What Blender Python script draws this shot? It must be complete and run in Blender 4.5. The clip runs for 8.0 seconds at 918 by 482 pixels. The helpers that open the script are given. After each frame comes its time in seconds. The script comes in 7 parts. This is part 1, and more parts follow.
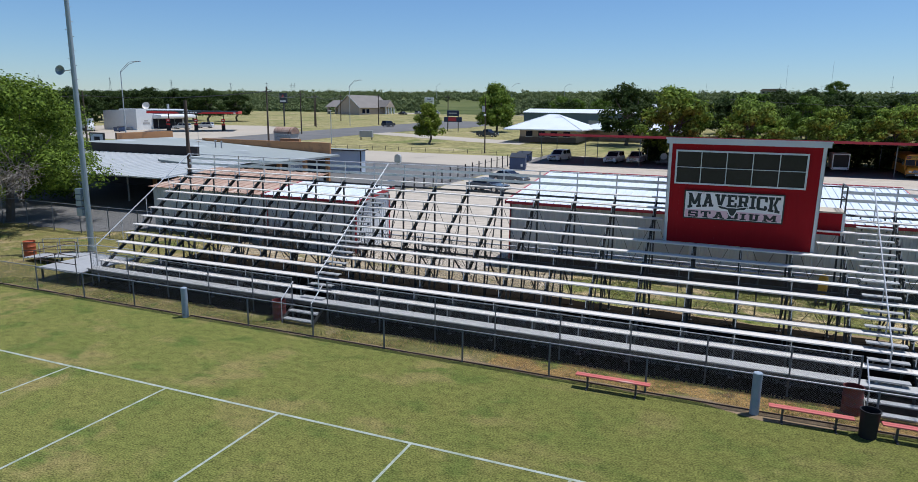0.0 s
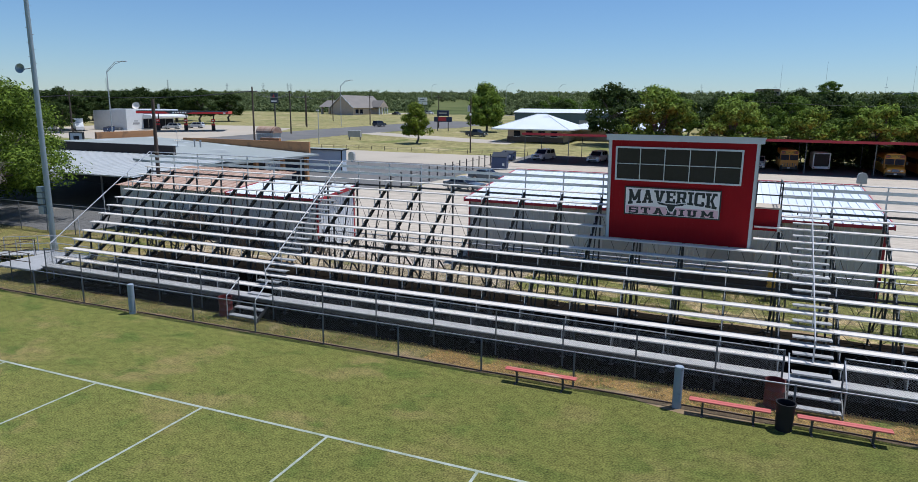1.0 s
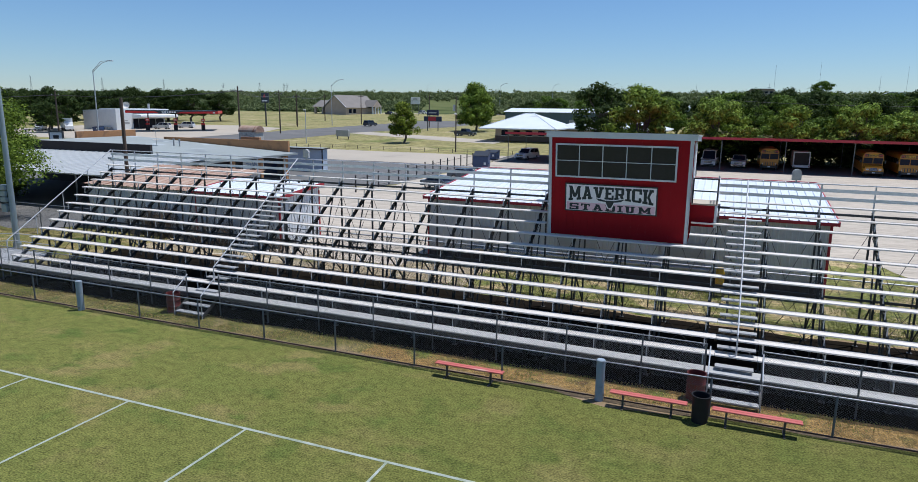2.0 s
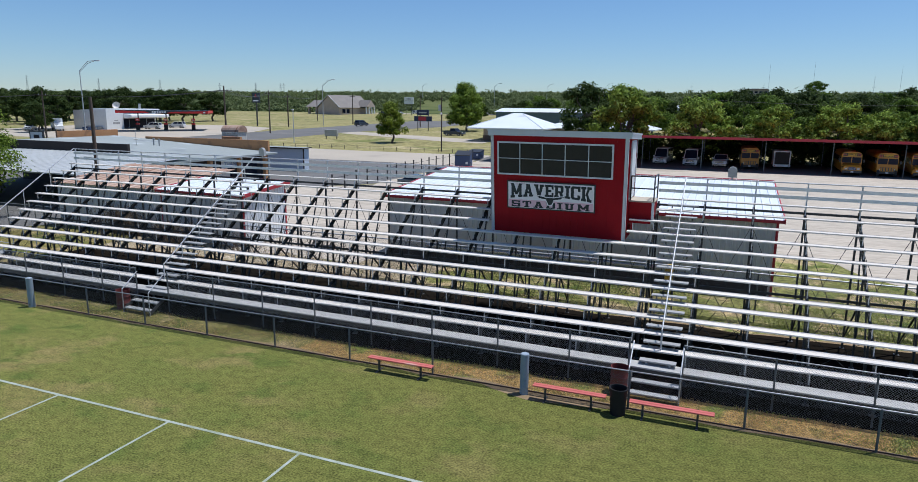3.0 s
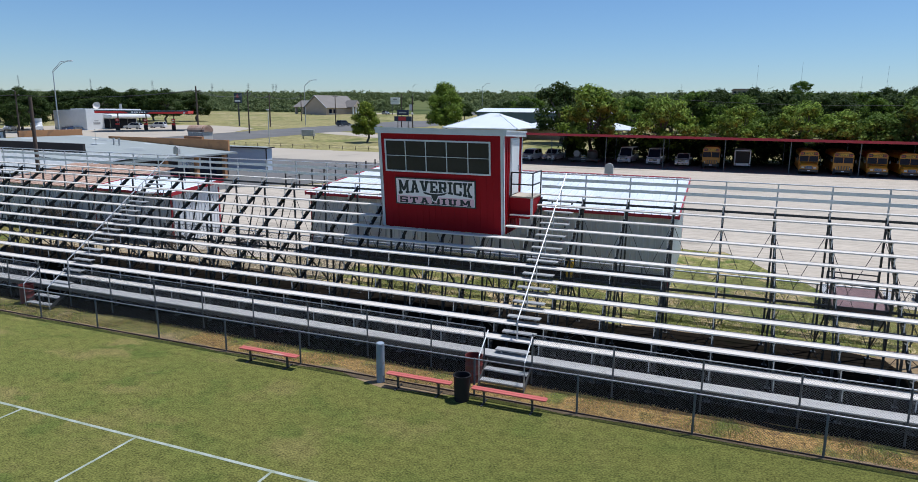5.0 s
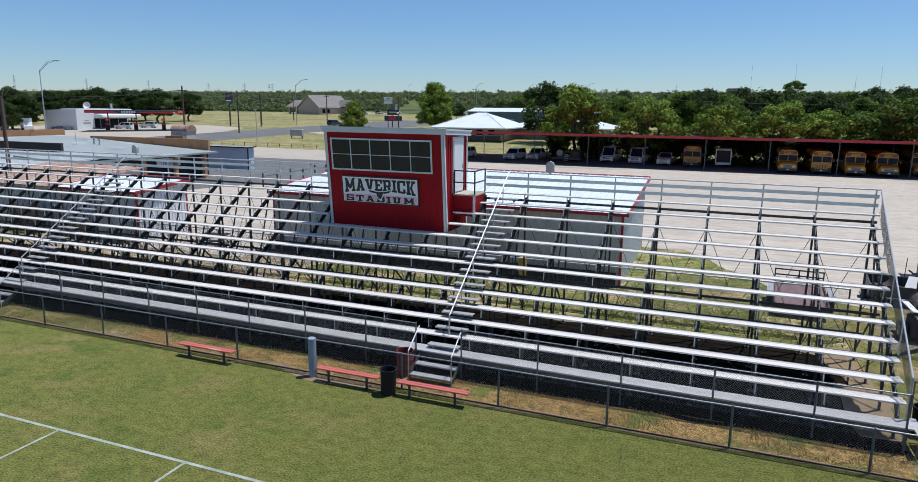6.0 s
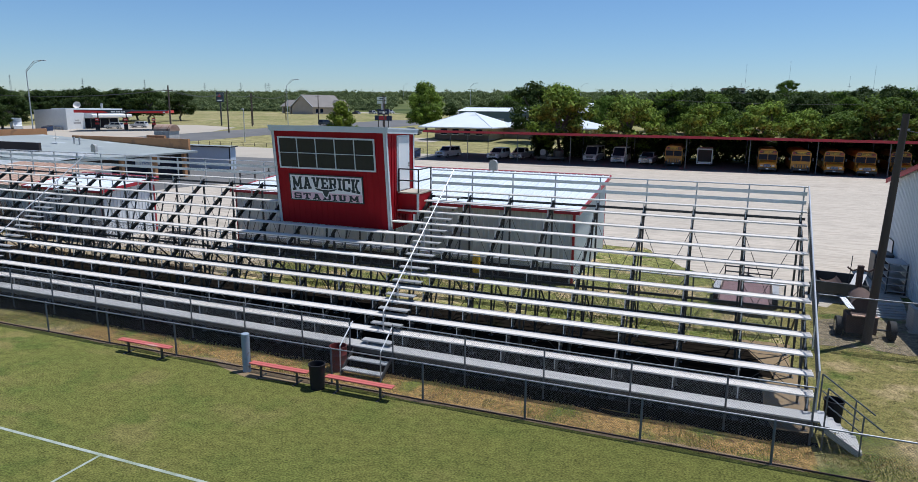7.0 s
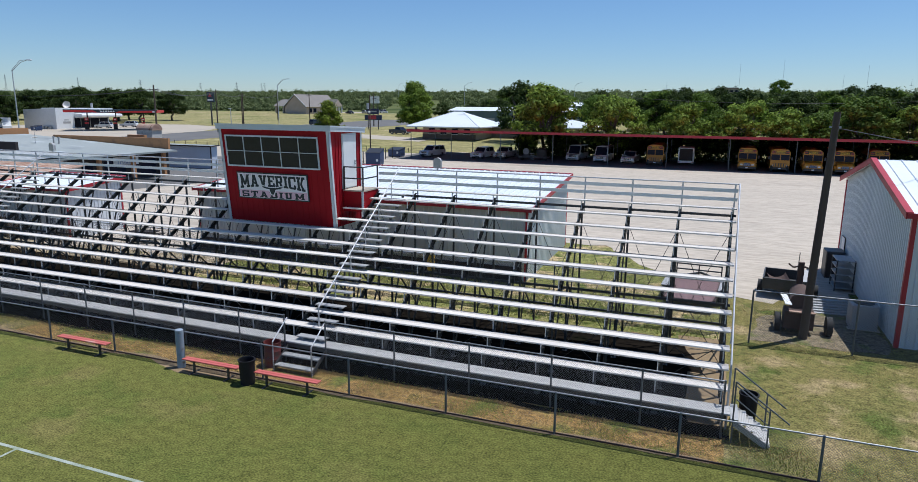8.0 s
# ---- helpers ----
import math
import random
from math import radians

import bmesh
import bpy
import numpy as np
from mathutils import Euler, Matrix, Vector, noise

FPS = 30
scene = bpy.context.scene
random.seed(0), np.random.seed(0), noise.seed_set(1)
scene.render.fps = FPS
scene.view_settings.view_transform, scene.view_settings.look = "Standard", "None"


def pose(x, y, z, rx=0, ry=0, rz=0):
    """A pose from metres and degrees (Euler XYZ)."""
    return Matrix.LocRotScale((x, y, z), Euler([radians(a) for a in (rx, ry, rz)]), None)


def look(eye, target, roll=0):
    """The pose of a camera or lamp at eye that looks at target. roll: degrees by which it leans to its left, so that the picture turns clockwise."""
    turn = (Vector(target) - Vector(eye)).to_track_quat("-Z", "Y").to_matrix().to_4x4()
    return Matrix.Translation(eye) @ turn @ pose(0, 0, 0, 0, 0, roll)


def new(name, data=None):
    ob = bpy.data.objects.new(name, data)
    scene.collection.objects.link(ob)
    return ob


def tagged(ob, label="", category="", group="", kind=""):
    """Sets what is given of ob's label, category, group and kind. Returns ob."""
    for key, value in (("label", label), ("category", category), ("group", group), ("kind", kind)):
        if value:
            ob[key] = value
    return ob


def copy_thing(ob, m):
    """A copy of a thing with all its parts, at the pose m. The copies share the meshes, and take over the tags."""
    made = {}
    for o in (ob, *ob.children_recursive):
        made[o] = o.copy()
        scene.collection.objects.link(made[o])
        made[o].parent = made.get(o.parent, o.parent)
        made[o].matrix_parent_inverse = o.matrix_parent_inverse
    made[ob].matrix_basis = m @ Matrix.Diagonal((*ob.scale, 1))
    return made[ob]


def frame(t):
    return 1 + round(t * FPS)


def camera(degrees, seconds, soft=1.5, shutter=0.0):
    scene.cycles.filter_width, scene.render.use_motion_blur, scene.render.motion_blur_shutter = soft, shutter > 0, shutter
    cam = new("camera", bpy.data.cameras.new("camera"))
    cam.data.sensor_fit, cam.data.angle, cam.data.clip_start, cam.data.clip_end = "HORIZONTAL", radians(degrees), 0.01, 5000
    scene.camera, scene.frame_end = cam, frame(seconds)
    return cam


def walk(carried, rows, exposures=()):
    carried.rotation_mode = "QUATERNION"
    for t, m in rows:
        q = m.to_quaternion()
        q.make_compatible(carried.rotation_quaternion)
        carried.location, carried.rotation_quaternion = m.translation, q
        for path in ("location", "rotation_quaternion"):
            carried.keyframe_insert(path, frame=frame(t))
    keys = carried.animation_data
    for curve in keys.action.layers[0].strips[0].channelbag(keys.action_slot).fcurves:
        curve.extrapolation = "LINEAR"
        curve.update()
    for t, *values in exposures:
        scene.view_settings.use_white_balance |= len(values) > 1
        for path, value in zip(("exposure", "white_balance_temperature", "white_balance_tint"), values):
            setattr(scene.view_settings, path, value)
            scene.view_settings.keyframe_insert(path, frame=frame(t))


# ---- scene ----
cam = camera(70.1, 8.0, soft=0.6)
PATH = [
    (0, (-2.756, -0.829, 9.322), (-3.5042, 0.9822, 8.9221), 0.69),
    (0.5, (-1.651, -0.441, 9.257), (-2.3965, 1.3712, 8.8577), 0.68),
    (1, (-0.535, -0.085, 9.204), (-1.2779, 1.7282, 8.8055), 0.67),
    (1.5, (0.590, 0.242, 9.163), (-0.1499, 2.0572, 8.7642), 0.66),
    (3, (4.007, 1.095, 9.091), (3.2752, 2.9131, 8.6925), 0.64),
    (3.5, (5.154, 1.348, 9.080), (4.4255, 3.1673, 8.6816), 0.63),
    (4, (6.304, 1.592, 9.073), (5.5776, 3.4124, 8.6750), 0.62),
    (4.5, (7.453, 1.830, 9.069), (6.7299, 3.6519, 8.6713), 0.61),
    (6, (10.887, 2.551, 9.063), (10.1729, 4.3759, 8.6648), 0.58),
    (6.5, (12.022, 2.805, 9.059), (11.3109, 4.6315, 8.6598), 0.57),
    (7, (13.150, 3.073, 9.050), (12.4414, 4.9006, 8.6510), 0.56),
    (7.5, (14.268, 3.359, 9.037), (13.5631, 5.1870, 8.6373), 0.55),
    (8, (15.376, 3.665, 9.017), (14.6742, 5.4943, 8.6173), 0.54),
]
walk(cam, [(t, look(eye, target, roll)) for t, eye, target, roll in PATH], [(0, 0.05, 5800, 8), (8, 0.05, 5800, 8)])

# ---- light ----
SUN_EL, SUN_AZ = radians(71.7), math.atan2(0.25, 0.215)
world = bpy.data.worlds.new("sky")
scene.world = world
world.use_nodes = True
wn = world.node_tree
sky = wn.nodes.new("ShaderNodeTexSky")
sky.sky_type, sky.sun_disc = "NISHITA", False
sky.altitude = 0
sky.sun_elevation, sky.sun_rotation = SUN_EL, SUN_AZ
sky.air_density, sky.dust_density, sky.ozone_density = 1.05, 0.08, 6.0
wn.nodes["Background"].inputs["Strength"].default_value = 0.09
tint = wn.nodes.new("ShaderNodeMix")
tint.data_type, tint.blend_type = "RGBA", "MULTIPLY"
tint.inputs[0].default_value, tint.inputs[7].default_value = 1.0, (0.9, 0.965, 1.05, 1)
wn.links.new(sky.outputs[0], tint.inputs[6])
wn.links.new(tint.outputs[2], wn.nodes["Background"].inputs["Color"])
sun = new("sun", bpy.data.lights.new("sun", "SUN"))
sun.data.energy, sun.data.angle, sun.data.color = 4.8, radians(0.53), (1.0, 0.935, 0.875)
to_sun = Vector((math.sin(SUN_AZ) * math.cos(SUN_EL), math.cos(SUN_AZ) * math.cos(SUN_EL), math.sin(SUN_EL)))
sun.matrix_world = look(to_sun * 200, (0, 0, 0))

# ---- mesh tools ----
class Geo:
    """A mesh in the making: lists of corners and faces."""

    def __init__(self, o=(0, 0, 0)):
        self.v, self.f, self.o = [], [], o

    def add(self, verts, faces):
        n, o = len(self.v), self.o
        self.v += [(p[0] - o[0], p[1] - o[1], p[2] - o[2]) for p in verts]
        self.f += [[n + i for i in q] for q in faces]
        return self

    def quad(self, *pts):
        return self.add(pts, [range(len(pts))])

    def box(self, x0, y0, z0, x1, y1, z1):
        p = [(x, y, z) for z in (z0, z1) for y in (y0, y1) for x in (x0, x1)]
        return self.add(p, [(0, 2, 3, 1), (4, 5, 7, 6), (0, 1, 5, 4), (2, 6, 7, 3), (0, 4, 6, 2), (1, 3, 7, 5)])

    def block(self, x0, y0, z0, x1, y1, z1, c=0.01):
        """A box with its upright and top edges chamfered by c."""
        ring = lambda a, b, d, e: [(a + c, b, 0), (d - c, b, 0), (d, b + c, 0), (d, e - c, 0), (d - c, e, 0), (a + c, e, 0), (a, e - c, 0), (a, b + c, 0)]
        lo, hi = ring(x0, y0, x1, y1), ring(x0 + c, y0 + c, x1 - c, y1 - c)
        p = [(x, y, z0) for x, y, _ in lo] + [(x, y, z1 - c) for x, y, _ in lo] + [(x, y, z1) for x, y, _ in hi]
        f = [list(range(7, -1, -1)), list(range(16, 24))]
        for k in range(2):
            f += [(8 * k + i, 8 * k + (i + 1) % 8, 8 * k + 8 + (i + 1) % 8, 8 * k + 8 + i) for i in range(8)]
        return self.add(p, f)

    def bar(self, p, q, w, h, up=(0, 0, 1)):
        """A square bar from p to q, w wide and h high."""
        p, q = Vector(p), Vector(q)
        d = (q - p).normalized()
        s = d.cross(Vector(up))
        s = s.normalized() if s.length > 1e-4 else Vector((1, 0, 0))
        u = s.cross(d)
        c = [s * a * w / 2 + u * b * h / 2 for a, b in ((-1, -1), (1, -1), (1, 1), (-1, 1))]
        return self.add([p + k for k in c] + [q + k for k in c], [(0, 1, 2, 3), (7, 6, 5, 4), (1, 0, 4, 5), (2, 1, 5, 6), (3, 2, 6, 7), (0, 3, 7, 4)])

    def tube(self, p, q, r, n=8, r2=None, caps=True):
        p, q = Vector(p), Vector(q)
        r2 = r if r2 is None else r2
        d = (q - p).normalized()
        s = d.cross(Vector((0, 0, 1)) if abs(d.z) < 0.9 else Vector((1, 0, 0))).normalized()
        u = s.cross(d)
        ring = [s * math.cos(6.28318 * i / n) + u * math.sin(6.28318 * i / n) for i in range(n)]
        f = [(i, (i + 1) % n, n + (i + 1) % n, n + i) for i in range(n)]
        if caps:
            f += [list(range(n - 1, -1, -1)), list(range(n, 2 * n))]
        return self.add([p + k * r for k in ring] + [q + k * r2 for k in ring], f)

    def path(self, pts, r, n=6):
        for a, b in zip(pts, pts[1:]):
            self.tube(a, b, r, n)
        return self

    def prism(self, poly, axis, a, b):
        """Extrude the outline poly along an axis from a to b."""
        n = len(poly)
        at = {"x": lambda u, v, w: (w, u, v), "y": lambda u, v, w: (u, w, v), "z": lambda u, v, w: (u, v, w)}[axis]
        return self.add([at(u, v, a) for u, v in poly] + [at(u, v, b) for u, v in poly],
                        [list(range(n - 1, -1, -1)), list(range(n, 2 * n))] + [(i, (i + 1) % n, n + (i + 1) % n, n + i) for i in range(n)])

    def lathe(self, prof, c=(0, 0, 0), n=16):
        """Turn a profile of (radius, height) round the upright axis through c."""
        m = len(prof)
        v = [(c[0] + r * math.cos(6.28318 * i / n), c[1] + r * math.sin(6.28318 * i / n), c[2] + z) for i in range(n) for r, z in prof]
        f = [(i * m + k, (i + 1) % n * m + k, (i + 1) % n * m + k + 1, i * m + k + 1) for i in range(n) for k in range(m - 1)]
        return self.add(v, f)

    def mesh(self, name, mat, smooth=False):
        me = bpy.data.meshes.new(name)
        me.from_pydata([tuple(p) for p in self.v], [], [tuple(q) for q in self.f])
        bm = bmesh.new()
        bm.from_mesh(me)
        bmesh.ops.recalc_face_normals(bm, faces=bm.faces)
        bm.to_mesh(me)
        bm.free()
        if smooth:
            me.shade_smooth()
            me.set_sharp_from_angle(angle=radians(40))
        me.materials.append(mat)
        return me


def part(name, geo, mat, parent=None, label="", at=None, smooth=False):
    """One mesh object, from a Geo or from a mesh that others share, under its parent."""
    ob = new(name, geo.mesh(name, mat, smooth) if isinstance(geo, Geo) else geo)
    ob.parent = parent
    if at is not None:
        ob.matrix_basis = at
    return tagged(ob, label)


def thing(name, at, label, category, group="", kind=""):
    """An Empty that stands at a thing's base."""
    ob = new(name)
    ob.empty_display_size = 0.2
    ob.matrix_basis = at
    return tagged(ob, label, category, group, kind)


def solid(name, geo, mat, label, category, group="", kind="", at=None, smooth=False):
    """A thing of one mesh."""
    return tagged(part(name, geo, mat, None, label, at, smooth), "", category, group, kind)


# ---- materials ----
def mat(name, c1, c2=None, scale=2.0, rough=0.6, metal=0.0, bump=0.0, fine=14.0, stretch=(1, 1, 1), rand=0.0, spec=0.5, stain=None, stain_at=0.62, stain_scale=0.6, speck=0.0, speck_scale=9.0, grit=0.0, grit_scale=13.0, worn=None, worn_at=0.6, worn_scale=1.0, lush=None):
    """A surface of two colours mixed by noise at two scales, with relief, piece-to-piece variation and stains."""
    m = bpy.data.materials.new(name)
    m.use_nodes = True
    t = m.node_tree
    b = t.nodes["Principled BSDF"]
    c2 = c2 or tuple(x * 0.82 for x in c1)
    geo = t.nodes.new("ShaderNodeNewGeometry")
    mp = t.nodes.new("ShaderNodeMapping")
    mp.inputs["Scale"].default_value = stretch
    t.links.new(geo.outputs["Position"], mp.inputs["Vector"])

    def noise_at(sc, detail=4.0):
        n = t.nodes.new("ShaderNodeTexNoise")
        n.inputs["Scale"].default_value, n.inputs["Detail"].default_value = sc, detail
        t.links.new(mp.outputs[0], n.inputs["Vector"])
        return n.outputs["Fac"]

    def calc(op, a, c):
        n = t.nodes.new("ShaderNodeMath")
        n.operation = op
        for k, x in enumerate((a, c)):
            if isinstance(x, (int, float)):
                n.inputs[k].default_value = x
            else:
                t.links.new(x, n.inputs[k])
        return n.outputs[0]

    def spread(x, lo, hi):
        n = t.nodes.new("ShaderNodeMapRange")
        n.inputs["From Min"].default_value, n.inputs["From Max"].default_value = lo, hi
        t.links.new(x, n.inputs["Value"])
        return n.outputs[0]

    def mixed(f, a, c):
        n = t.nodes.new("ShaderNodeMix")
        n.data_type = "RGBA"
        t.links.new(f, n.inputs[0])
        for k, x in ((6, a), (7, c)):
            if isinstance(x, tuple):
                n.inputs[k].default_value = (*x, 1)
            else:
                t.links.new(x, n.inputs[k])
        return n.outputs[2]

    big, small = noise_at(scale), noise_at(scale * fine, 5.0)
    f = calc("ADD", calc("MULTIPLY", spread(big, 0.3, 0.7), 0.6), calc("MULTIPLY", spread(small, 0.3, 0.7), 0.4))
    col = mixed(f, c1, c2)
    if stain:
        col = mixed(spread(noise_at(stain_scale, 6.0), stain_at, stain_at + 0.12), col, stain)
    if worn:
        col = mixed(spread(noise_at(worn_scale, 8.0), worn_at, worn_at + 0.1), col, worn)
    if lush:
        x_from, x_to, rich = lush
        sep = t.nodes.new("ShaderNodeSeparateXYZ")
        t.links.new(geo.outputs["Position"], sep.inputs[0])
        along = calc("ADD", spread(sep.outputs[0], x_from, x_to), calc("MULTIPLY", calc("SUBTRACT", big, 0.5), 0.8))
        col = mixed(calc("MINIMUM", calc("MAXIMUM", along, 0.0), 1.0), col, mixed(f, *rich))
    if speck:
        hs = t.nodes.new("ShaderNodeHueSaturation")
        t.links.new(calc("ADD", calc("MULTIPLY", spread(noise_at(speck_scale, 8.0), 0.34, 0.66), 2 * speck), calc("ADD", calc("MULTIPLY", spread(noise_at(grit_scale, 5.0), 0.35, 0.65), 2 * grit), 1 - speck - grit)), hs.inputs["Value"])
        t.links.new(col, hs.inputs["Color"])
        col = hs.outputs[0]
    if rand:
        info = t.nodes.new("ShaderNodeObjectInfo")
        hsv = t.nodes.new("ShaderNodeHueSaturation")
        t.links.new(calc("ADD", calc("MULTIPLY", info.outputs["Random"], rand), 1 - rand / 2), hsv.inputs["Value"])
        t.links.new(col, hsv.inputs["Color"])
        col = hsv.outputs[0]
    t.links.new(col, b.inputs["Base Color"])
    t.links.new(calc("ADD", calc("MULTIPLY", small, 0.2), rough - 0.1), b.inputs["Roughness"])
    b.inputs["Metallic"].default_value = metal
    b.inputs["Specular IOR Level"].default_value = spec
    if bump:
        bp = t.nodes.new("ShaderNodeBump")
        bp.inputs["Strength"].default_value, bp.inputs["Distance"].default_value = min(bump * 20, 0.8), bump
        t.links.new(small, bp.inputs["Height"])
        t.links.new(bp.outputs[0], b.inputs["Normal"])
    return m


def leaf_mat(name, dark, light):
    """Foliage: each leaf clump its own green, a little light through it."""
    m = bpy.data.materials.new(name)
    m.use_nodes = True
    t = m.node_tree
    b = t.nodes["Principled BSDF"]
    geo = t.nodes.new("ShaderNodeNewGeometry")
    mix = t.nodes.new("ShaderNodeMix")
    mix.data_type = "RGBA"
    mix.inputs[6].default_value, mix.inputs[7].default_value = (*dark, 1), (*light, 1)
    t.links.new(geo.outputs["Random Per Island"], mix.inputs[0])
    hsv = t.nodes.new("ShaderNodeHueSaturation")
    info = t.nodes.new("ShaderNodeObjectInfo")
    mr = t.nodes.new("ShaderNodeMapRange")
    mr.inputs["To Min"].default_value, mr.inputs["To Max"].default_value = 0.88, 1.12
    t.links.new(info.outputs["Random"], mr.inputs["Value"])
    t.links.new(mr.outputs[0], hsv.inputs["Value"])
    t.links.new(mix.outputs[2], hsv.inputs["Color"])
    t.links.new(hsv.outputs[0], b.inputs["Base Color"])
    b.inputs["Roughness"].default_value = 0.7
    b.inputs["Specular IOR Level"].default_value = 0.12
    tr = t.nodes.new("ShaderNodeBsdfTranslucent")
    t.links.new(hsv.outputs[0], tr.inputs["Color"])
    add = t.nodes.new("ShaderNodeMixShader")
    add.inputs[0].default_value = 0.3
    t.links.new(b.outputs[0], add.inputs[1])
    t.links.new(tr.outputs[0], add.inputs[2])
    t.links.new(add.outputs[0], t.nodes["Material Output"].inputs["Surface"])
    return m


# Apron earth, its colour darkened to hold the barn's shade.
SHADED_EARTH = mat("trodden_earth", (0.22, 0.18, 0.12), (0.14, 0.115, 0.075), 1.5, 0.95, bump=0.03, fine=16, stain=(0.12, 0.13, 0.045), stain_at=0.55, stain_scale=0.8, spec=0.1, speck=0.3, speck_scale=4.0, grit=0.4)
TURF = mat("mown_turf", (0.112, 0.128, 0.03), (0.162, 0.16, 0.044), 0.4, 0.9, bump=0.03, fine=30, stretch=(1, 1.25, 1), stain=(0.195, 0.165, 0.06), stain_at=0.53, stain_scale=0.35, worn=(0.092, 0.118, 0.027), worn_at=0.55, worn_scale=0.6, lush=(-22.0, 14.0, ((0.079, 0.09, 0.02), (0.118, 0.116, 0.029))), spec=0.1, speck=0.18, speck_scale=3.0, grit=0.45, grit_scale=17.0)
DRYGRASS = mat("dry_grass", (0.32, 0.2, 0.075), (0.2, 0.135, 0.047), 1.1, 0.95, bump=0.04, fine=18, stain=(0.13, 0.145, 0.034), stain_at=0.52, stain_scale=0.8, worn=(0.13, 0.08, 0.038), worn_at=0.58, worn_scale=1.6, spec=0.1, speck=0.35, speck_scale=5.0, grit=0.5, grit_scale=17.0)
# Near-black colour carries the stand's shade on the ground beneath it.
SHADED_SOIL = mat("trodden_soil", (0.01, 0.0085, 0.007), (0.016, 0.013, 0.01), 1.2, 0.95, bump=0.03, fine=18, stain=(0.009, 0.01, 0.006), stain_at=0.6, stain_scale=0.5, spec=0.0)
WEEDS = mat("weedy_grass", (0.13, 0.145, 0.04), (0.2, 0.19, 0.065), 0.6, 0.95, bump=0.05, fine=18, stain=(0.36, 0.28, 0.15), stain_at=0.49, stain_scale=0.5, worn=(0.09, 0.118, 0.026), worn_at=0.57, worn_scale=0.9, spec=0.1, speck=0.35, speck_scale=4.0, grit=0.5)
LAWN = mat("pale_lawn", (0.215, 0.198, 0.082), (0.285, 0.248, 0.112), 0.05, 0.95, fine=30, stain=(0.145, 0.16, 0.05), stain_at=0.53, stain_scale=0.06, worn=(0.33, 0.28, 0.15), worn_at=0.58, worn_scale=0.12, spec=0.1, speck=0.22, speck_scale=1.2, grit=0.2, grit_scale=0.5)
GRAVEL = mat("pale_gravel", (0.47, 0.41, 0.33), (0.39, 0.34, 0.275), 0.15, 0.95, bump=0.02, fine=60, stretch=(0.35, 1.6, 1), stain=(0.32, 0.28, 0.225), stain_at=0.58, stain_scale=0.2, spec=0.2, speck=0.14, speck_scale=2.2, grit=0.1, grit_scale=9.0)
CONCRETE = mat("pale_concrete", (0.43, 0.375, 0.3), (0.36, 0.32, 0.26), 0.1, 0.9, fine=30, stain=(0.3, 0.27, 0.225), stain_scale=0.1, spec=0.2)
ASPHALT = mat("grey_asphalt", (0.115, 0.113, 0.108), (0.16, 0.155, 0.147), 0.2, 0.9, bump=0.01, fine=60, stain=(0.19, 0.175, 0.16), stain_at=0.6, stain_scale=0.15, spec=0.2)
LINE = mat("field_paint", (0.42, 0.45, 0.41), (0.2, 0.235, 0.15), 2.2, 0.9, fine=16, spec=0.1)
ALU = mat("mill_aluminium", (0.765, 0.712, 0.64), (0.62, 0.575, 0.515), 0.8, 0.5, 0.0, fine=10, stretch=(0.15, 1, 1), rand=0.12, spec=0.3)
DECK = mat("grey_deck_aluminium", (0.5, 0.49, 0.465), (0.42, 0.41, 0.39), 1.2, 0.6, 0.1, fine=16, stretch=(0.3, 1, 1), rand=0.12)
ALU_DARK = mat("dull_aluminium", (0.42, 0.42, 0.415), (0.34, 0.34, 0.335), 1.0, 0.55, 0.2, fine=12, rand=0.1)
GALV = mat("galvanised_pipe", (0.55, 0.56, 0.57), (0.42, 0.43, 0.45), 3.0, 0.45, 0.35, fine=8, rand=0.15)
FENCE_STEEL = mat("weathered_pipe", (0.16, 0.175, 0.19), (0.1, 0.11, 0.12), 3.0, 0.5, 0.5, fine=8, rand=0.2)
WIRE = mat("chain_link_wire", (0.1, 0.1, 0.1), (0.065, 0.065, 0.065), 4.0, 0.5, 0.3)
GUARD_WIRE = mat("galvanised_guard_wire", (0.26, 0.265, 0.27), (0.17, 0.175, 0.18), 4.0, 0.5, 0.3)
DULL_GALV = mat("dull_galvanised_pipe", (0.27, 0.28, 0.29), (0.19, 0.2, 0.21), 3.0, 0.5, 0.35, fine=8, rand=0.15)
GUARD_ALU = mat("pale_guard_aluminium", (0.7, 0.72, 0.71), (0.6, 0.62, 0.61), 0.8, 0.5, 0.0, fine=10, stretch=(0.15, 1, 1), rand=0.1)
FOOT_ALU = mat("worn_foot_aluminium", (0.65, 0.6, 0.535), (0.51, 0.47, 0.42), 0.8, 0.5, 0.0, fine=12, stretch=(0.15, 1, 1), rand=0.2, spec=0.25)
BARE_EARTH = mat("bare_pale_earth", (0.34, 0.28, 0.19), (0.24, 0.195, 0.125), 0.8, 0.95, bump=0.03, fine=18, stain=(0.17, 0.16, 0.065), stain_at=0.56, stain_scale=0.6, worn=(0.42, 0.36, 0.27), worn_at=0.57, worn_scale=0.9, spec=0.1, speck=0.3, speck_scale=4.0, grit=0.4)
SCRUB = mat("scrub_floor", (0.085, 0.105, 0.034), (0.13, 0.14, 0.05), 0.03, 0.95, fine=20, stain=(0.05, 0.07, 0.02), stain_at=0.52, stain_scale=0.02, spec=0.1)
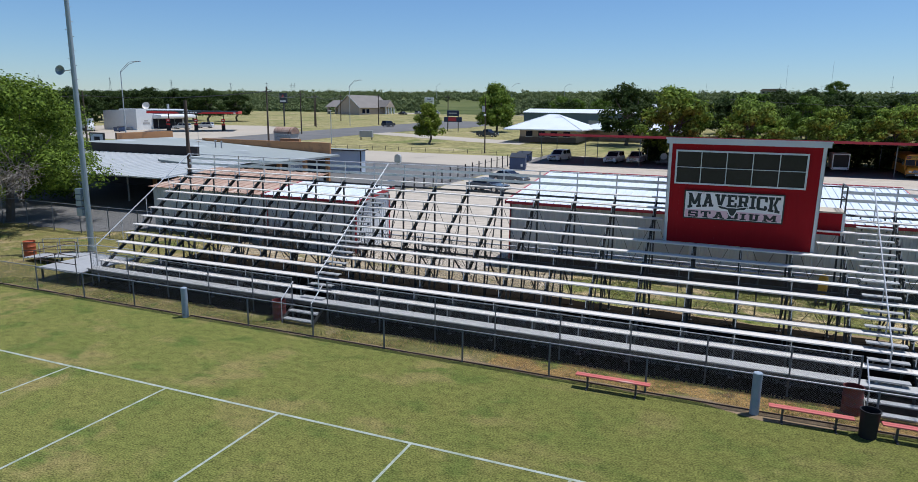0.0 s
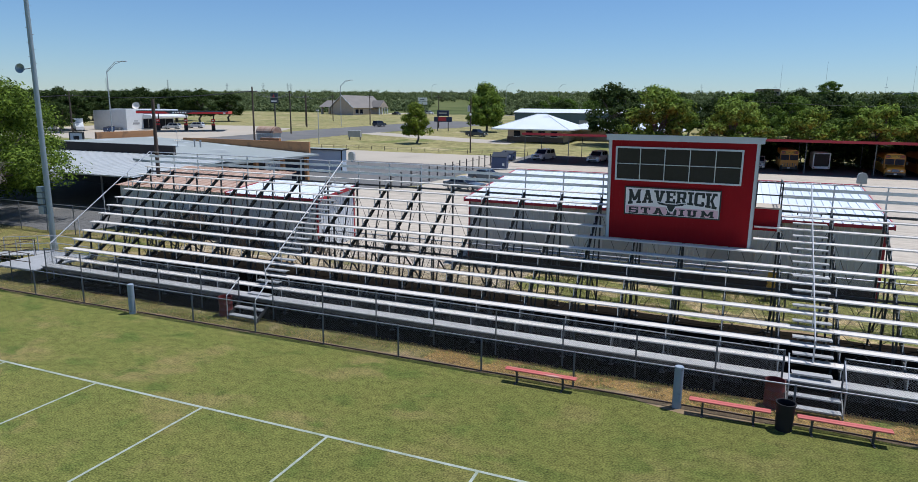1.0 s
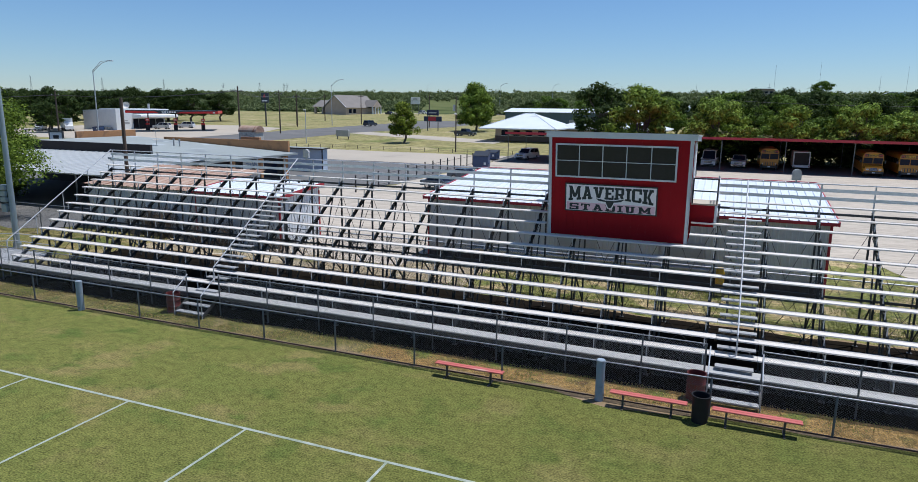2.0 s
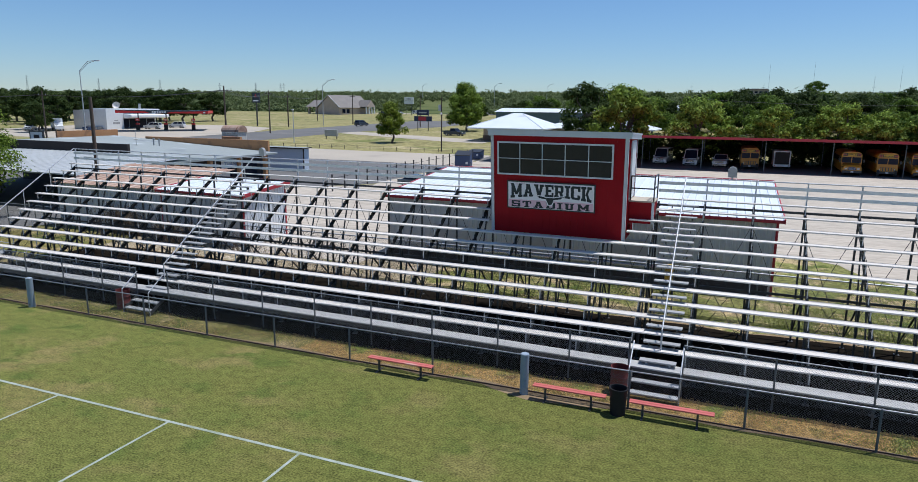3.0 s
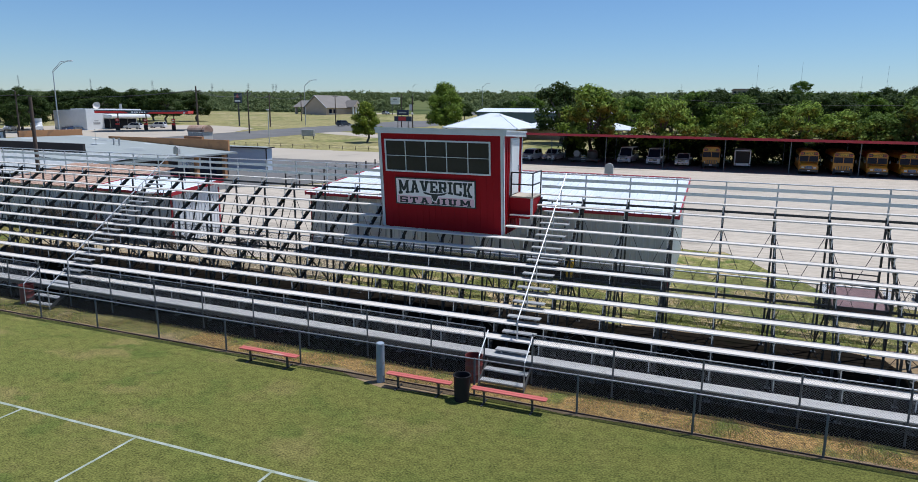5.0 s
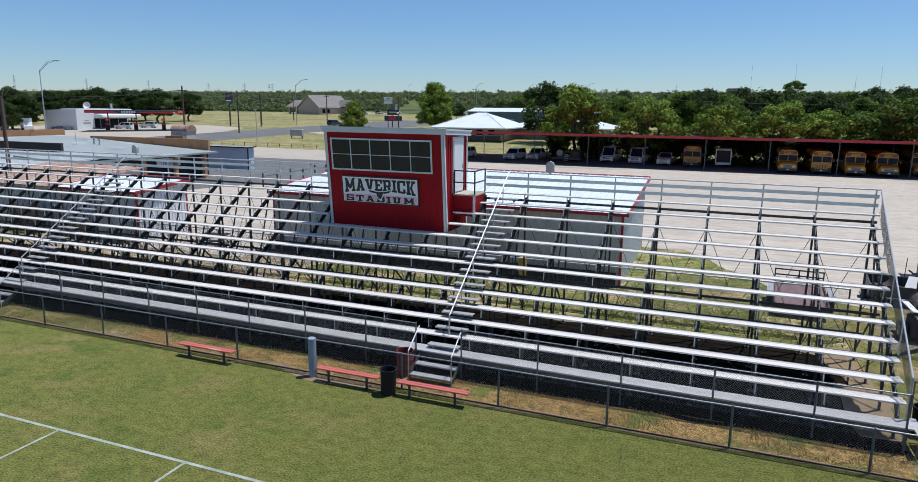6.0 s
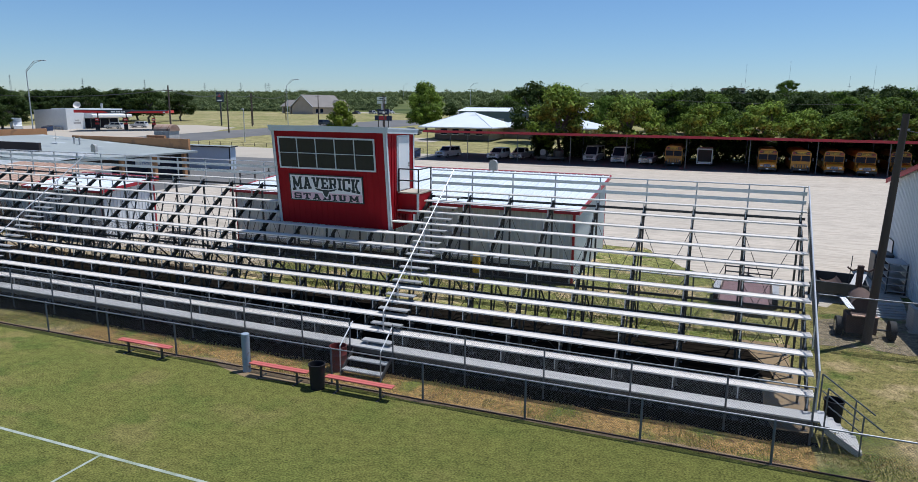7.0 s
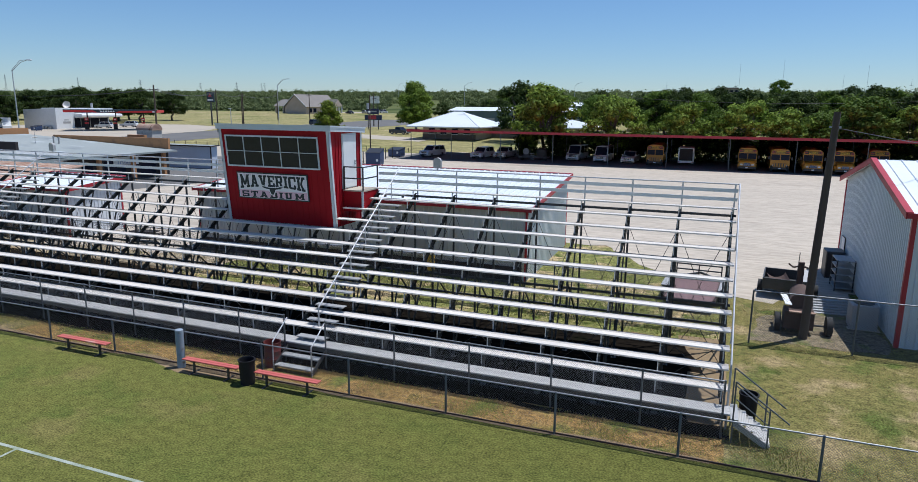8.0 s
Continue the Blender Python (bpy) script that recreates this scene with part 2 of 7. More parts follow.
BLACK_STEEL = mat("dark_painted_steel", (0.042, 0.043, 0.043), (0.068, 0.067, 0.064), 2.5, 0.5, 0.1, fine=10, rand=0.3, stain=(0.1, 0.06, 0.04), stain_at=0.66, stain_scale=3)
RAIL_BLACK = mat("black_rail", (0.02, 0.02, 0.022), (0.035, 0.035, 0.035), 3, 0.45)
RED = mat("red_siding", (0.3, 0.006, 0.013), (0.245, 0.005, 0.011), 0.8, 0.55, fine=14, stretch=(1, 1, 0.25), rand=0.06, spec=0.15)
RED_TRIM = mat("red_trim", (0.42, 0.025, 0.04), (0.34, 0.02, 0.03), 1.5, 0.45, rand=0.1)
WHITE_TRIM = mat("pale_trim", (0.6, 0.64, 0.665), (0.53, 0.57, 0.6), 2.0, 0.45, rand=0.06)
WHITE = mat("white_paint", (0.78, 0.79, 0.78), (0.7, 0.71, 0.7), 1.0, 0.5, rand=0.05, stain=(0.6, 0.58, 0.54), stain_at=0.66)
WHITE_ROOF = mat("white_metal_roof", (0.75, 0.78, 0.8), (0.66, 0.7, 0.73), 0.4, 0.4, 0.1, fine=12, rand=0.08, stain=(0.55, 0.56, 0.56), stain_at=0.66, stain_scale=0.3)
GREY_WALL = mat("grey_metal_wall", (0.56, 0.57, 0.555), (0.47, 0.475, 0.46), 0.6, 0.55, 0.1, stretch=(1, 1, 0.2), rand=0.1)
PALE_WALL = mat("pale_green_metal", (0.72, 0.76, 0.76), (0.64, 0.68, 0.69), 0.5, 0.5, 0.1, stretch=(1, 1, 0.2), rand=0.06)
GREY_ROOF = mat("grey_membrane_roof", (0.3, 0.325, 0.315), (0.25, 0.275, 0.265), 0.12, 0.85, fine=24, stain=(0.2, 0.22, 0.23), stain_at=0.58, stain_scale=0.15, worn=(0.37, 0.4, 0.41), worn_at=0.6, worn_scale=0.35, spec=0.2)
PORCH_ROOF = mat("dull_white_iron_roof", (0.42, 0.435, 0.435), (0.35, 0.365, 0.365), 0.5, 0.6, stretch=(3, 0.5, 1), rand=0.08, spec=0.3)
BROWN_WALL = mat("tan_parapet", (0.5, 0.255, 0.11), (0.4, 0.2, 0.088), 0.6, 0.8, rand=0.1, stain=(0.3, 0.16, 0.08), stain_at=0.58, stain_scale=0.8)
BLUE_WALL = mat("slate_blue_wall", (0.55, 0.61, 0.68), (0.49, 0.55, 0.62), 0.4, 0.7)
DARK_WALL = mat("dark_brown_wall", (0.035, 0.03, 0.03), (0.05, 0.043, 0.04), 0.5, 0.8, spec=0.2)
RUST = mat("rusty_iron_roof", (0.33, 0.2, 0.14), (0.44, 0.33, 0.255), 0.5, 0.85, fine=9, stretch=(3, 0.5, 1), stain=(0.22, 0.1, 0.055), stain_at=0.54, stain_scale=0.8, worn=(0.52, 0.44, 0.37), worn_at=0.6, worn_scale=0.9, rand=0.2)
MAROON = mat("faded_maroon_planks", (0.15, 0.085, 0.085), (0.2, 0.13, 0.125), 1.2, 0.85, stretch=(4, 0.5, 1), rand=0.15)
RUST_DARK = mat("rusted_steel", (0.055, 0.034, 0.027), (0.095, 0.058, 0.045), 3, 0.85, bump=0.004, fine=8)
WOOD_POLE = mat("creosoted_pole", (0.07, 0.05, 0.038), (0.11, 0.085, 0.065), 2.0, 0.9, bump=0.01, fine=10, stretch=(1, 1, 0.1))
BENCH_RED = mat("faded_red_paint", (0.5, 0.13, 0.11), (0.42, 0.09, 0.08), 2.5, 0.55, stain=(0.5, 0.28, 0.23), stain_at=0.6, stain_scale=3, stretch=(0.3, 1, 1))
BARREL_RED = mat("scratched_red_drum", (0.16, 0.025, 0.02), (0.11, 0.02, 0.018), 3, 0.55, stain=(0.08, 0.04, 0.03), stain_at=0.58, stain_scale=4)
BARREL_ORANGE = mat("orange_drum", (0.42, 0.1, 0.03), (0.33, 0.07, 0.025), 3, 0.6, stain=(0.15, 0.06, 0.03), stain_at=0.6, stain_scale=4)
BARREL_BLACK = mat("black_drum", (0.014, 0.014, 0.016), (0.02, 0.02, 0.022), 3, 0.6, spec=0.2)
BLUE_POST = mat("weathered_blue_pipe", (0.2, 0.27, 0.35), (0.3, 0.34, 0.38), 3, 0.6, stain=(0.16, 0.14, 0.12), stain_at=0.6, stain_scale=4)
LAMP_POLE = mat("grey_green_pole", (0.32, 0.38, 0.4), (0.26, 0.31, 0.33), 0.8, 0.45, 0.3, stretch=(1, 1, 0.2))
GLASS_DARK = mat("tinted_window", (0.024, 0.024, 0.026), (0.034, 0.034, 0.037), 0.5, 0.22, spec=0.3)
GLASS_CAR = mat("car_glass", (0.01, 0.014, 0.028), (0.014, 0.018, 0.034), 1, 0.15, spec=0.12)
SIGN_WHITE = mat("sign_face", (0.86, 0.84, 0.84), (0.8, 0.78, 0.79), 1.0, 0.6, stain=(0.6, 0.5, 0.5), stain_at=0.6, stain_scale=1.2)
SIGN_PINK = mat("sign_face_pink", (0.72, 0.46, 0.53), (0.76, 0.58, 0.63), 1.5, 0.6)
SIGN_INK = mat("sign_ink", (0.018, 0.025, 0.028), (0.028, 0.035, 0.036), 2, 0.6)
BUS_YELLOW = mat("bus_yellow", (0.47, 0.205, 0.013), (0.4, 0.17, 0.011), 1, 0.35, rand=0.15)
CAR_WHITE = mat("white_car_paint", (0.66, 0.67, 0.68), (0.6, 0.61, 0.62), 1, 0.25, rand=0.2)
CAR_SILVER = mat("silver_car_paint", (0.42, 0.44, 0.46), (0.38, 0.4, 0.42), 1, 0.28, 0.5)
CAR_BLUE = mat("blue_grey_car_paint", (0.1, 0.125, 0.15), (0.13, 0.155, 0.18), 1, 0.25, 0.3)
CAR_DARK = mat("dark_car_paint", (0.03, 0.04, 0.055), (0.04, 0.05, 0.065), 1, 0.2)
RUBBER = mat("tyre_rubber", (0.018, 0.018, 0.018), (0.03, 0.03, 0.03), 6, 0.85)
CHROME = mat("bright_metal", (0.6, 0.6, 0.6), (0.5, 0.5, 0.5), 3, 0.25, 0.9)
LAMP_GLASS = mat("lamp_glass", (0.6, 0.6, 0.58), (0.5, 0.5, 0.5), 3, 0.15)
NAVY = mat("navy_dumpster", (0.03, 0.055, 0.13), (0.04, 0.07, 0.15), 2, 0.5)
YELLOW = mat("yellow_plastic", (0.6, 0.38, 0.02), (0.5, 0.3, 0.02), 3, 0.5)
STONE = mat("pale_stone", (0.55, 0.52, 0.46), (0.42, 0.4, 0.36), 2.0, 0.9, bump=0.03, fine=5)
SHINGLE = mat("brown_shingle", (0.23, 0.208, 0.188), (0.175, 0.16, 0.145), 0.3, 0.95, fine=20)
TAN_BRICK = mat("tan_brick", (0.5, 0.41, 0.34), (0.41, 0.335, 0.275), 0.6, 0.9, fine=16)
DARK_BRICK = mat("dark_brown_brick", (0.17, 0.125, 0.1), (0.12, 0.09, 0.075), 0.8, 0.9, fine=14)
BARK = mat("bark", (0.1, 0.08, 0.06), (0.15, 0.125, 0.1), 2.0, 0.95, bump=0.03, fine=8, stretch=(1, 1, 0.25))
DEADWOOD = mat("dead_twigs", (0.28, 0.25, 0.21), (0.2, 0.17, 0.14), 3, 0.95)
LEAF_MID = leaf_mat("leaves_mid_green", (0.05, 0.09, 0.012), (0.15, 0.225, 0.036))
LEAF_DARK = leaf_mat("leaves_dark_oak", (0.02, 0.038, 0.01), (0.066, 0.096, 0.022))
LEAF_BRIGHT = leaf_mat("leaves_bright_green", (0.05, 0.085, 0.011), (0.29, 0.4, 0.06))
# Far leaf greens are lightened so the colour itself holds the distance haze.
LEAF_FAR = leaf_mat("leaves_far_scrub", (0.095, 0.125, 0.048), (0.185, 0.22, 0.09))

BANNER_BLUE = mat("banner_blue", (0.22, 0.29, 0.45), (0.26, 0.33, 0.48), 2, 0.7)
CANOPY_RED = mat("canopy_red", (0.6, 0.02, 0.025), (0.52, 0.018, 0.02), 1.0, 0.4)
DIRT = mat("brown_dirt", (0.27, 0.2, 0.12), (0.19, 0.135, 0.075), 2.0, 0.95, bump=0.02, fine=12, spec=0.1)
NAVY_SIGN = mat("navy_sign", (0.015, 0.022, 0.06), (0.02, 0.028, 0.07), 1.0, 0.5)
LEAF_NEAR = leaf_mat("leaves_near_green", (0.035, 0.065, 0.009), (0.23, 0.32, 0.04))
LEAF_YOUNG = leaf_mat("leaves_young_green", (0.05, 0.085, 0.01), (0.3, 0.37, 0.045))
TANGRASS = mat("sunburnt_grass", (0.19, 0.155, 0.058), (0.125, 0.125, 0.038), 0.45, 0.95, bump=0.04, fine=24, stain=(0.27, 0.21, 0.105), stain_at=0.53, stain_scale=0.6, worn=(0.085, 0.105, 0.025), worn_at=0.56, worn_scale=0.55, spec=0.1, speck=0.3, speck_scale=4.0, grit=0.5, grit_scale=17.0)
TEAL_WALL = mat("dark_teal_wall", (0.1, 0.15, 0.17), (0.08, 0.125, 0.145), 0.4, 0.6, stretch=(1, 1, 0.2))
# ---- ground ----
KNOTS = [(-3000, 0.0), (30, 0.0), (100, 0.65), (140, 1.5), (180, 2.5), (300, 5.0), (800, 25.0), (4500, 25.0)]


def gz(y):
    """The ground's height: level at the field, rising gently behind it."""
    return float(np.interp(y, [k[0] for k in KNOTS], [k[1] for k in KNOTS]))


def ground_sheet():
    xs = [-4500, -600, -200, -100, -60, -33.6, -10.5, 0, 16.3, 50, 100, 250, 800, 4500]
    ys = [-3000, -300, -60, 20.53, 22.2, 29.3, 30.0, 48.0, 75, 100, 120, 140, 160, 180, 240, 320, 450, 600, 800, 1500, 4500]
    v = [(x, y, gz(y)) for y in ys for x in xs]
    n = len(xs)
    me = bpy.data.meshes.new("ground")
    faces = [(j * n + i, j * n + i + 1, (j + 1) * n + i + 1, (j + 1) * n + i) for j in range(len(ys) - 1) for i in range(n - 1)]
    me.from_pydata(v, [], faces)
    # The slot under the stand takes the soil colour with shade in it.
    for m in (TURF, DRYGRASS, SHADED_SOIL, WEEDS, LAWN, TANGRASS, SCRUB, BARE_EARTH):
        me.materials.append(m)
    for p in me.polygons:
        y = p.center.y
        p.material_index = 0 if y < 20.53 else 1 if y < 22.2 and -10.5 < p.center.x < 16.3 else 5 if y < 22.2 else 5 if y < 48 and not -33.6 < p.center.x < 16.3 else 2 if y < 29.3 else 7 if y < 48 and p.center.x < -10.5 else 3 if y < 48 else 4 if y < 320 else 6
    return tagged(new("ground", me), "mown green turf and dry yellowing grass of a small-town football ground", "ground", kind="structure")


ground_sheet()


def patch(name, outline, lift, m, label, category, wobble=0.0, step=2.0):
    """A paved or gravelled patch that follows the ground, with an uneven edge."""
    pts = []
    for (x0, y0), (x1, y1) in zip(outline, outline[1:] + outline[:1]):
        k = max(1, int(math.hypot(x1 - x0, y1 - y0) / step))
        pts += [(x0 + (x1 - x0) * i / k, y0 + (y1 - y0) * i / k) for i in range(k)]
    if wobble:
        pts = [(x + wobble * noise.noise((x * 0.5, y * 0.5, 3)) * 2, y + wobble * noise.noise((x * 0.5, y * 0.5, 9)) * 2) for x, y in pts]
    bm = bmesh.new()
    bm.faces.new([bm.verts.new((x, y, 0)) for x, y in pts])
    for ky, _ in KNOTS[1:-1]:
        bmesh.ops.bisect_plane(bm, geom=bm.verts[:] + bm.edges[:] + bm.faces[:], plane_co=(0, ky, 0), plane_no=(0, 1, 0))
    bmesh.ops.triangulate(bm, faces=bm.faces[:])
    for vv in bm.verts:
        vv.co.z = gz(vv.co.y) + lift
    me = bpy.data.meshes.new(name)
    bmesh.ops.recalc_face_normals(bm, faces=bm.faces[:])
    if sum(q.normal.z for q in bm.faces) < 0:
        bmesh.ops.reverse_faces(bm, faces=bm.faces[:])
    bm.to_mesh(me)
    bm.free()
    me.materials.append(m)
    return tagged(new(name, me), label, category, kind="structure")


patch("gravel_yard", [(-25, 33.5), (-15.5, 34), (-15.2, 46.8), (7, 46.6), (9, 47), (11, 44.5), (12.5, 41), (14, 38.8), (17, 37.2), (18.5, 36.8), (20.5, 38), (22.4, 40), (40, 43), (120, 60), (120, 116), (-33.5, 116), (-33.5, 67), (-36.5, 64), (-40.8, 59.5), (-41, 45), (-31, 40.5), (-27, 40)],
      0.012, GRAVEL, "pale crushed gravel yard with faint wheel tracks", "gravel", 0.5, 1.0)
patch("asphalt_lot", [(-110, 32.4), (-47, 32.4), (-44, 33.4), (-42.6, 36), (-42, 43), (-40.5, 60), (-36, 65), (-33.6, 68), (-33.6, 92), (-50, 93), (-92, 92), (-92, 60), (-110, 50)],
      0.02, ASPHALT, "worn grey asphalt car park behind the stand", "asphalt", 0.3)
patch("concrete_lot", [(-92, 92.05), (-50, 93.05), (-33.6, 92.05), (-33.6, 111), (-60, 110.5), (-92, 113)], 0.016, CONCRETE, "pale concrete lot beside the lawn", "pavement", 0.2)
patch("road", [(-100, 80), (-96.5, 130), (-95, 160), (-88, 181), (-82.5, 200), (-82, 235), (-92, 330), (-118, 525), (-150, 520), (-118, 330), (-113, 260), (-112, 230), (-115, 195), (-119, 153), (-124, 80)],
      0.03, ASPHALT, "grey asphalt highway with a gentle bend", "road")
patch("station_forecourt", [(-200, 112), (-122, 114), (-119.5, 152), (-128, 172), (-150, 180), (-200, 172)], 0.02, CONCRETE, "pale concrete forecourt of the filling station", "pavement")
patch("side_drive", [(-95.1, 166), (-80, 160), (-60, 152), (-46, 147), (-46, 138), (-59, 141.5), (-87, 154), (-95.4, 158)], 0.02, CONCRETE, "pale concrete drive across the lawn", "pavement")
patch("house_drive", [(-113.5, 262), (-114, 274), (-140, 318), (-176, 330), (-172, 300), (-205, 288), (-215, 276), (-175, 276), (-140, 268)], 0.03, CONCRETE, "pale concrete car park in front of the brick house", "pavement")
patch("soil_strip", [(-70, 20.5), (16, 20.5), (16, 20.72), (-70, 20.72)], 0.006, DIRT, "bare tan soil along the fence", "soil", 0.1, 0.19)
SOIL_EDGE = [(15.0, 29.45), (13.0, 30.0), (9.4, 29.7), (5.2, 29.7), (-2.0, 29.95), (-9.2, 30.3), (-17.0, 31.1), (-25.0, 31.3), (-33.6, 31.3)]
# Sheet that carries the painted shade on to the back of the stand.
patch("soil_floor", [(-33.6, 26.6), (15.7, 26.6)] + SOIL_EDGE, 0.012, SHADED_SOIL, "bare soil under the stand's back, near black with shade painted in", "soil", 0.12, 0.3)
patch("soil_strip", [(-33.6, 28.0), (15.4, 28.0)] + [(x, y + 0.18) for x, y in SOIL_EDGE], 0.006, DIRT, "bare brown soil at the edge of the grass behind the stand", "soil", 0.28, 0.3)
# Uneven near-black strip paints the walkway's shadow edge onto the grass.
patch("soil_strip", [(-33.8, 21.98), (16.6, 21.98), (16.6, 22.3), (-33.8, 22.3)], 0.006, SHADED_SOIL, "soil strip beneath the walkway, near black with its shadow painted in", "soil", 0.16, 0.22)

# Lighter patch paints in the sunlit ground past the stand's end shadow.
patch("soil_strip", [(15.35, 22.9), (16.45, 22.9), (16.45, 30.6), (14.6, 30.6), (15.1, 27.5)], 0.007, DIRT, "bare tan soil laid out as the sunlit ground at the stand's end", "soil", 0.12, 0.3)
patch("soil_strip", [(-3.4, 20.52), (-2.4, 20.22), (-1.2, 20.02), (0.4, 20.12), (1.2, 20.3), (1.6, 20.52)], 0.004, DIRT, "bare tan soil worn round the blue post", "soil", 0.12, 0.2)
# The darkened earth helps paint the barn's shadow round the smoker.
patch("gravel_apron", [(17.4, 31.2), (22.3, 31.2), (22.3, 40), (20.5, 40), (19.5, 36), (17.6, 34)], 0.009, SHADED_EARTH, "trodden gravelly earth round the smoker, barn's shade in its colour", "gravel", 0.35, 0.5)

SIDE_Y = 14.37
solid("sideline", Geo().box(-80, SIDE_Y - 0.05, 0.002, 80, SIDE_Y + 0.05, 0.008), LINE, "faded white painted sideline on the turf", "field line", kind="structure")
for k in range(-10, 18):
    x = -15 + 4.572 * k
    solid("yard_line", Geo().box(x - 0.04, -34, 0.002, x + 0.04, SIDE_Y - 0.05, 0.008), LINE, "faded white painted yard line on the turf", "field line", "yard lines", "structure")

# ---- chain-link ----
def link_panel(length, height, pitch=0.085, r=0.0035):
    """Woven diamond wire, as two sets of slanting wires."""
    g = Geo()
    for s in (1, -1):
        k = -height
        while k < length:
            a, b = max(k, 0.0), min(k + height, length)
            if b - a > 0.02:
                za, zb = a - k, b - k
                if s < 0:
                    za, zb = height - za, height - zb
                y = 0.004 * s
                g.add([(a, y - r, za), (a, y + r, za), (a + 2 * r, y, za), (b, y - r, zb), (b, y + r, zb), (b + 2 * r, y, zb)],
                      [(0, 1, 4, 3), (1, 2, 5, 4), (2, 0, 3, 5)])
            k += pitch
    return g


# ---- chain-link fence along the field ----
FENCE_Y, BAY, FENCE_H = 20.58, 3.32, 1.24
fence = thing("chain_link_fence", pose(0, FENCE_Y, 0), "low grey chain-link fence with round posts along the field", "fence")
bay_mesh = link_panel(BAY - 0.06, 1.16, 0.075, 0.003).mesh("wire_mesh", WIRE)
post_mesh = Geo().lathe([(0.0, -0.1), (0.034, -0.1), (0.034, FENCE_H + 0.01), (0.02, FENCE_H + 0.04), (0.0, FENCE_H + 0.05)], n=10).mesh("post", FENCE_STEEL, True)
rail_mesh = Geo().tube((0, 0, FENCE_H), (BAY, 0, FENCE_H), 0.024, 8).mesh("top_rail", DULL_GALV, True)
# Dark bar added for the line of shadow and wire at the fence's foot.
foot_mesh = Geo().box(0.034, -0.02, -0.02, BAY - 0.034, 0.015, 0.045).mesh("bottom_rail", RUST_DARK)
for k in range(-24, 16):
    x = 5.19 + BAY * k
    if k not in (-9, -2):
        part("post", post_mesh, FENCE_STEEL, fence, at=pose(x, 0, 0))
    part("top_rail", rail_mesh, DULL_GALV, fence, at=pose(x, 0, 0))
    part("bottom_rail", foot_mesh, RUST_DARK, fence, at=pose(x, 0, 0))
    part("wire_mesh", bay_mesh, WIRE, fence, at=pose(x + 0.03, 0, 0.05))
for x, h in ((-24.7, 1.36), (-1.42, 1.38)):
    p = Geo().lathe([(0.0, 0.0), (0.14, 0.0), (0.14, h - 0.02), (0.12, h), (0.0, h - 0.005)], n=18)
    solid("pipe_post", p, BLUE_POST, "thick weathered blue steel pipe post at the fence", "post", "blue pipe posts", at=pose(x, FENCE_Y - 0.2, 0), smooth=True)

# ---- bleachers ----
OX, OY = 2.0, 22.855
BL, BR = -33.35, 16.32
RY, RZ, ROWS_N, Y1, Z1 = 0.58, 0.395, 12, 22.855, 1.175
stand = thing("bleachers", pose(OX, OY, 0, 0, 0, -0.4), "long open steel bleachers with twelve rows of bare aluminium benches", "bleachers")


def W():
    return Geo((OX, OY, 0))


def row_y(i):
    return Y1 + RY * i


def row_z(i):
    return Z1 + RZ * i


def plank_profile(depth, th=0.05):
    """The section of an extruded seat plank: ribbed top, turned-down lips."""
    n = 5
    top = []
    for k in range(n):
        a = depth * k / n
        top += [(a + 0.005, 0.0), (a + depth / n - 0.011, 0.0), (a + depth / n - 0.004, -0.009)]
    return [(0.0, -th), (0.0, -0.006)] + top[:-1] + [(depth, -0.006), (depth, -th), (depth - 0.012, -th), (depth - 0.012, -0.02), (0.012, -0.02), (0.012, -th)]


AISLES = (-19.5, 2.55)
AW = 0.66
PB0, PB1 = -5.3, 0.56
SEAT_D = 0.27


FOOT_D = 0.27


def plank(x0, x1, i, depth, back=0.0, name="seat_plank", m=ALU):
    """A seat plank, and the foot plank that lies close behind it."""
    g = W().prism([(row_y(i) + back + u, row_z(i) + w) for u, w in plank_profile(depth)], "x", x0, x1)
    if i < ROWS_N - 1:
        f = W().prism([(row_y(i) + SEAT_D + 0.022 + u, row_z(i) - 0.03 + w) for u, w in plank_profile(FOOT_D)], "x", x0, x1)
        part("foot_plank", f, FOOT_ALU, stand)
    return part(name, g, m, stand)


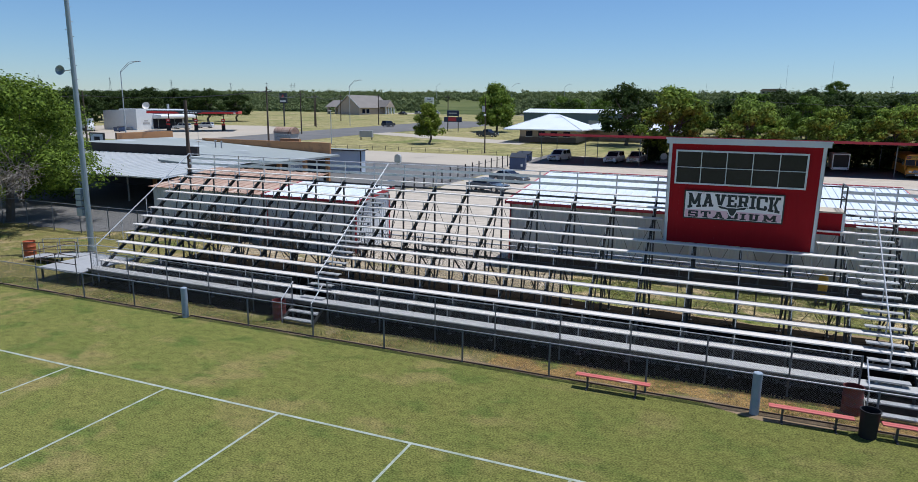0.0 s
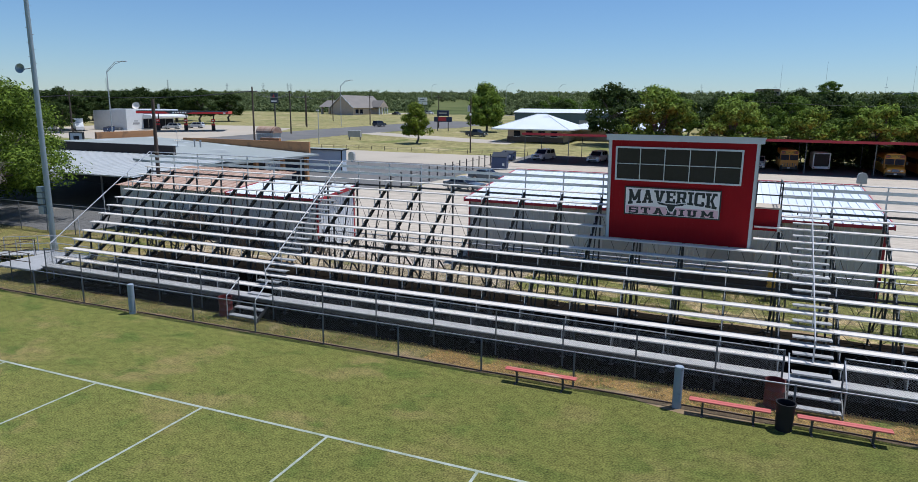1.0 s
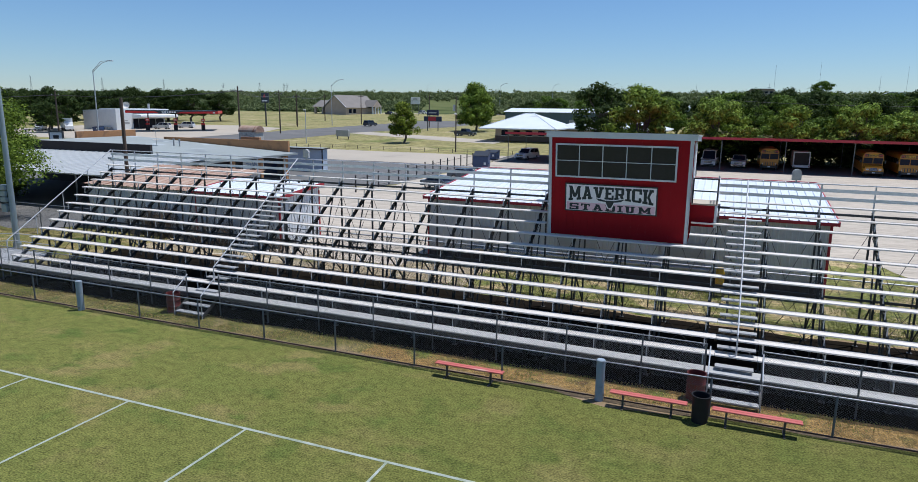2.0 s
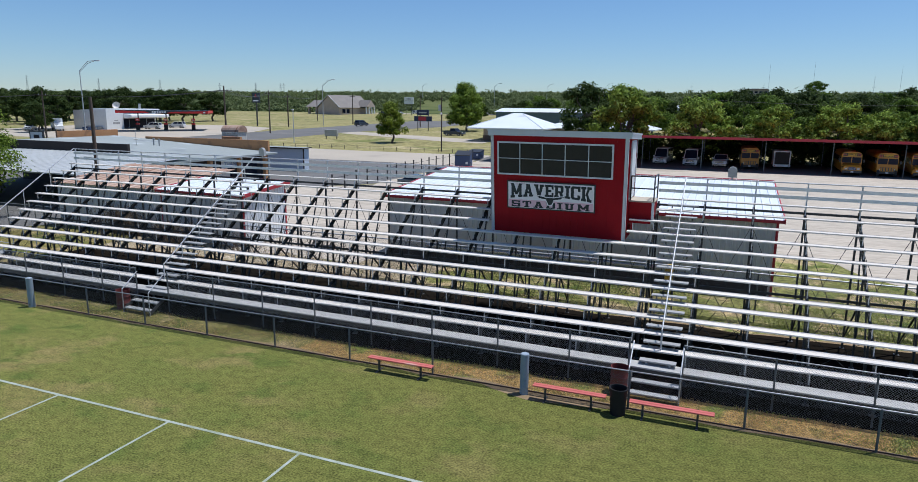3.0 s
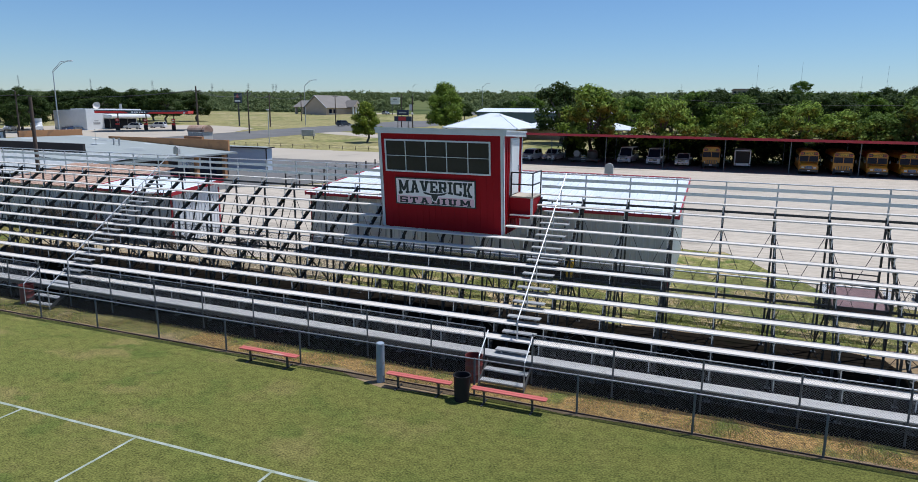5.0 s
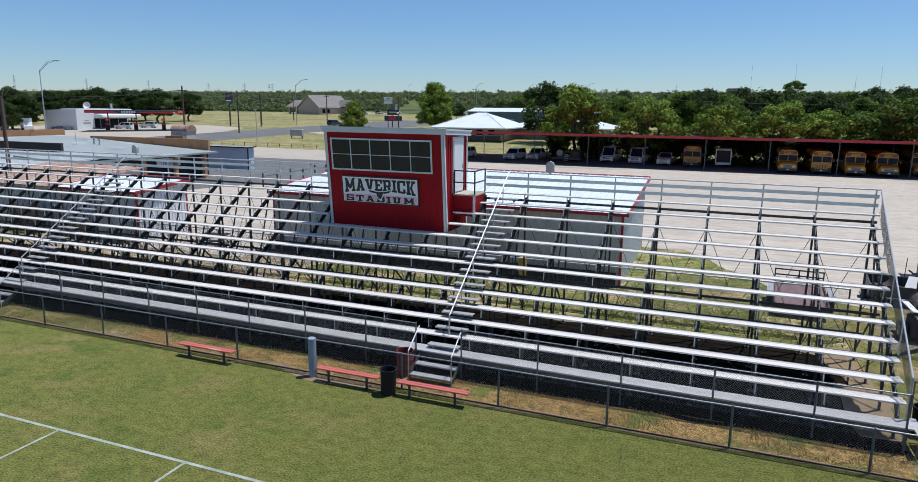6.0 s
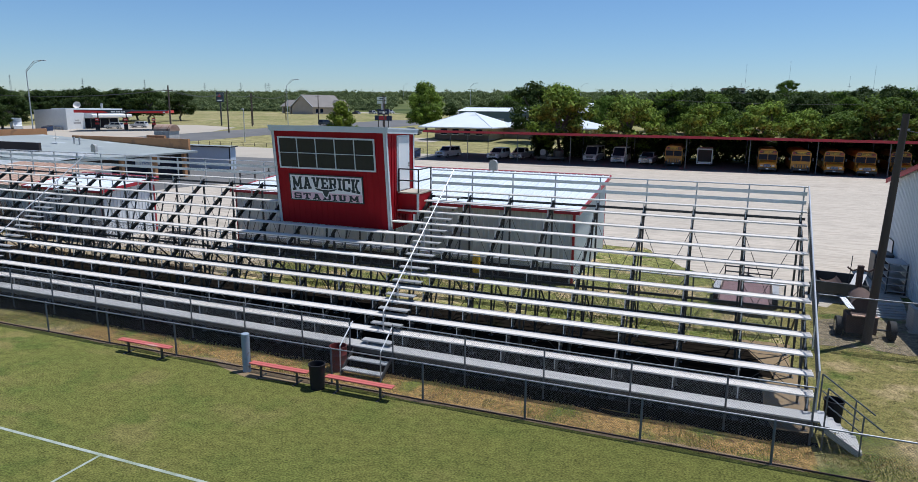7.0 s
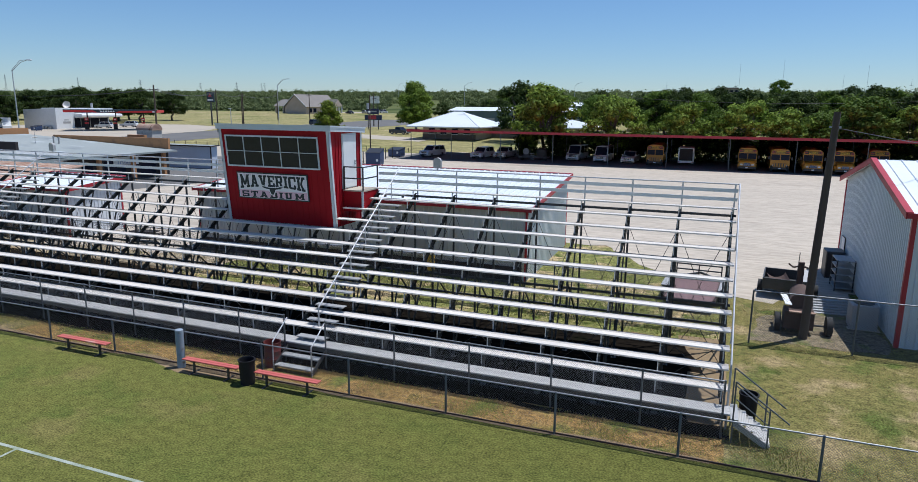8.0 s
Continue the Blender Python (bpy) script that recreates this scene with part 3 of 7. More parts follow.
for i in range(ROWS_N):
    cuts = [(BL, AISLES[0] - AW), (AISLES[0] + AW, AISLES[1] - AW), (AISLES[1] + AW, BR)]
    for x0, x1 in cuts:
        if i >= 8 and x0 < PB0 < x1:
            plank(x0, PB0, i, SEAT_D)
            if i == 8:
                plank(PB1, x1, i, SEAT_D)
            elif i == 9:
                plank(PB1, x1, i, SEAT_D)
            else:
                plank(1.56, x1, i, SEAT_D)
        else:
            k = 2 if x1 - x0 > 16 else 1
            for j in range(k):
                plank(x0 + (x1 - x0) * j / k + (0.004 if j else 0), x0 + (x1 - x0) * (j + 1) / k, i, SEAT_D)
    for a in AISLES:
        plank(a - AW + 0.01, a + AW - 0.01, i, 0.2, 0.0)
        # end channels under the seats beside the aisle
    for a in AISLES:
        if i:
            g = W().prism([(row_y(i) - RY / 2 - 0.02 + u, row_z(i) - RZ / 2 + w) for u, w in plank_profile(0.26)], "x", a - 0.6, a + 0.6)
            part("aisle_step", g, ALU_DARK, stand)
            for s in (-0.42, 0.42):
                part("step_bracket", W().box(a + s - 0.02, row_y(i) - RY / 2 + 0.03, row_z(i) - RZ / 2 - 0.16, a + s + 0.02, row_y(i) - RY / 2 + 0.18, row_z(i) - RZ / 2 - 0.045), BLACK_STEEL, stand)
for a in AISLES:
    g = W().prism([(22.47 + u, 0.93 + w) for u, w in plank_profile(0.3)], "x", a - 0.62, a + 0.55)
    part("aisle_step", g, ALU_DARK, stand)
    for s in (-0.4, 0.35):
        part("step_bracket", W().box(a + s - 0.03, 22.52, 0.7, a + s + 0.03, 22.7, 0.89), ALU_DARK, stand)

# the walkway along the front
DECK_Y0, DECK_Y1, DECK_Z = 22.2, 22.79, 0.74


def lift(x):
    """How far the walkway climbs above its level towards the access ramp."""
    return 0.12 * min(1.0, max(0.0, (9.0 - x) / 20))


def lifted(ob):
    for v in ob.data.vertices:
        v.co.z += lift(v.co.x + OX)
    return ob


for j in range(3):
    y0 = DECK_Y0 + j * 0.197
    for k in range(12):
        x0 = BL - 0.1 + (BR - BL + 0.2) * k / 12
        x1 = BL - 0.1 + (BR - BL + 0.2) * (k + 1) / 12 - 0.006
        g = W().prism([(y0 + u, DECK_Z + w) for u, w in plank_profile(0.191)], "x", x0, x1)
        lifted(part("deck_plank", g, DECK, stand))
for y in (DECK_Y0 + 0.01, DECK_Y1 - 0.05):
    for a, b in ((BL, -11.0), (-11.0, 9.0), (9.0, BR)):
        lifted(part("deck_beam", W().box(a, y, DECK_Z - 0.2, b, y + 0.04, DECK_Z - 0.052), BLACK_STEEL, stand))

# the steel frames, six feet apart
PITCH = 1.828
slope = RZ / RY
st_y0, st_y1 = 22.95, 29.55


def st_z(y):
    return row_z(0) + (y - row_y(0)) * slope - 0.47


def rel(x, y, z):
    return (x, y - OY, z)


stringer_mesh = Geo().bar(rel(-0.03, st_y0, st_z(st_y0)), rel(-0.03, st_y1, st_z(st_y1)), 0.014, 0.17).bar(
    rel(0.0, st_y0, st_z(st_y0) + 0.08), rel(0.0, st_y1, st_z(st_y1) + 0.08), 0.085, 0.012).bar(
    rel(0.0, st_y0, st_z(st_y0) - 0.08), rel(0.0, st_y1, st_z(st_y1) - 0.08), 0.085, 0.012).mesh("stringer", BLACK_STEEL)
short_stringer = Geo().bar(rel(-0.03, st_y0, st_z(st_y0)), rel(-0.03, 27.45, st_z(27.45)), 0.012, 0.13).bar(
    rel(0.0, st_y0, st_z(st_y0) + 0.06), rel(0.0, 27.45, st_z(27.45) + 0.06), 0.065, 0.012).bar(
    rel(0.0, st_y0, st_z(st_y0) - 0.06), rel(0.0, 27.45, st_z(27.45) - 0.06), 0.065, 0.012).mesh("stringer", BLACK_STEEL)
bracket_mesh = Geo().box(-0.025, 0.02, -0.4, 0.005, 0.06, -0.05).box(-0.025, 0.02, -0.075, 0.03, 0.25, -0.05).mesh("seat_bracket", GALV)
POSTS = (23.1, 25.0, 27.2, 29.45)
post_meshes = []
for y in POSTS:
    z = st_z(y) - 0.06
    post_meshes.append(Geo().box(-0.035, y - OY - 0.035, 0, 0.035, y - OY + 0.035, z).box(-0.09, y - OY - 0.09, 0, 0.09, y - OY + 0.09, 0.015).mesh("upright", BLACK_STEEL))
brace_mesh = []
for (ya, za), (yb, zb) in (((25.0, 0.25), (26.4, st_z(26.4) - 0.07)), ((27.2, 0.3), (28.6, st_z(28.6) - 0.07)), ((29.45, 0.5), (27.2, 2.6))):
    brace_mesh.append(Geo().bar(rel(0.02, ya, za), rel(0.02, yb, zb), 0.05, 0.05).mesh("brace", BLACK_STEEL))
for k in range(28):
    x = BL + 0.16 + PITCH * k - OX
    part("stringer", short_stringer if PB0 < x + OX < PB1 else stringer_mesh, BLACK_STEEL, stand, at=pose(x, 0, 0))
    for i in range(ROWS_N):
        if (i >= 8 and PB0 - 0.1 < x + OX < PB1 + 0.1) or (i >= 10 and PB0 < x + OX < 1.6):
            continue
        part("seat_bracket", bracket_mesh, GALV, stand, at=pose(x, row_y(i) - OY, row_z(i)))
    for me in post_meshes + brace_mesh:
        part(me.name.split(".")[0], me, BLACK_STEEL, stand, at=pose(x, 0, 0))
# crossed rods between frames, at the back and the middle
for y, zt in ((29.45, 4.6), (27.2, 3.2), (25.0, 1.8)):
    rod = Geo().tube((0, y - OY + 0.04, 0.25), (PITCH, y - OY + 0.04, zt), 0.012, 5).mesh("cross_rod", BLACK_STEEL)
    rod2 = Geo().tube((PITCH, y - OY + 0.06, 0.25), (0, y - OY + 0.06, zt), 0.012, 5).mesh("cross_rod", BLACK_STEEL)
    for k in range(0, 27, 1 if y > 29 else 2):
        x = BL + 0.16 + PITCH * k - OX
        part("cross_rod", rod, BLACK_STEEL, stand, at=pose(x, 0, 0))
        part("cross_rod", rod2, BLACK_STEEL, stand, at=pose(x, 0, 0))
for y, z in ((29.47, 1.0), (29.47, 3.4), (29.47, 5.17), (27.22, 2.4)):
    part("long_beam", W().box(BL, y, z, BR, y + 0.05, z + 0.09), BLACK_STEEL, stand)

# guard along the back: posts, two boards and a pipe rail
G_Y, G_Z = 29.68, 6.36
gp = Geo().box(-0.025, -0.025, 4.9, 0.025, 0.025, G_Z).mesh("guard_post", GALV)
for k in range(28):
    x = BL + 0.1 + 1.832 * k
    if not PB0 - 0.1 < x < 1.6:
        part("guard_post", gp, GALV, stand, at=pose(x - OX, G_Y - OY, 0))
for x0, x1 in ((BL, PB0), (1.5, BR)):
    part("guard_rail", W().tube((x0, G_Y, G_Z), (x1, G_Y, G_Z), 0.025, 8), GALV, stand, smooth=True)
    for z in (5.80, 6.12):
        n = 4
        for j in range(n):
            a, b = x0 + (x1 - x0) * j / n, x0 + (x1 - x0) * (j + 1) / n - 0.005
            part("guard_board", W().box(a, G_Y - 0.055, z - 0.065, b, G_Y - 0.03, z + 0.065), GUARD_ALU, stand)

# sloping end rails with wire below
for x in (BL - 0.02, BR + 0.03):
    a, b = Vector((x, 22.8, 1.95)), Vector((x, G_Y, G_Z + 0.02))
    part("end_rail", W().tube(a, b, 0.028, 8), GALV, stand, smooth=True)
    part("end_post", W().tube((x, 22.8, 0.0), a, 0.03, 8), GALV, stand, smooth=True)
    for f in (0.25, 0.5, 0.75):
        p = a.lerp(b, f)
        part("end_post", W().tube((x, p.y, p.z - 1.05), p, 0.022, 6), GALV, stand, smooth=True)
g = W()
n = 95
for j in range(n):
    f0 = j / n
    p = Vector((BR + 0.05, 22.8 + (G_Y - 22.8) * f0, 1.95 + (G_Z - 1.95) * f0))
    for s in (0, 1):
        dy = 0.45
        q = Vector((BR + 0.05, p.y + dy * (1 if s else -1), p.z - 0.95 + dy * (0.66 if s else -0.66) + 0.12))
        if 22.8 < q.y < G_Y:
            g.tube(p, q, 0.004, 3, caps=False)
part("end_wire_mesh", g, WIRE, stand)

# aisle handrails
for a in AISLES:
    pts = [(a, row_y(0.25), row_z(0) + 0.72), (a, row_y(11.6), row_z(11) + 0.86)]
    part("aisle_rail", W().tube(pts[0], pts[1], 0.026, 8), GALV, stand, "slanting galvanised handrail", smooth=True)
    part("aisle_rail_post", W().tube((a, row_y(0.25), row_z(0)), pts[0], 0.028, 8), GALV, stand, smooth=True)
    for i in (2, 4, 6, 8, 10):
        f = (i + 0.25 - 0.25) / 11.35
        z = pts[0][2] + (pts[1][2] - pts[0][2]) * f
        part("aisle_rail_post", W().tube((a, row_y(i + 0.25), row_z(i)), (a, row_y(i + 0.25), z), 0.02, 6), GALV, stand, smooth=True)

# wire guard along the walkway
GF_Y, GF_Z = 22.2, 1.69
spans = [(BL + 0.3, AISLES[0] - 0.87, 2.62), (-18.5, AISLES[1] - 0.92, 2.59), (AISLES[1] + 0.78, BR - 0.1, 2.67)]
front_post = Geo().lathe([(0.0, -0.15), (0.03, -0.15), (0.03, GF_Z + 0.02), (0.0, GF_Z + 0.05)], n=8).mesh("front_post", FENCE_STEEL, True)
for x0, x1, pitch in spans:
    stops = [x0 + pitch * k for k in range(int((x1 - x0) / pitch + 0.9))] + [x1]
    full = link_panel(pitch, 1.3, 0.075, 0.0032).mesh("guard_mesh", GUARD_WIRE)
    for a, b in zip(stops, stops[1:]):
        la, lb = lift(a), lift(b)
        part("front_rail", W().tube((a, GF_Y, GF_Z + la), (b, GF_Y, GF_Z + lb), 0.022, 8), DULL_GALV, stand, smooth=True)
        pm = full if b - a > pitch - 0.01 else link_panel(b - a, 1.3, 0.075, 0.0032).mesh("guard_mesh", GUARD_WIRE)
        part("guard_mesh", pm, GUARD_WIRE, stand, at=pose(a - OX, GF_Y - OY - 0.04, 0.36 + (la + lb) / 2))
    for a in stops:
        part("front_post", front_post, FENCE_STEEL, stand, at=pose(a - OX, GF_Y - OY, lift(a)))

# steps up to the walkway, at each aisle
for a in AISLES:
    xa, xb = a - 0.76, a + 0.74
    for y, z in ((21.35, 0.22), (21.75, 0.46)):
        g = W().prism([(y + u, z + w) for u, w in plank_profile(0.28)], "x", xa, xb)
        part("stair_tread", g, ALU_DARK, stand)
    for x in (xa - 0.03, xb + 0.03):
        part("stair_stringer", W().bar((x, 21.3, 0.08), (x, 22.27, 0.64), 0.03, 0.14), BLACK_STEEL, stand)
        part("stair_post", W().tube((x, 21.33, 0), (x, 21.33, 1.05), 0.022, 8), GALV, stand, smooth=True)
        part("stair_rail", W().tube((x, 21.33, 1.05), (x, GF_Y, GF_Z - 0.02), 0.022, 8), GALV, stand, smooth=True)

# ---- press box ----
box = thing("press_box", pose(OX, OY, 0, 0, 0, -0.4), "red metal press box with pale trim, dark windows and stadium sign", "press box")
FB, FT, ZB, ZT, YB = 27.64, 27.24, 3.9, 8.0, 29.9
X0, X1 = -5.16, 0.46


def fy(z):
    return FB + (FT - FB) * (z - ZB) / (ZT - ZB)


def slab(x0, x1, z0, z1, out, th):
    """A flat piece on the leaning front, out metres proud and th thick."""
    return W().prism([(fy(z0) - out, z0), (fy(z1) - out, z1), (fy(z1) - out + th, z1), (fy(z0) - out + th, z0)], "x", x0, x1)


part("front_wall", slab(X0, X1, ZB, ZT, 0.0, 0.1), RED, box)
for k in range(19):
    x = X0 + 0.15 + 0.295 * k
    part("siding_rib", slab(x, x + 0.035, ZB, ZT - 0.02, 0.008, 0.008), RED, box)
side = [(FB + 0.1, ZB), (FT + 0.1, ZT), (YB, ZT - 0.1), (YB, ZB)]
for x in (X0, X1 - 0.1):
    part("side_wall", W().prism(side, "x", x, x + 0.1), RED, box)
part("back_wall", W().box(X0 + 0.1, YB - 0.1, ZB, X1 - 0.1, YB, ZT - 0.1), RED, box)
part("floor", W().box(X0 + 0.1, FB + 0.1, ZB, X1 - 0.1, YB - 0.1, ZB + 0.12), DARK_WALL, box)
for k in range(9):
    y = 27.75 + 0.25 * k
    if y + 0.05 < YB and not 28.15 < y < 29.4:
        part("siding_rib", W().box(X1, y, ZB, X1 + 0.025, y + 0.05, ZT - 0.08), RED, box)
    if y + 0.05 < YB:
        part("siding_rib", W().box(X0 - 0.025, y, ZB, X0, y + 0.05, ZT - 0.08), RED, box)
for k in range(4):
    y = 28.2 + 0.28 * k
    part("siding_rib", W().box(X1, y, ZB, X1 + 0.025, y + 0.05, 5.45), RED, box)
part("corner_trim", slab(X0 - 0.03, X0 + 0.1, ZB, ZT, 0.03, 0.03), WHITE_TRIM, box)
part("corner_trim", slab(X1 - 0.1, X1 + 0.03, ZB, ZT, 0.03, 0.03), WHITE_TRIM, box)
for x in (X1, X0 - 0.03):
    part("corner_trim", W().prism([(FB - 0.03, ZB), (FT - 0.03, ZT), (FT + 0.12, ZT), (FB + 0.12, ZB)], "x", x, x + 0.03), WHITE_TRIM, box)
part("corner_trim", W().box(X1, YB - 0.1, ZB, X1 + 0.03, YB + 0.03, ZT - 0.1), WHITE_TRIM, box)
# roof with a deep pale fascia
roof = W().prism([(FT - 0.1, 8.0), (FT - 0.1, 8.22), (YB + 0.1, 8.09), (YB + 0.1, 7.87)], "x", X0 - 0.12, X1 + 0.16)
part("roof", roof, WHITE_TRIM, box)
part("roof_lip", W().prism([(FT - 0.13, 8.18), (FT - 0.13, 8.24), (YB + 0.13, 8.11), (YB + 0.13, 8.05)], "x", X0 - 0.15, X1 + 0.19), WHITE_TRIM, box)
# the band of ten panes
wx0, wx1, wz0, wz1 = -4.86, -0.1, 6.4, 7.72
win = part("window_band", slab(wx0, wx1, wz0, wz1, 0.012, 0.01), DARK_WALL, box, "wide window of ten dark panes")
cw, ch = (wx1 - wx0) / 5, (wz1 - wz0) / 2
for i in range(5):
    for j in range(2):
        part("pane", slab(wx0 + cw * i + 0.03, wx0 + cw * (i + 1) - 0.03, wz0 + ch * j + 0.03, wz0 + ch * (j + 1) - 0.03, 0.02, 0.006), GLASS_DARK, win)
for i in range(6):
    w = 0.034 if i in (0, 5) else 0.016
    part("mullion", slab(wx0 + cw * i - w, wx0 + cw * i + w, wz0 - 0.034, wz1 + 0.034, 0.045, 0.035), WHITE_TRIM, win)
for j in range(3):
    w = 0.034 if j != 1 else 0.013
    part("transom", slab(wx0 - 0.034, wx1 + 0.034, wz0 + ch * j - w, wz0 + ch * j + w, 0.047, 0.03), WHITE_TRIM, win)
# door in the side
part("door_casing", W().box(X1, 28.24, 5.5, X1 + 0.03, 29.42, 7.87), WHITE_TRIM, box)
door = part("door", W().box(X1 + 0.03, 28.31, 5.55, X1 + 0.06, 29.35, 7.8), WHITE, box, "plain white door")
part("door_handle", W().box(X1 + 0.06, 29.2, 6.5, X1 + 0.11, 29.24, 6.7), CHROME, door)
# landing beside the door
LX1, LY0, LY1, LZ = 1.5, 28.25, 29.62, 5.48
part("landing_floor", W().box(X1 + 0.03, LY0, LZ - 0.06, LX1, LY1, LZ), CONCRETE, box)
part("landing_skirt", W().box(X1 + 0.03, LY0 + 0.02, 4.55, LX1 - 0.02, LY0 + 0.06, LZ - 0.06), RED, box)
part("landing_skirt", W().box(LX1 - 0.06, LY0 + 0.06, 4.7, LX1 - 0.02, LY1, LZ - 0.06), RED, box)
part("corner_trim", W().box(LX1 - 0.1, LY0 - 0.01, 4.55, LX1 - 0.0, LY0 + 0.02, LZ - 0.06), WHITE_TRIM, box)
for x, y in ((X1 + 0.08, LY0 + 0.04), (LX1 - 0.04, LY0 + 0.04), (LX1 - 0.04, LY1 - 0.04)):
    part("landing_post", W().box(x - 0.025, y - 0.025, LZ, x + 0.025, y + 0.025, LZ + 1.0), RAIL_BLACK, box)
for z in (LZ + 0.5, LZ + 0.99):
    part("landing_rail", W().box(X1 + 0.08, LY0 + 0.02, z - 0.025, LX1 - 0.04, LY0 + 0.06, z + 0.025), RAIL_BLACK, box)
    part("landing_rail", W().box(LX1 - 0.06, LY0 + 0.06, z - 0.025, LX1 - 0.02, LY1, z + 0.025), RAIL_BLACK, box)

# the sign on its front
sx0, sx1, sz0, sz1 = -4.43, -0.76, 4.98, 6.1
sign = part("stadium_sign", slab(sx0, sx1, sz0, sz1, 0.05, 0.036), SIGN_WHITE, box, "white sign with dark slab lettering and a longhorn head")
part("sign_band", slab(sx0 + 0.05, sx1 - 0.05, sz0 + 0.04, sz0 + 0.36, 0.054, 0.004), SIGN_PINK, sign, "pinkish lower band of the sign")
for a, b, c, d in ((sx0 - 0.03, sx1 + 0.03, sz1 - 0.02, sz1 + 0.03), (sx0 - 0.03, sx1 + 0.03, sz0 - 0.03, sz0 + 0.02), (sx0 - 0.03, sx0 + 0.02, sz0 + 0.02, sz1 - 0.02), (sx1 - 0.02, sx1 + 0.03, sz0 + 0.02, sz1 - 0.02)):
    part("sign_edge", slab(a, b, c, d, 0.056, 0.045), SIGN_INK, sign)


def strokes(ch):
    """The heavy slab capital ch as convex pieces in a unit cell: corners (u, w) anticlockwise."""
    box4 = lambda u0, w0, u1, w1: [(u0, w0), (u1, w0), (u1, w1), (u0, w1)]
    lean = lambda u0, u1, v0, v1, w0=0.0, w1=1.0: [(u0, w0), (u1, w0), (v1, w1), (v0, w1)]
    f = 0.17
    foot = lambda u0, u1: box4(u0, 0, u1, f)
    head = lambda u0, u1: box4(u0, 1 - f, u1, 1)
    bowl = lambda u0, u1, w0, w1, c: [(u0, w0), (u1 - c, w0), (u1, w0 + c), (u1, w1 - c), (u1 - c, w1), (u0, w1)]
    if ch == "M":
        return [box4(0.08, 0, 0.28, 1), box4(0.72, 0, 0.92, 1), lean(0.4, 0.6, 0.0, 0.28, 0.22), lean(0.4, 0.6, 0.72, 1.0, 0.22), foot(0, 0.36), foot(0.64, 1)]
    if ch == "A":
        return [lean(0.06, 0.34, 0.36, 0.6), lean(0.66, 0.94, 0.4, 0.64), box4(0.25, 0.25, 0.75, 0.42), foot(0, 0.42), foot(0.58, 1), head(0.28, 0.64)]
    if ch == "V":
        return [lean(0.36, 0.6, 0.06, 0.36), lean(0.4, 0.64, 0.64, 0.94), head(0, 0.44), head(0.56, 1)]
    if ch == "E":
        return [box4(0.1, 0, 0.42, 1), foot(0, 1), head(0, 1), box4(0.42, 0.41, 0.74, 0.59), box4(0.78, f, 1, 0.36), box4(0.78, 0.64, 1, 1 - f)]
    if ch == "R":
        return [box4(0.1, 0, 0.38, 1), foot(0, 0.5), box4(0.38, 1 - f, 0.8, 1), box4(0.38, 0.38, 0.8, 0.54), bowl(0.66, 0.94, 0.4, 1.0, 0.1), lean(0.68, 1.0, 0.5, 0.78, 0.0, 0.45), head(0, 0.3)]
    if ch == "I":
        return [box4(0.26, 0, 0.74, 1), foot(0, 1), head(0, 1)]
    if ch == "C":
        return [[(0.0, 0.14), (0.14, 0.0), (0.32, 0.0), (0.32, 1.0), (0.14, 1.0), (0.0, 0.86)], box4(0.32, 0, 0.86, f), box4(0.32, 1 - f, 0.86, 1), bowl(0.7, 1.0, 0.02, 0.36, 0.1), box4(0.74, 0.62, 1.0, 1.0)]
    if ch == "K":
        return [box4(0.1, 0, 0.38, 1), foot(0, 0.48), head(0, 0.48), lean(0.38, 0.58, 0.66, 0.92, 0.4, 1.0), lean(0.66, 0.96, 0.42, 0.62, 0.0, 0.56), foot(0.56, 1), head(0.58, 1)]
    if ch == "S":
        return [box4(0.06, 0.8, 0.94, 1), box4(0.0, 0.42, 0.28, 0.94), box4(0.06, 0.4, 0.94, 0.6), box4(0.72, 0.06, 1.0, 0.58), box4(0.06, 0, 0.94, 0.2), box4(0, 0, 0.2, 0.34), box4(0.8, 0.68, 1.0, 1)]
    if ch == "T":
        return [box4(0.34, 0, 0.66, 1), head(0, 1), foot(0.2, 0.8), box4(0, 0.6, 0.17, 0.84), box4(0.83, 0.6, 1, 0.84)]
    if ch == "D":
        return [box4(0.1, 0, 0.38, 1), box4(0, 0, 0.8, 0.2), box4(0, 0.8, 0.8, 1), bowl(0.7, 1.0, 0.0, 1.0, 0.14)]
    return [box4(0.1, 0.1, 0.4, 1), box4(0.62, 0.1, 0.88, 1), [(0.1, 0.12), (0.24, 0), (0.74, 0), (0.88, 0.12), (0.88, 0.24), (0.1, 0.24)], head(0, 0.48), head(0.54, 1)]


def lettering(parent, body, x0, x1, z0, z1, rise, gap, widths):
    """A word in heavy slab capitals on the sign, its foot arched in the middle of the word."""
    total = sum(widths)
    at = x0

    def put(u, w, lift):
        f = (u - x0) / (x1 - x0)
        arch = rise * (1 - (2 * f - 1) ** 2)
        z = z0 + arch + w * (z1 - z0 - arch)
        return (u, fy(z) - 0.058 - lift, z)

    for ch, wd in zip(body, widths):
        g = W()
        cw = (x1 - x0) * wd / total
        for k, poly in enumerate(strokes(ch)):
            g.quad(*[put(at + cw * (gap + (1 - 2 * gap) * u), w, 0.0008 * k) for u, w in poly])
        part("letter", g, SIGN_INK, parent)
        at += cw


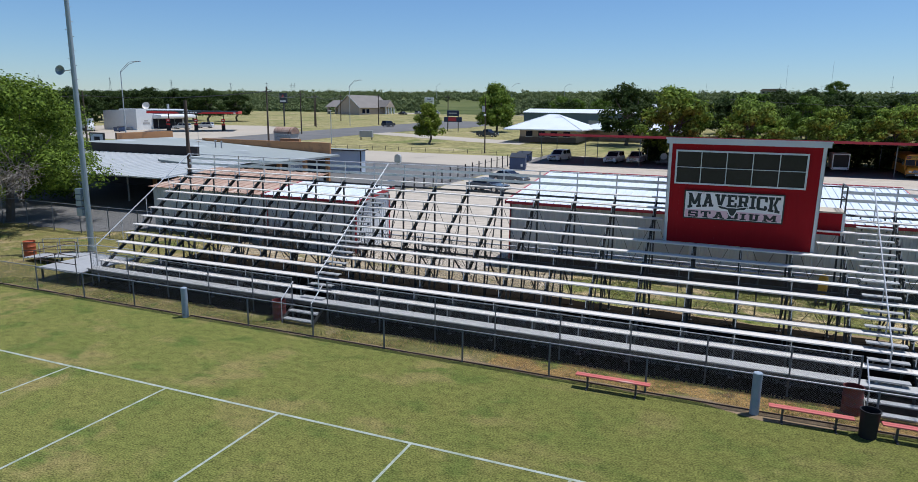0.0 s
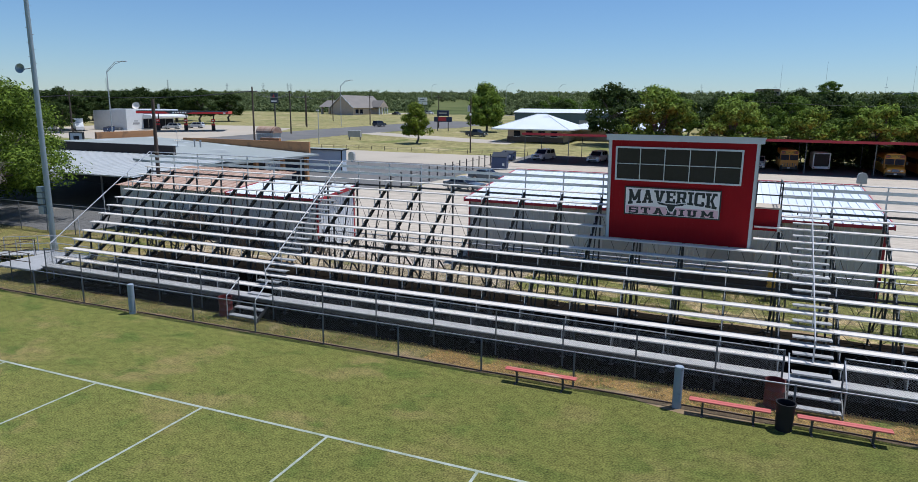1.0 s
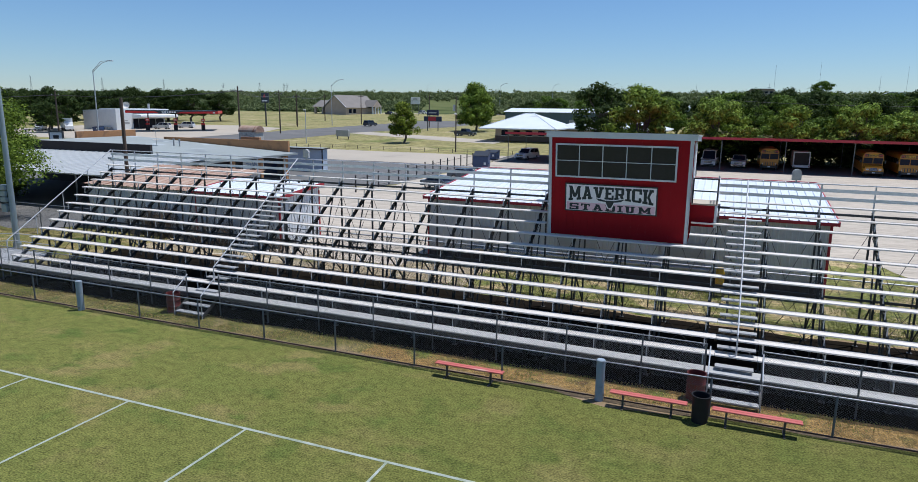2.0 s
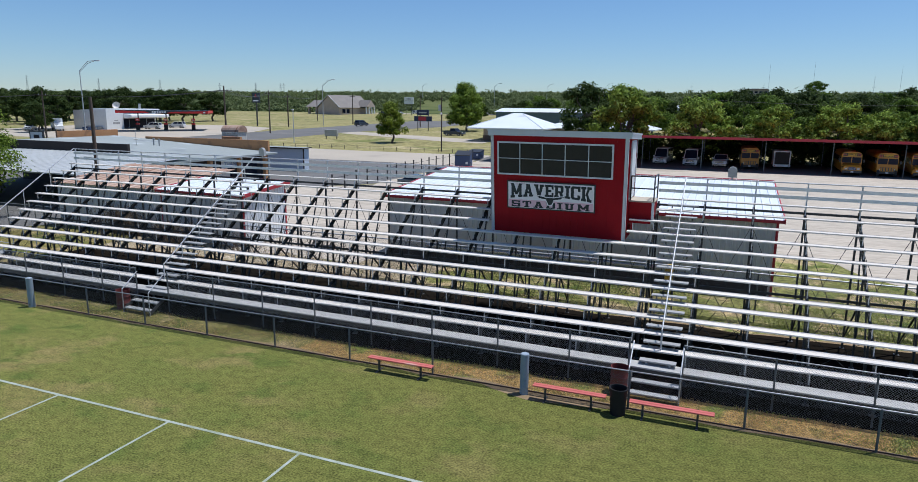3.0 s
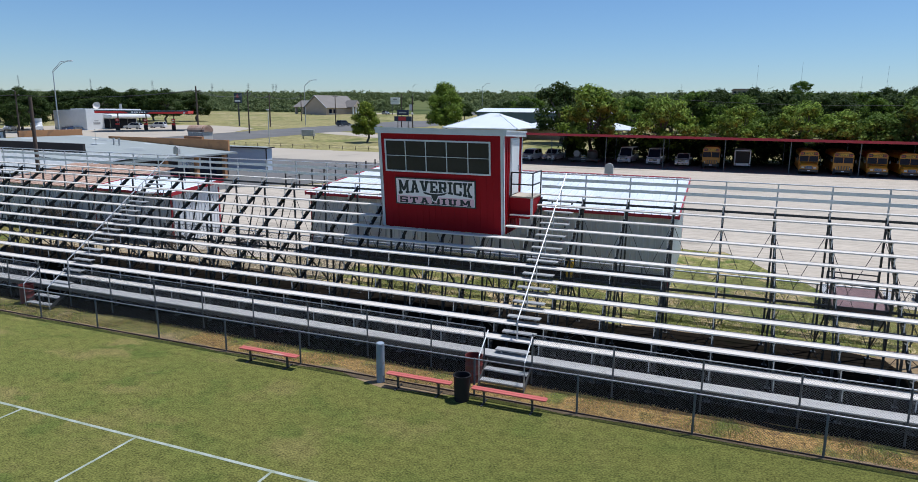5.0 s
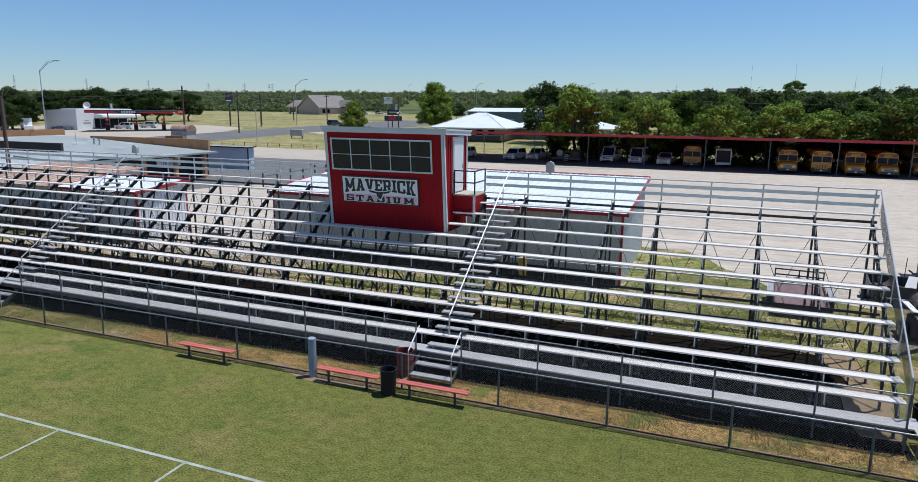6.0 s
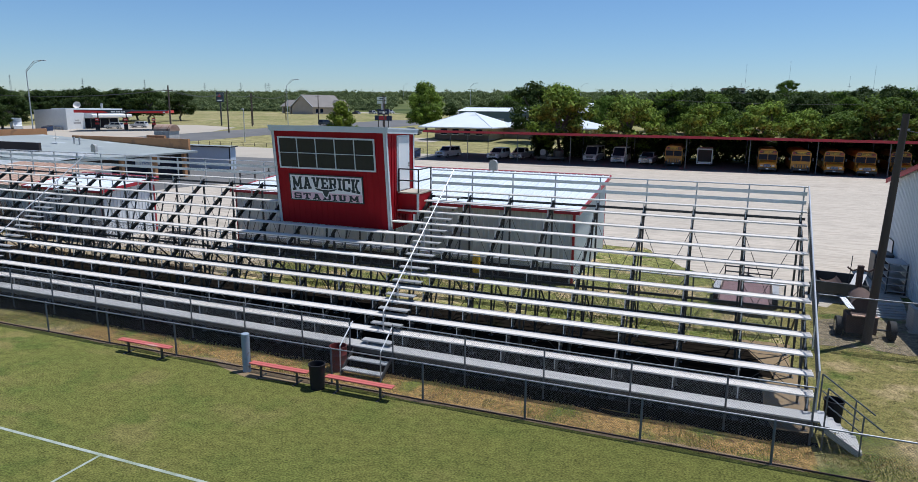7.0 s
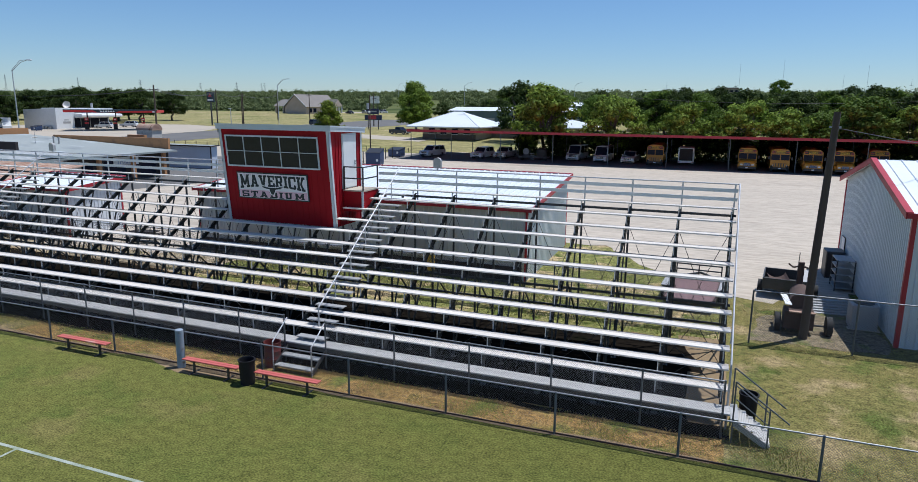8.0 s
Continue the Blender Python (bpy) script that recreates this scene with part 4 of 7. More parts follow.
lettering(sign, "MAVERICK", sx0 + 0.1, sx1 - 0.1, 5.38, 6.02, 0.14, 0.035, (1.35, 1.1, 1.1, 0.95, 1.05, 0.6, 1.0, 1.1))
lettering(sign, "STADIUM", sx0 + 0.12, sx1 - 0.12, 5.02, 5.29, 0.0, 0.1, (1.0, 1.0, 1.1, 1.05, 0.6, 1.05, 1.35))
cx, cz = -2.6, 5.42
for grow, lift, ink, what in ((0.035, 0.066, SIGN_WHITE, "emblem_outline"), (0.0, 0.07, SIGN_INK, "longhorn_emblem")):
    horn = W()
    shapes = [[(-0.56 - grow, 0.13 + grow), (-0.46, 0.03 - grow), (-0.14, -0.02 - grow), (-0.14, 0.05 + grow), (-0.36, 0.1 + grow)],
              [(0.56 + grow, 0.13 + grow), (0.36, 0.1 + grow), (0.14, 0.05 + grow), (0.14, -0.02 - grow), (0.46, 0.03 - grow)],
              [(-0.15 - grow, 0.06 + grow), (-0.15 - grow, -0.06), (-0.06 - grow, -0.24 - grow), (0.06 + grow, -0.24 - grow), (0.15 + grow, -0.06), (0.15 + grow, 0.06 + grow)]]
    for k, shape in enumerate(shapes):
        horn.quad(*[(cx + u, fy(cz + w) - lift - 0.0006 * k, cz + w) for u, w in shape])
    part(what, horn, ink, sign)

def flat_text(body, height, depth_y, z, cx=0.0):
    """Small upright lettering in the built-in font, facing -y."""
    cu = bpy.data.curves.new("lettering", "FONT")
    cu.body, cu.size, cu.offset, cu.resolution_u = body, height * 1.4, 0.01, 1
    tmp = bpy.data.objects.new("lettering", cu)
    scene.collection.objects.link(tmp)
    bpy.context.view_layer.update()
    me = bpy.data.meshes.new_from_object(tmp.evaluated_get(bpy.context.evaluated_depsgraph_get()))
    bpy.data.objects.remove(tmp)
    bpy.data.curves.remove(cu)
    co = np.array([tuple(v.co) for v in me.vertices])
    mid = (co[:, 0].min() + co[:, 0].max()) / 2
    g = Geo().add([(cx + v[0] - mid, depth_y, z + v[1]) for v in co], [tuple(p.vertices) for p in me.polygons])
    bpy.data.meshes.remove(me)
    return g


# ---- sheds and buildings ----
def roof_panels(parent, x0, x1, y0, z0, y1, z1, m, width=0.6, name="roof_panel"):
    """A slope of seamed metal panels that run from (y0, z0) up to (y1, z1), side by side along x."""
    n = max(1, round((x1 - x0) / width))
    w = (x1 - x0) / n
    d = Vector((0, y1 - y0, z1 - z0))
    up = Vector((1, 0, 0)).cross(d).normalized()
    g = Geo()
    sec = [(0.0, 0.0), (w - 0.08, 0.0), (w - 0.055, 0.05), (w - 0.02, 0.05), (w, 0.0), (w, -0.02), (0.0, -0.02)]
    a = [Vector((u, 0, 0)) + up * v for u, v in sec]
    k = len(a)
    g.add(a + [p + d for p in a], [list(range(k - 1, -1, -1)), list(range(k, 2 * k))] + [(i, (i + 1) % k, k + (i + 1) % k, k + i) for i in range(k)])
    me = g.mesh(name, m)
    for i in range(n):
        part(name, me, m, parent, at=pose(x0 + w * i, y0, z0))


def ribbed(parent, p, q, z0, z1, m, pitch=0.3, name="wall_panel", panels=1, tops=None):
    """A wall of ribbed metal sheets from p to q in plan, its ribs standing proud to the left of the way p to q."""
    p, q = Vector((*p, 0)), Vector((*q, 0))
    L = (q - p).length
    d = (q - p).normalized()
    s = Vector((-d.y, d.x, 0))
    per = L / panels
    for k in range(panels):
        g = Geo()
        n = max(1, round(per / pitch))
        for i in range(n):
            a = k * per + per * i / n
            b = k * per + per * (i + 1) / n
            sec = [(a, 0.0), (a + (b - a) * 0.6, 0.0), (a + (b - a) * 0.68, 0.04), (a + (b - a) * 0.92, 0.04), (b, 0.0)]
            for (u0, v0), (u1, v1) in zip(sec, sec[1:]):
                e, f = p + d * u0 + s * v0, p + d * u1 + s * v1
                t0, t1 = (z1, z1) if tops is None else (tops(u0), tops(u1))
                g.quad((e.x, e.y, z0), (f.x, f.y, z0), (f.x, f.y, t1), (e.x, e.y, t0))
            e, f = p + d * a - s * 0.05, p + d * b - s * 0.05
            t0, t1 = (z1, z1) if tops is None else (tops(a), tops(b))
            g.quad((e.x, e.y, z0), (e.x, e.y, t0), (f.x, f.y, t1), (f.x, f.y, z0))
        part(name, g, m, parent)


def lean_shed(name, x, y, w, d, zf, zb, wall, roof, trim, label, side=None, width=0.6):
    """A shed with one roof slope that climbs to the back."""
    t = thing(name, pose(x, y, gz(y)), label, "shed")
    ribbed(t, (w, 0), (0, 0), 0, zf - 0.05, wall, panels=max(1, round(w / 3.6)))
    rise = lambda u: zf - 0.05 + (zb - zf) * u / d
    ribbed(t, (w, d), (w, 0), 0, 0, side or wall, panels=max(1, round(d / 3.6)), tops=lambda u: rise(d - u))
    ribbed(t, (0, 0), (0, d), 0, 0, wall, panels=max(1, round(d / 3.6)), tops=rise)
    part("back_wall", Geo().box(0, d - 0.06, 0, w, d, zb - 0.08), wall, t)
    o = 0.25
    sl = (zb - zf) / d
    roof_panels(t, -o, w + o, -o, zf - o * sl, d + o, zb + o * sl, roof, width)
    if trim:
        part("front_trim", Geo().box(-o, -o - 0.03, zf - o * sl - 0.16, w + o, -o - 0.002, zf - o * sl - 0.0), trim, t)
        for x0 in (-o - 0.03, w + o):
            part("rake_trim", Geo().prism([(-o - 0.03, zf - o * sl - 0.18), (-o - 0.03, zf - o * sl + 0.05), (d + o, zb + o * sl + 0.05), (d + o, zb + o * sl - 0.18)], "x", x0, x0 + 0.05), trim, t)
        part("ridge_trim", Geo().box(-o, d + o - 0.15, zb + o * sl + 0.02, w + o, d + o + 0.03, zb + o * sl + 0.06), trim, t)
        for x0, y0 in ((-0.04, -0.04), (w - 0.08, -0.04), (w - 0.08, d - 0.08)):
            part("corner_trim", Geo().box(x0, y0, 0, x0 + 0.12, y0 + 0.12, zf - 0.1), trim, t)
    return t


shed = lean_shed("concession_shed", -14.7, 36.1, 21.4, 9.8, 3.9, 4.75, GREY_WALL, WHITE_ROOF, RED_TRIM, "long grey metal shed with a white roof and red trim", PALE_WALL, 0.42)
# Darker band over the lowest 0.75 m of the front wall.
part("wall_skirt", Geo().box(0.1, -0.1, 0, 21.2, -0.05, 0.75), DARK_WALL, shed, "dark band along the foot of the wall")
for x in (3.0, 8.0, 13.5):
    part("shutter", Geo().box(x, -0.09, 1.05, x + 2.2, -0.03, 2.3), ALU_DARK, shed, "closed metal serving shutter")
part("counter_ledge", Geo().box(2.6, -0.35, 0.95, 16.2, -0.02, 1.02), ALU, shed)
lean_shed("ticket_shed", -31.4, 34.6, 6.9, 4.4, 3.45, 3.85, GREY_WALL, WHITE_ROOF, RED_TRIM, "small grey shed with a white roof and bright red trim", WHITE_ROOF)
rust = lean_shed("rust_roof_shed", -42.4, 35.3, 10.6, 6.6, 3.3, 4.1, GREY_WALL, RUST, None, "grey shed under a low rust-streaked iron roof", width=0.75)

# the white gabled shed
g0, g1, gpk = 32.3, 45.9, 39.1
barn = thing("metal_barn", pose(22.6, g0, 0), "pale metal barn with red edge trim and a white roof", "barn")
D = g1 - g0
top_at = lambda u: 5.3 + (6.75 - 5.3) * (1 - abs(u - D / 2) / (D / 2))
ribbed(barn, (0, 0), (0, D), 0, 0, PALE_WALL, 0.3, panels=10, tops=top_at)
ribbed(barn, (14, 0), (0, 0), 0, 5.3, PALE_WALL, 0.3, panels=6)
part("back_wall", Geo().box(0.05, D - 0.08, 0, 14, D, 5.3), PALE_WALL, barn)
part("far_wall", Geo().prism([(0, 0), (D, 0), (D, 5.3), (D / 2, 6.75), (0, 5.3)], "x", 13.9, 14.0), PALE_WALL, barn)
roof_panels(barn, -0.3, 14.3, -0.3, 5.28, D / 2, 6.82, WHITE_ROOF, 0.62)
roof_panels(barn, -0.3, 14.3, D + 0.3, 5.28, D / 2, 6.82, WHITE_ROOF, 0.62)
for y0, y1 in ((-0.32, D / 2), (D + 0.32, D / 2)):
    part("rake_trim", Geo().prism([(y0, 5.12), (y0, 5.36), (y1, 6.9), (y1, 6.66)], "x", -0.36, -0.3), RED_TRIM, barn)
    part("rake_cap", Geo().prism([(y0, 5.34), (y0, 5.38), (y1, 6.92), (y1, 6.88)], "x", -0.36, -0.12), RED_TRIM, barn)
part("eave_trim", Geo().box(-0.3, -0.36, 5.14, 14.3, -0.3, 5.34), RED_TRIM, barn)
for y in (-0.06, D - 0.1):
    part("corner_trim", Geo().box(-0.06, y, 0, 0.1, y + 0.16, 5.25), RED_TRIM, barn)
dr = part("side_door", Geo().box(-0.06, D - 1.9, 0.05, -0.03, D - 0.85, 2.2), WHITE, barn, "plain white side door")
part("door_edge", Geo().path([(-0.07, D - 1.9, 0.05), (-0.07, D - 1.9, 2.2), (-0.07, D - 0.85, 2.2)], 0.03, 4), DARK_WALL, dr)

# the long low restaurant
rest = thing("low_restaurant", pose(-75, 40, gz(45)), "low restaurant with grey roof, tan parapets and white porch", "building")
part("main_roof", Geo().prism([(1, 4.75), (28, 3.35), (28, 3.15), (1, 4.45)], "y", 13.6, 27.8), GREY_ROOF, rest)
part("side_roof", Geo().prism([(19.6, 3.79), (28, 3.34), (28, 3.14), (19.6, 3.59)], "y", 8.0, 13.6), GREY_ROOF, rest)
part("parapet", Geo().box(6.5, 27.8, 3.2, 26.6, 28.1, 4.75), BROWN_WALL, rest, "tan stucco parapet")
part("parapet", Geo().box(-0.5, 20.2, 3.5, -0.2, 29.3, 5.5), BROWN_WALL, rest)
part("parapet", Geo().box(17.5, 30.0, 3.5, 20.5, 30.4, 4.95), BROWN_WALL, rest)
part("fascia", Geo().box(0.5, 13.3, 3.6, 19.6, 13.6, 4.75), DARK_WALL, rest, "black fascia band")
part("porch_roof_base", Geo().prism([(0.4, 3.05), (13.3, 3.75), (13.3, 3.65), (0.4, 2.95)], "x", 2, 28), WHITE_ROOF, rest)
roof_panels(rest, 2, 28, 0.3, 3.07, 13.3, 3.77, PORCH_ROOF, 0.9, "porch_roof_panel")
part("wall", Geo().box(1.5, 14, 0, 26.5, 27.8, 3.3), DARK_WALL, rest)
part("wall", Geo().box(19.2, 8.5, 0, 26.3, 14, 3.1), DARK_WALL, rest)
for x in (20.2, 23.0, 26.2):
    part("porch_column", Geo().box(x, 6.6, 0, x + 0.3, 6.9, 3.2), BROWN_WALL, rest)
for k in range(5):
    part("column", Geo().box(27.2, 7.5 + 4.6 * k, 0, 27.6, 7.9 + 4.6 * k, 3.15), BROWN_WALL, rest)
for k in range(4):
    part("shop_window", Geo().box(26.48, 9.5 + 4.4 * k, 0.7, 26.54, 12.4 + 4.4 * k, 2.5), GLASS_CAR, rest)
banner = part("banner", Geo().box(26.56, 19.5, 1.95, 26.62, 23.0, 2.9), WHITE, rest, "white banner with a pale blue word")
part("banner_word", flat_text("THANKS", 0.5, 0.0, 2.15), BANNER_BLUE, banner, at=pose(26.63, 21.25, 0, 0, 0, 90))
for k in range(4):
    part("porch_post", Geo().tube((4 + 7.6 * k, 4.6, 0), (4 + 7.6 * k, 4.6, 3.25), 0.08, 8), ALU_DARK, rest)
for x, y in ((14.1, 22), (15, 22)):
    z = 4.75 - (x - 1) * 1.4 / 27
    part("vent_pipe", Geo().tube((x, y, z - 0.05), (x, y, z + 0.75), 0.09, 8).tube((x, y, z + 0.75), (x, y, z + 0.85), 0.14, 8), ALU_DARK, rest)
part("dish", Geo().lathe([(0.0, 0.0), (0.2, 0.03), (0.4, 0.12)], (12.9, 20.5, 4.75), 12), ALU, rest)
part("aerial", Geo().tube((12.9, 20.5, 4.05), (12.9, 20.5, 6.0), 0.025, 5), ALU_DARK, rest)

blue = thing("blue_store", pose(-60.3, 75.6, gz(76)), "slate-blue flat-roofed store with a dark roof edge", "building")
part("wall", Geo().box(0, 0, -0.2, 11.5, 1.3, 3.05), BLUE_WALL, blue)
part("roof", Geo().prism([(-0.3, 3.1), (1.5, 3.18), (1.5, 3.05), (-0.3, 3.05)], "x", -0.3, 11.8), GREY_ROOF, blue)
part("roof_edge", Geo().box(-0.32, -0.36, 3.0, 11.82, -0.303, 3.16), DARK_WALL, blue)
part("roof_edge", Geo().prism([(-0.3, 3.0), (-0.3, 3.14), (1.5, 3.22), (1.5, 3.08)], "x", 11.803, 11.86), DARK_WALL, blue)
part("corner_post", Geo().box(11.5, -0.06, -0.2, 11.62, 0.06, 3.05), DARK_WALL, blue)

# filling station
st = thing("filling_station_shop", pose(-165.7, 143.7, gz(146)), "white flat-roofed filling station shop with a dark glass front", "shop")
part("wall", Geo().prism([(-13.5, -0.3), (0, -0.3), (0, 6.1), (-13.5, 5.6)], "y", 0, 6), WHITE, st)
part("wall", Geo().box(-13.5, 6, -0.3, -2.0, 20, 5.4), WHITE, st)
part("roof", Geo().box(-13.8, 6.003, 5.4, -0.2, 20.2, 6.1), WHITE_ROOF, st)
part("awning", Geo().prism([(-2.0, 4.6), (3.0, 4.4), (3.4, 4.2), (3.4, 3.7), (2.9, 3.4), (-2.0, 3.3)], "y", 6.003, 20.5), WHITE, st, "white rounded awning over the shop front")
for k in range(4):
    w = part("shop_window", Geo().box(-2.0, 6.6 + 3.3 * k, 0.3, -1.94, 9.6 + 3.3 * k, 3.1), GLASS_CAR, st)
    part("window_frame", Geo().box(-1.94, 9.6 + 3.3 * k, 0.2, -1.88, 9.75 + 3.3 * k, 3.2), ALU_DARK, w)
part("wall_mark", Geo().box(0, 2.2, 1.6, 0.02, 4.6, 2.2).box(0, 2.6, 2.5, 0.02, 4.0, 2.8), ALU_DARK, st, "faded grey mark painted on the wall")
part("roof_dish", Geo().lathe([(0.0, 0.0), (0.6, 0.12), (1.1, 0.45)], (0, 0, 0), 12), ALU, st, at=pose(-1.2, 5.0, 7.0, 70, 0, 30))
part("dish_post", Geo().tube((-1.2, 5.0, 5.9), (-1.2, 5.0, 7.1), 0.07, 6), ALU_DARK, st)
part("chimney", Geo().tube((-3, 15, 6.1), (-3, 15, 7.7), 0.35, 10), ALU_DARK, st)
for k in range(3):
    part("wall_unit", Geo().block(-5.2 + 1.3 * k, -0.9, -0.3, -4.3 + 1.3 * k, -0.05, 0.8, 0.04), ALU_DARK, st, "grey machine against the wall")
tk = thing("moving_truck", pose(-174, 134.5, gz(134.5) + 0.03, 0, 0, 60), "white and red box truck in the oaks' shade", "truck")
part("box", Geo().box(-1.2, 0, 0.9, 1.2, 6.0, 3.6), WHITE, tk)
part("stripe", Geo().box(1.203, 0.3, 2.2, 1.22, 5.7, 3.3), RED_TRIM, tk, "broad red stripe")
part("cab", Geo().prism([(-2.2, 0.5), (-2.2, 1.4), (-1.5, 1.5), (-1.1, 2.4), (-0.05, 2.5), (-0.05, 0.5)], "x", -1.05, 1.05), WHITE, tk)
for x in (-1.0, 1.0):
    for y in (-1.4, 4.6):
        part("wheel", Geo().tube((x - 0.14, y, 0.45), (x + 0.14, y, 0.45), 0.45, 14), RUBBER, tk)
part("chassis", Geo().box(-0.9, -0.1, 0.5, 0.9, 6.0, 0.9), BLACK_STEEL, tk)
rs0 = thing("framed_sign", pose(-76.6, 58.5, gz(58)), "white sign in a black frame on two posts", "sign")
part("panel", Geo().box(-1.1, -0.06, 3.6, 1.1, 0.06, 5.3), WHITE, rs0)
for a in ((-1.25, 3.45, 1.25, 3.6), (-1.25, 5.3, 1.25, 5.45), (-1.25, 3.6, -1.1, 5.3), (1.1, 3.6, 1.25, 5.3)):
    part("edge", Geo().box(a[0], -0.1, a[1], a[2], 0.1, a[3]), RAIL_BLACK, rs0)
part("marks", Geo().box(-0.7, -0.08, 4.0, 0.7, -0.061, 4.3).box(-0.5, -0.08, 4.5, 0.5, -0.061, 4.95), DARK_WALL, rs0)
for x in (-1.0, 1.0):
    part("post", Geo().box(x - 0.08, -0.05, 0, x + 0.08, 0.05, 3.45), RAIL_BLACK, rs0)
can = thing("pump_canopy", pose(-147.5, 148.5, gz(148), 0, 0, 35), "flat red and black fuel pump canopy on slim columns", "canopy")
part("roof", Geo().box(-12.2, -5, 5.0, 12.2, 5, 5.8), CAR_DARK, can, "black flat roof")
part("fascia_band", Geo().box(-12.2, -5.06, 5.0, 12.26, -5.003, 5.78), CANOPY_RED, can, "bright red fascia band")
part("fascia_band", Geo().box(12.203, -5, 5.0, 12.26, 5, 5.78), CANOPY_RED, can)
part("fascia_mark", Geo().prism([(-12.2, 5.66), (-4.6, 5.55), (-3.4, 5.02), (1.2, 5.02), (2.4, 5.4), (12.2, 5.64), (12.2, 5.8), (-12.2, 5.8)], "y", -5.1, -5.065), CAR_DARK, can, "black sweep across the fascia")
for k in range(6):
    part("fascia_bar", Geo().box(-2.7 + 0.65 * k, -5.14, 5.14, -2.25 + 0.65 * k, -5.105, 5.52), WHITE, can)
part("fascia_bar", Geo().prism([(10.9, 5.1), (11.5, 5.1), (11.5, 5.45), (10.9, 5.45)], "y", -5.1, -5.065), WHITE, can)
for x in (-7.5, 0, 7.5):
    part("column", Geo().box(x - 0.13, -0.13, 0, x + 0.13, 0.13, 5.0), DARK_WALL, can)
pump = thing("fuel_pump", pose(-147.5, 148.5, gz(148), 0, 0, 35) @ pose(-7.5, -1.1, 0), "tall dark fuel pump with a red lit head", "fuel pump", "fuel pumps")
part("cabinet", Geo().block(-0.5, -0.3, 0.15, 0.5, 0.3, 1.7, 0.04), DARK_WALL, pump)
part("head", Geo().block(-0.5, -0.25, 1.7, 0.5, 0.25, 2.2, 0.04), CANOPY_RED, pump)
part("topper_post", Geo().box(-0.06, -0.06, 2.2, 0.06, 0.06, 2.9), BLACK_STEEL, pump)
part("topper", Geo().block(-0.5, -0.15, 2.7, 0.5, 0.15, 3.5, 0.04), CANOPY_RED, pump, "red square price sign")
part("topper_bar", Geo().box(-0.3, -0.18, 2.95, 0.3, -0.155, 3.2), WHITE, pump)
part("plinth", Geo().box(-0.9, -0.6, 0, 0.9, 0.6, 0.15), CONCRETE, pump)
for x in (0, 7.5):
    copy_thing(pump, pose(-147.5, 148.5, gz(148), 0, 0, 35) @ pose(x, -1.1, 0))

# brick house with a porte-cochere
hs = thing("brick_house", pose(-186.6, 293.5, gz(295) + 0.1, 0, 0, -15), "tan brick house with steep grey-brown shingle gables", "house")
part("wall", Geo().box(-8, 0, -0.5, 8, 22, 4.0), TAN_BRICK, hs)
part("gable", Geo().prism([(-8, 4.0), (8, 4.0), (0, 9.6)], "y", 0.0, 0.4), TAN_BRICK, hs)
part("gable", Geo().prism([(-8, 4.0), (8, 4.0), (0, 9.6)], "y", 21.6, 22.0), TAN_BRICK, hs)
part("roof", Geo().prism([(-8.8, 3.6), (0, 9.95), (8.8, 3.6), (8.4, 3.4), (0, 9.5), (-8.4, 3.4)], "y", -0.5, 22.5), SHINGLE, hs)
part("barge_board", Geo().prism([(-8.9, 3.4), (-8.9, 3.62), (0, 10.02), (8.9, 3.62), (8.9, 3.4), (0, 9.7)], "y", -0.62, -0.5), WHITE_TRIM, hs)
part("porch_roof", Geo().prism([(1.0, 3.9), (7.0, 7.4), (13.0, 3.9)], "x", -19.0, -7.0), SHINGLE, hs, "shingle roof over the covered drive")
for x in (-18.4, -12.5):
    for y in (2.0, 11.2):
        part("porch_pillar", Geo().box(x, y, -0.5, x + 1.0, y + 1.0, 3.9), TAN_BRICK, hs)
part("entry_roof", Geo().prism([(14.0, 4.0), (17.5, 7.6), (21.0, 4.0)], "x", 5.0, 13.0), SHINGLE, hs)
part("entry_gable", Geo().prism([(14.3, 4.05), (17.5, 7.3), (20.7, 4.05)], "x", 13.0, 13.2), TAN_BRICK, hs)
for y in (14.3, 16.2, 18.2, 20.2):
    part("entry_column", Geo().box(12.3, y, -0.5, 12.8, y + 0.5, 4.0), WHITE, hs)
for y in (2.0, 5.0):
    w = part("window", Geo().box(7.98, y, 0.8, 8.05, y + 2.0, 2.9), GLASS_CAR, hs)
    part("sill", Geo().box(8.0, y - 0.1, 0.68, 8.15, y + 2.1, 0.8), WHITE, w)

# office with white hipped roof
of = thing("hip_roof_office", pose(-38, 152, gz(150), 0, 0, 0), "tan brick office under broad white hipped metal roofs", "building")
part("wall", Geo().box(-10.5, -6, 0, 2.5, 10, 2.9), TAN_BRICK, of)
part("wainscot", Geo().box(-10.6, -6.1, 0, 2.6, -6.02, 1.2), DARK_BRICK, of)


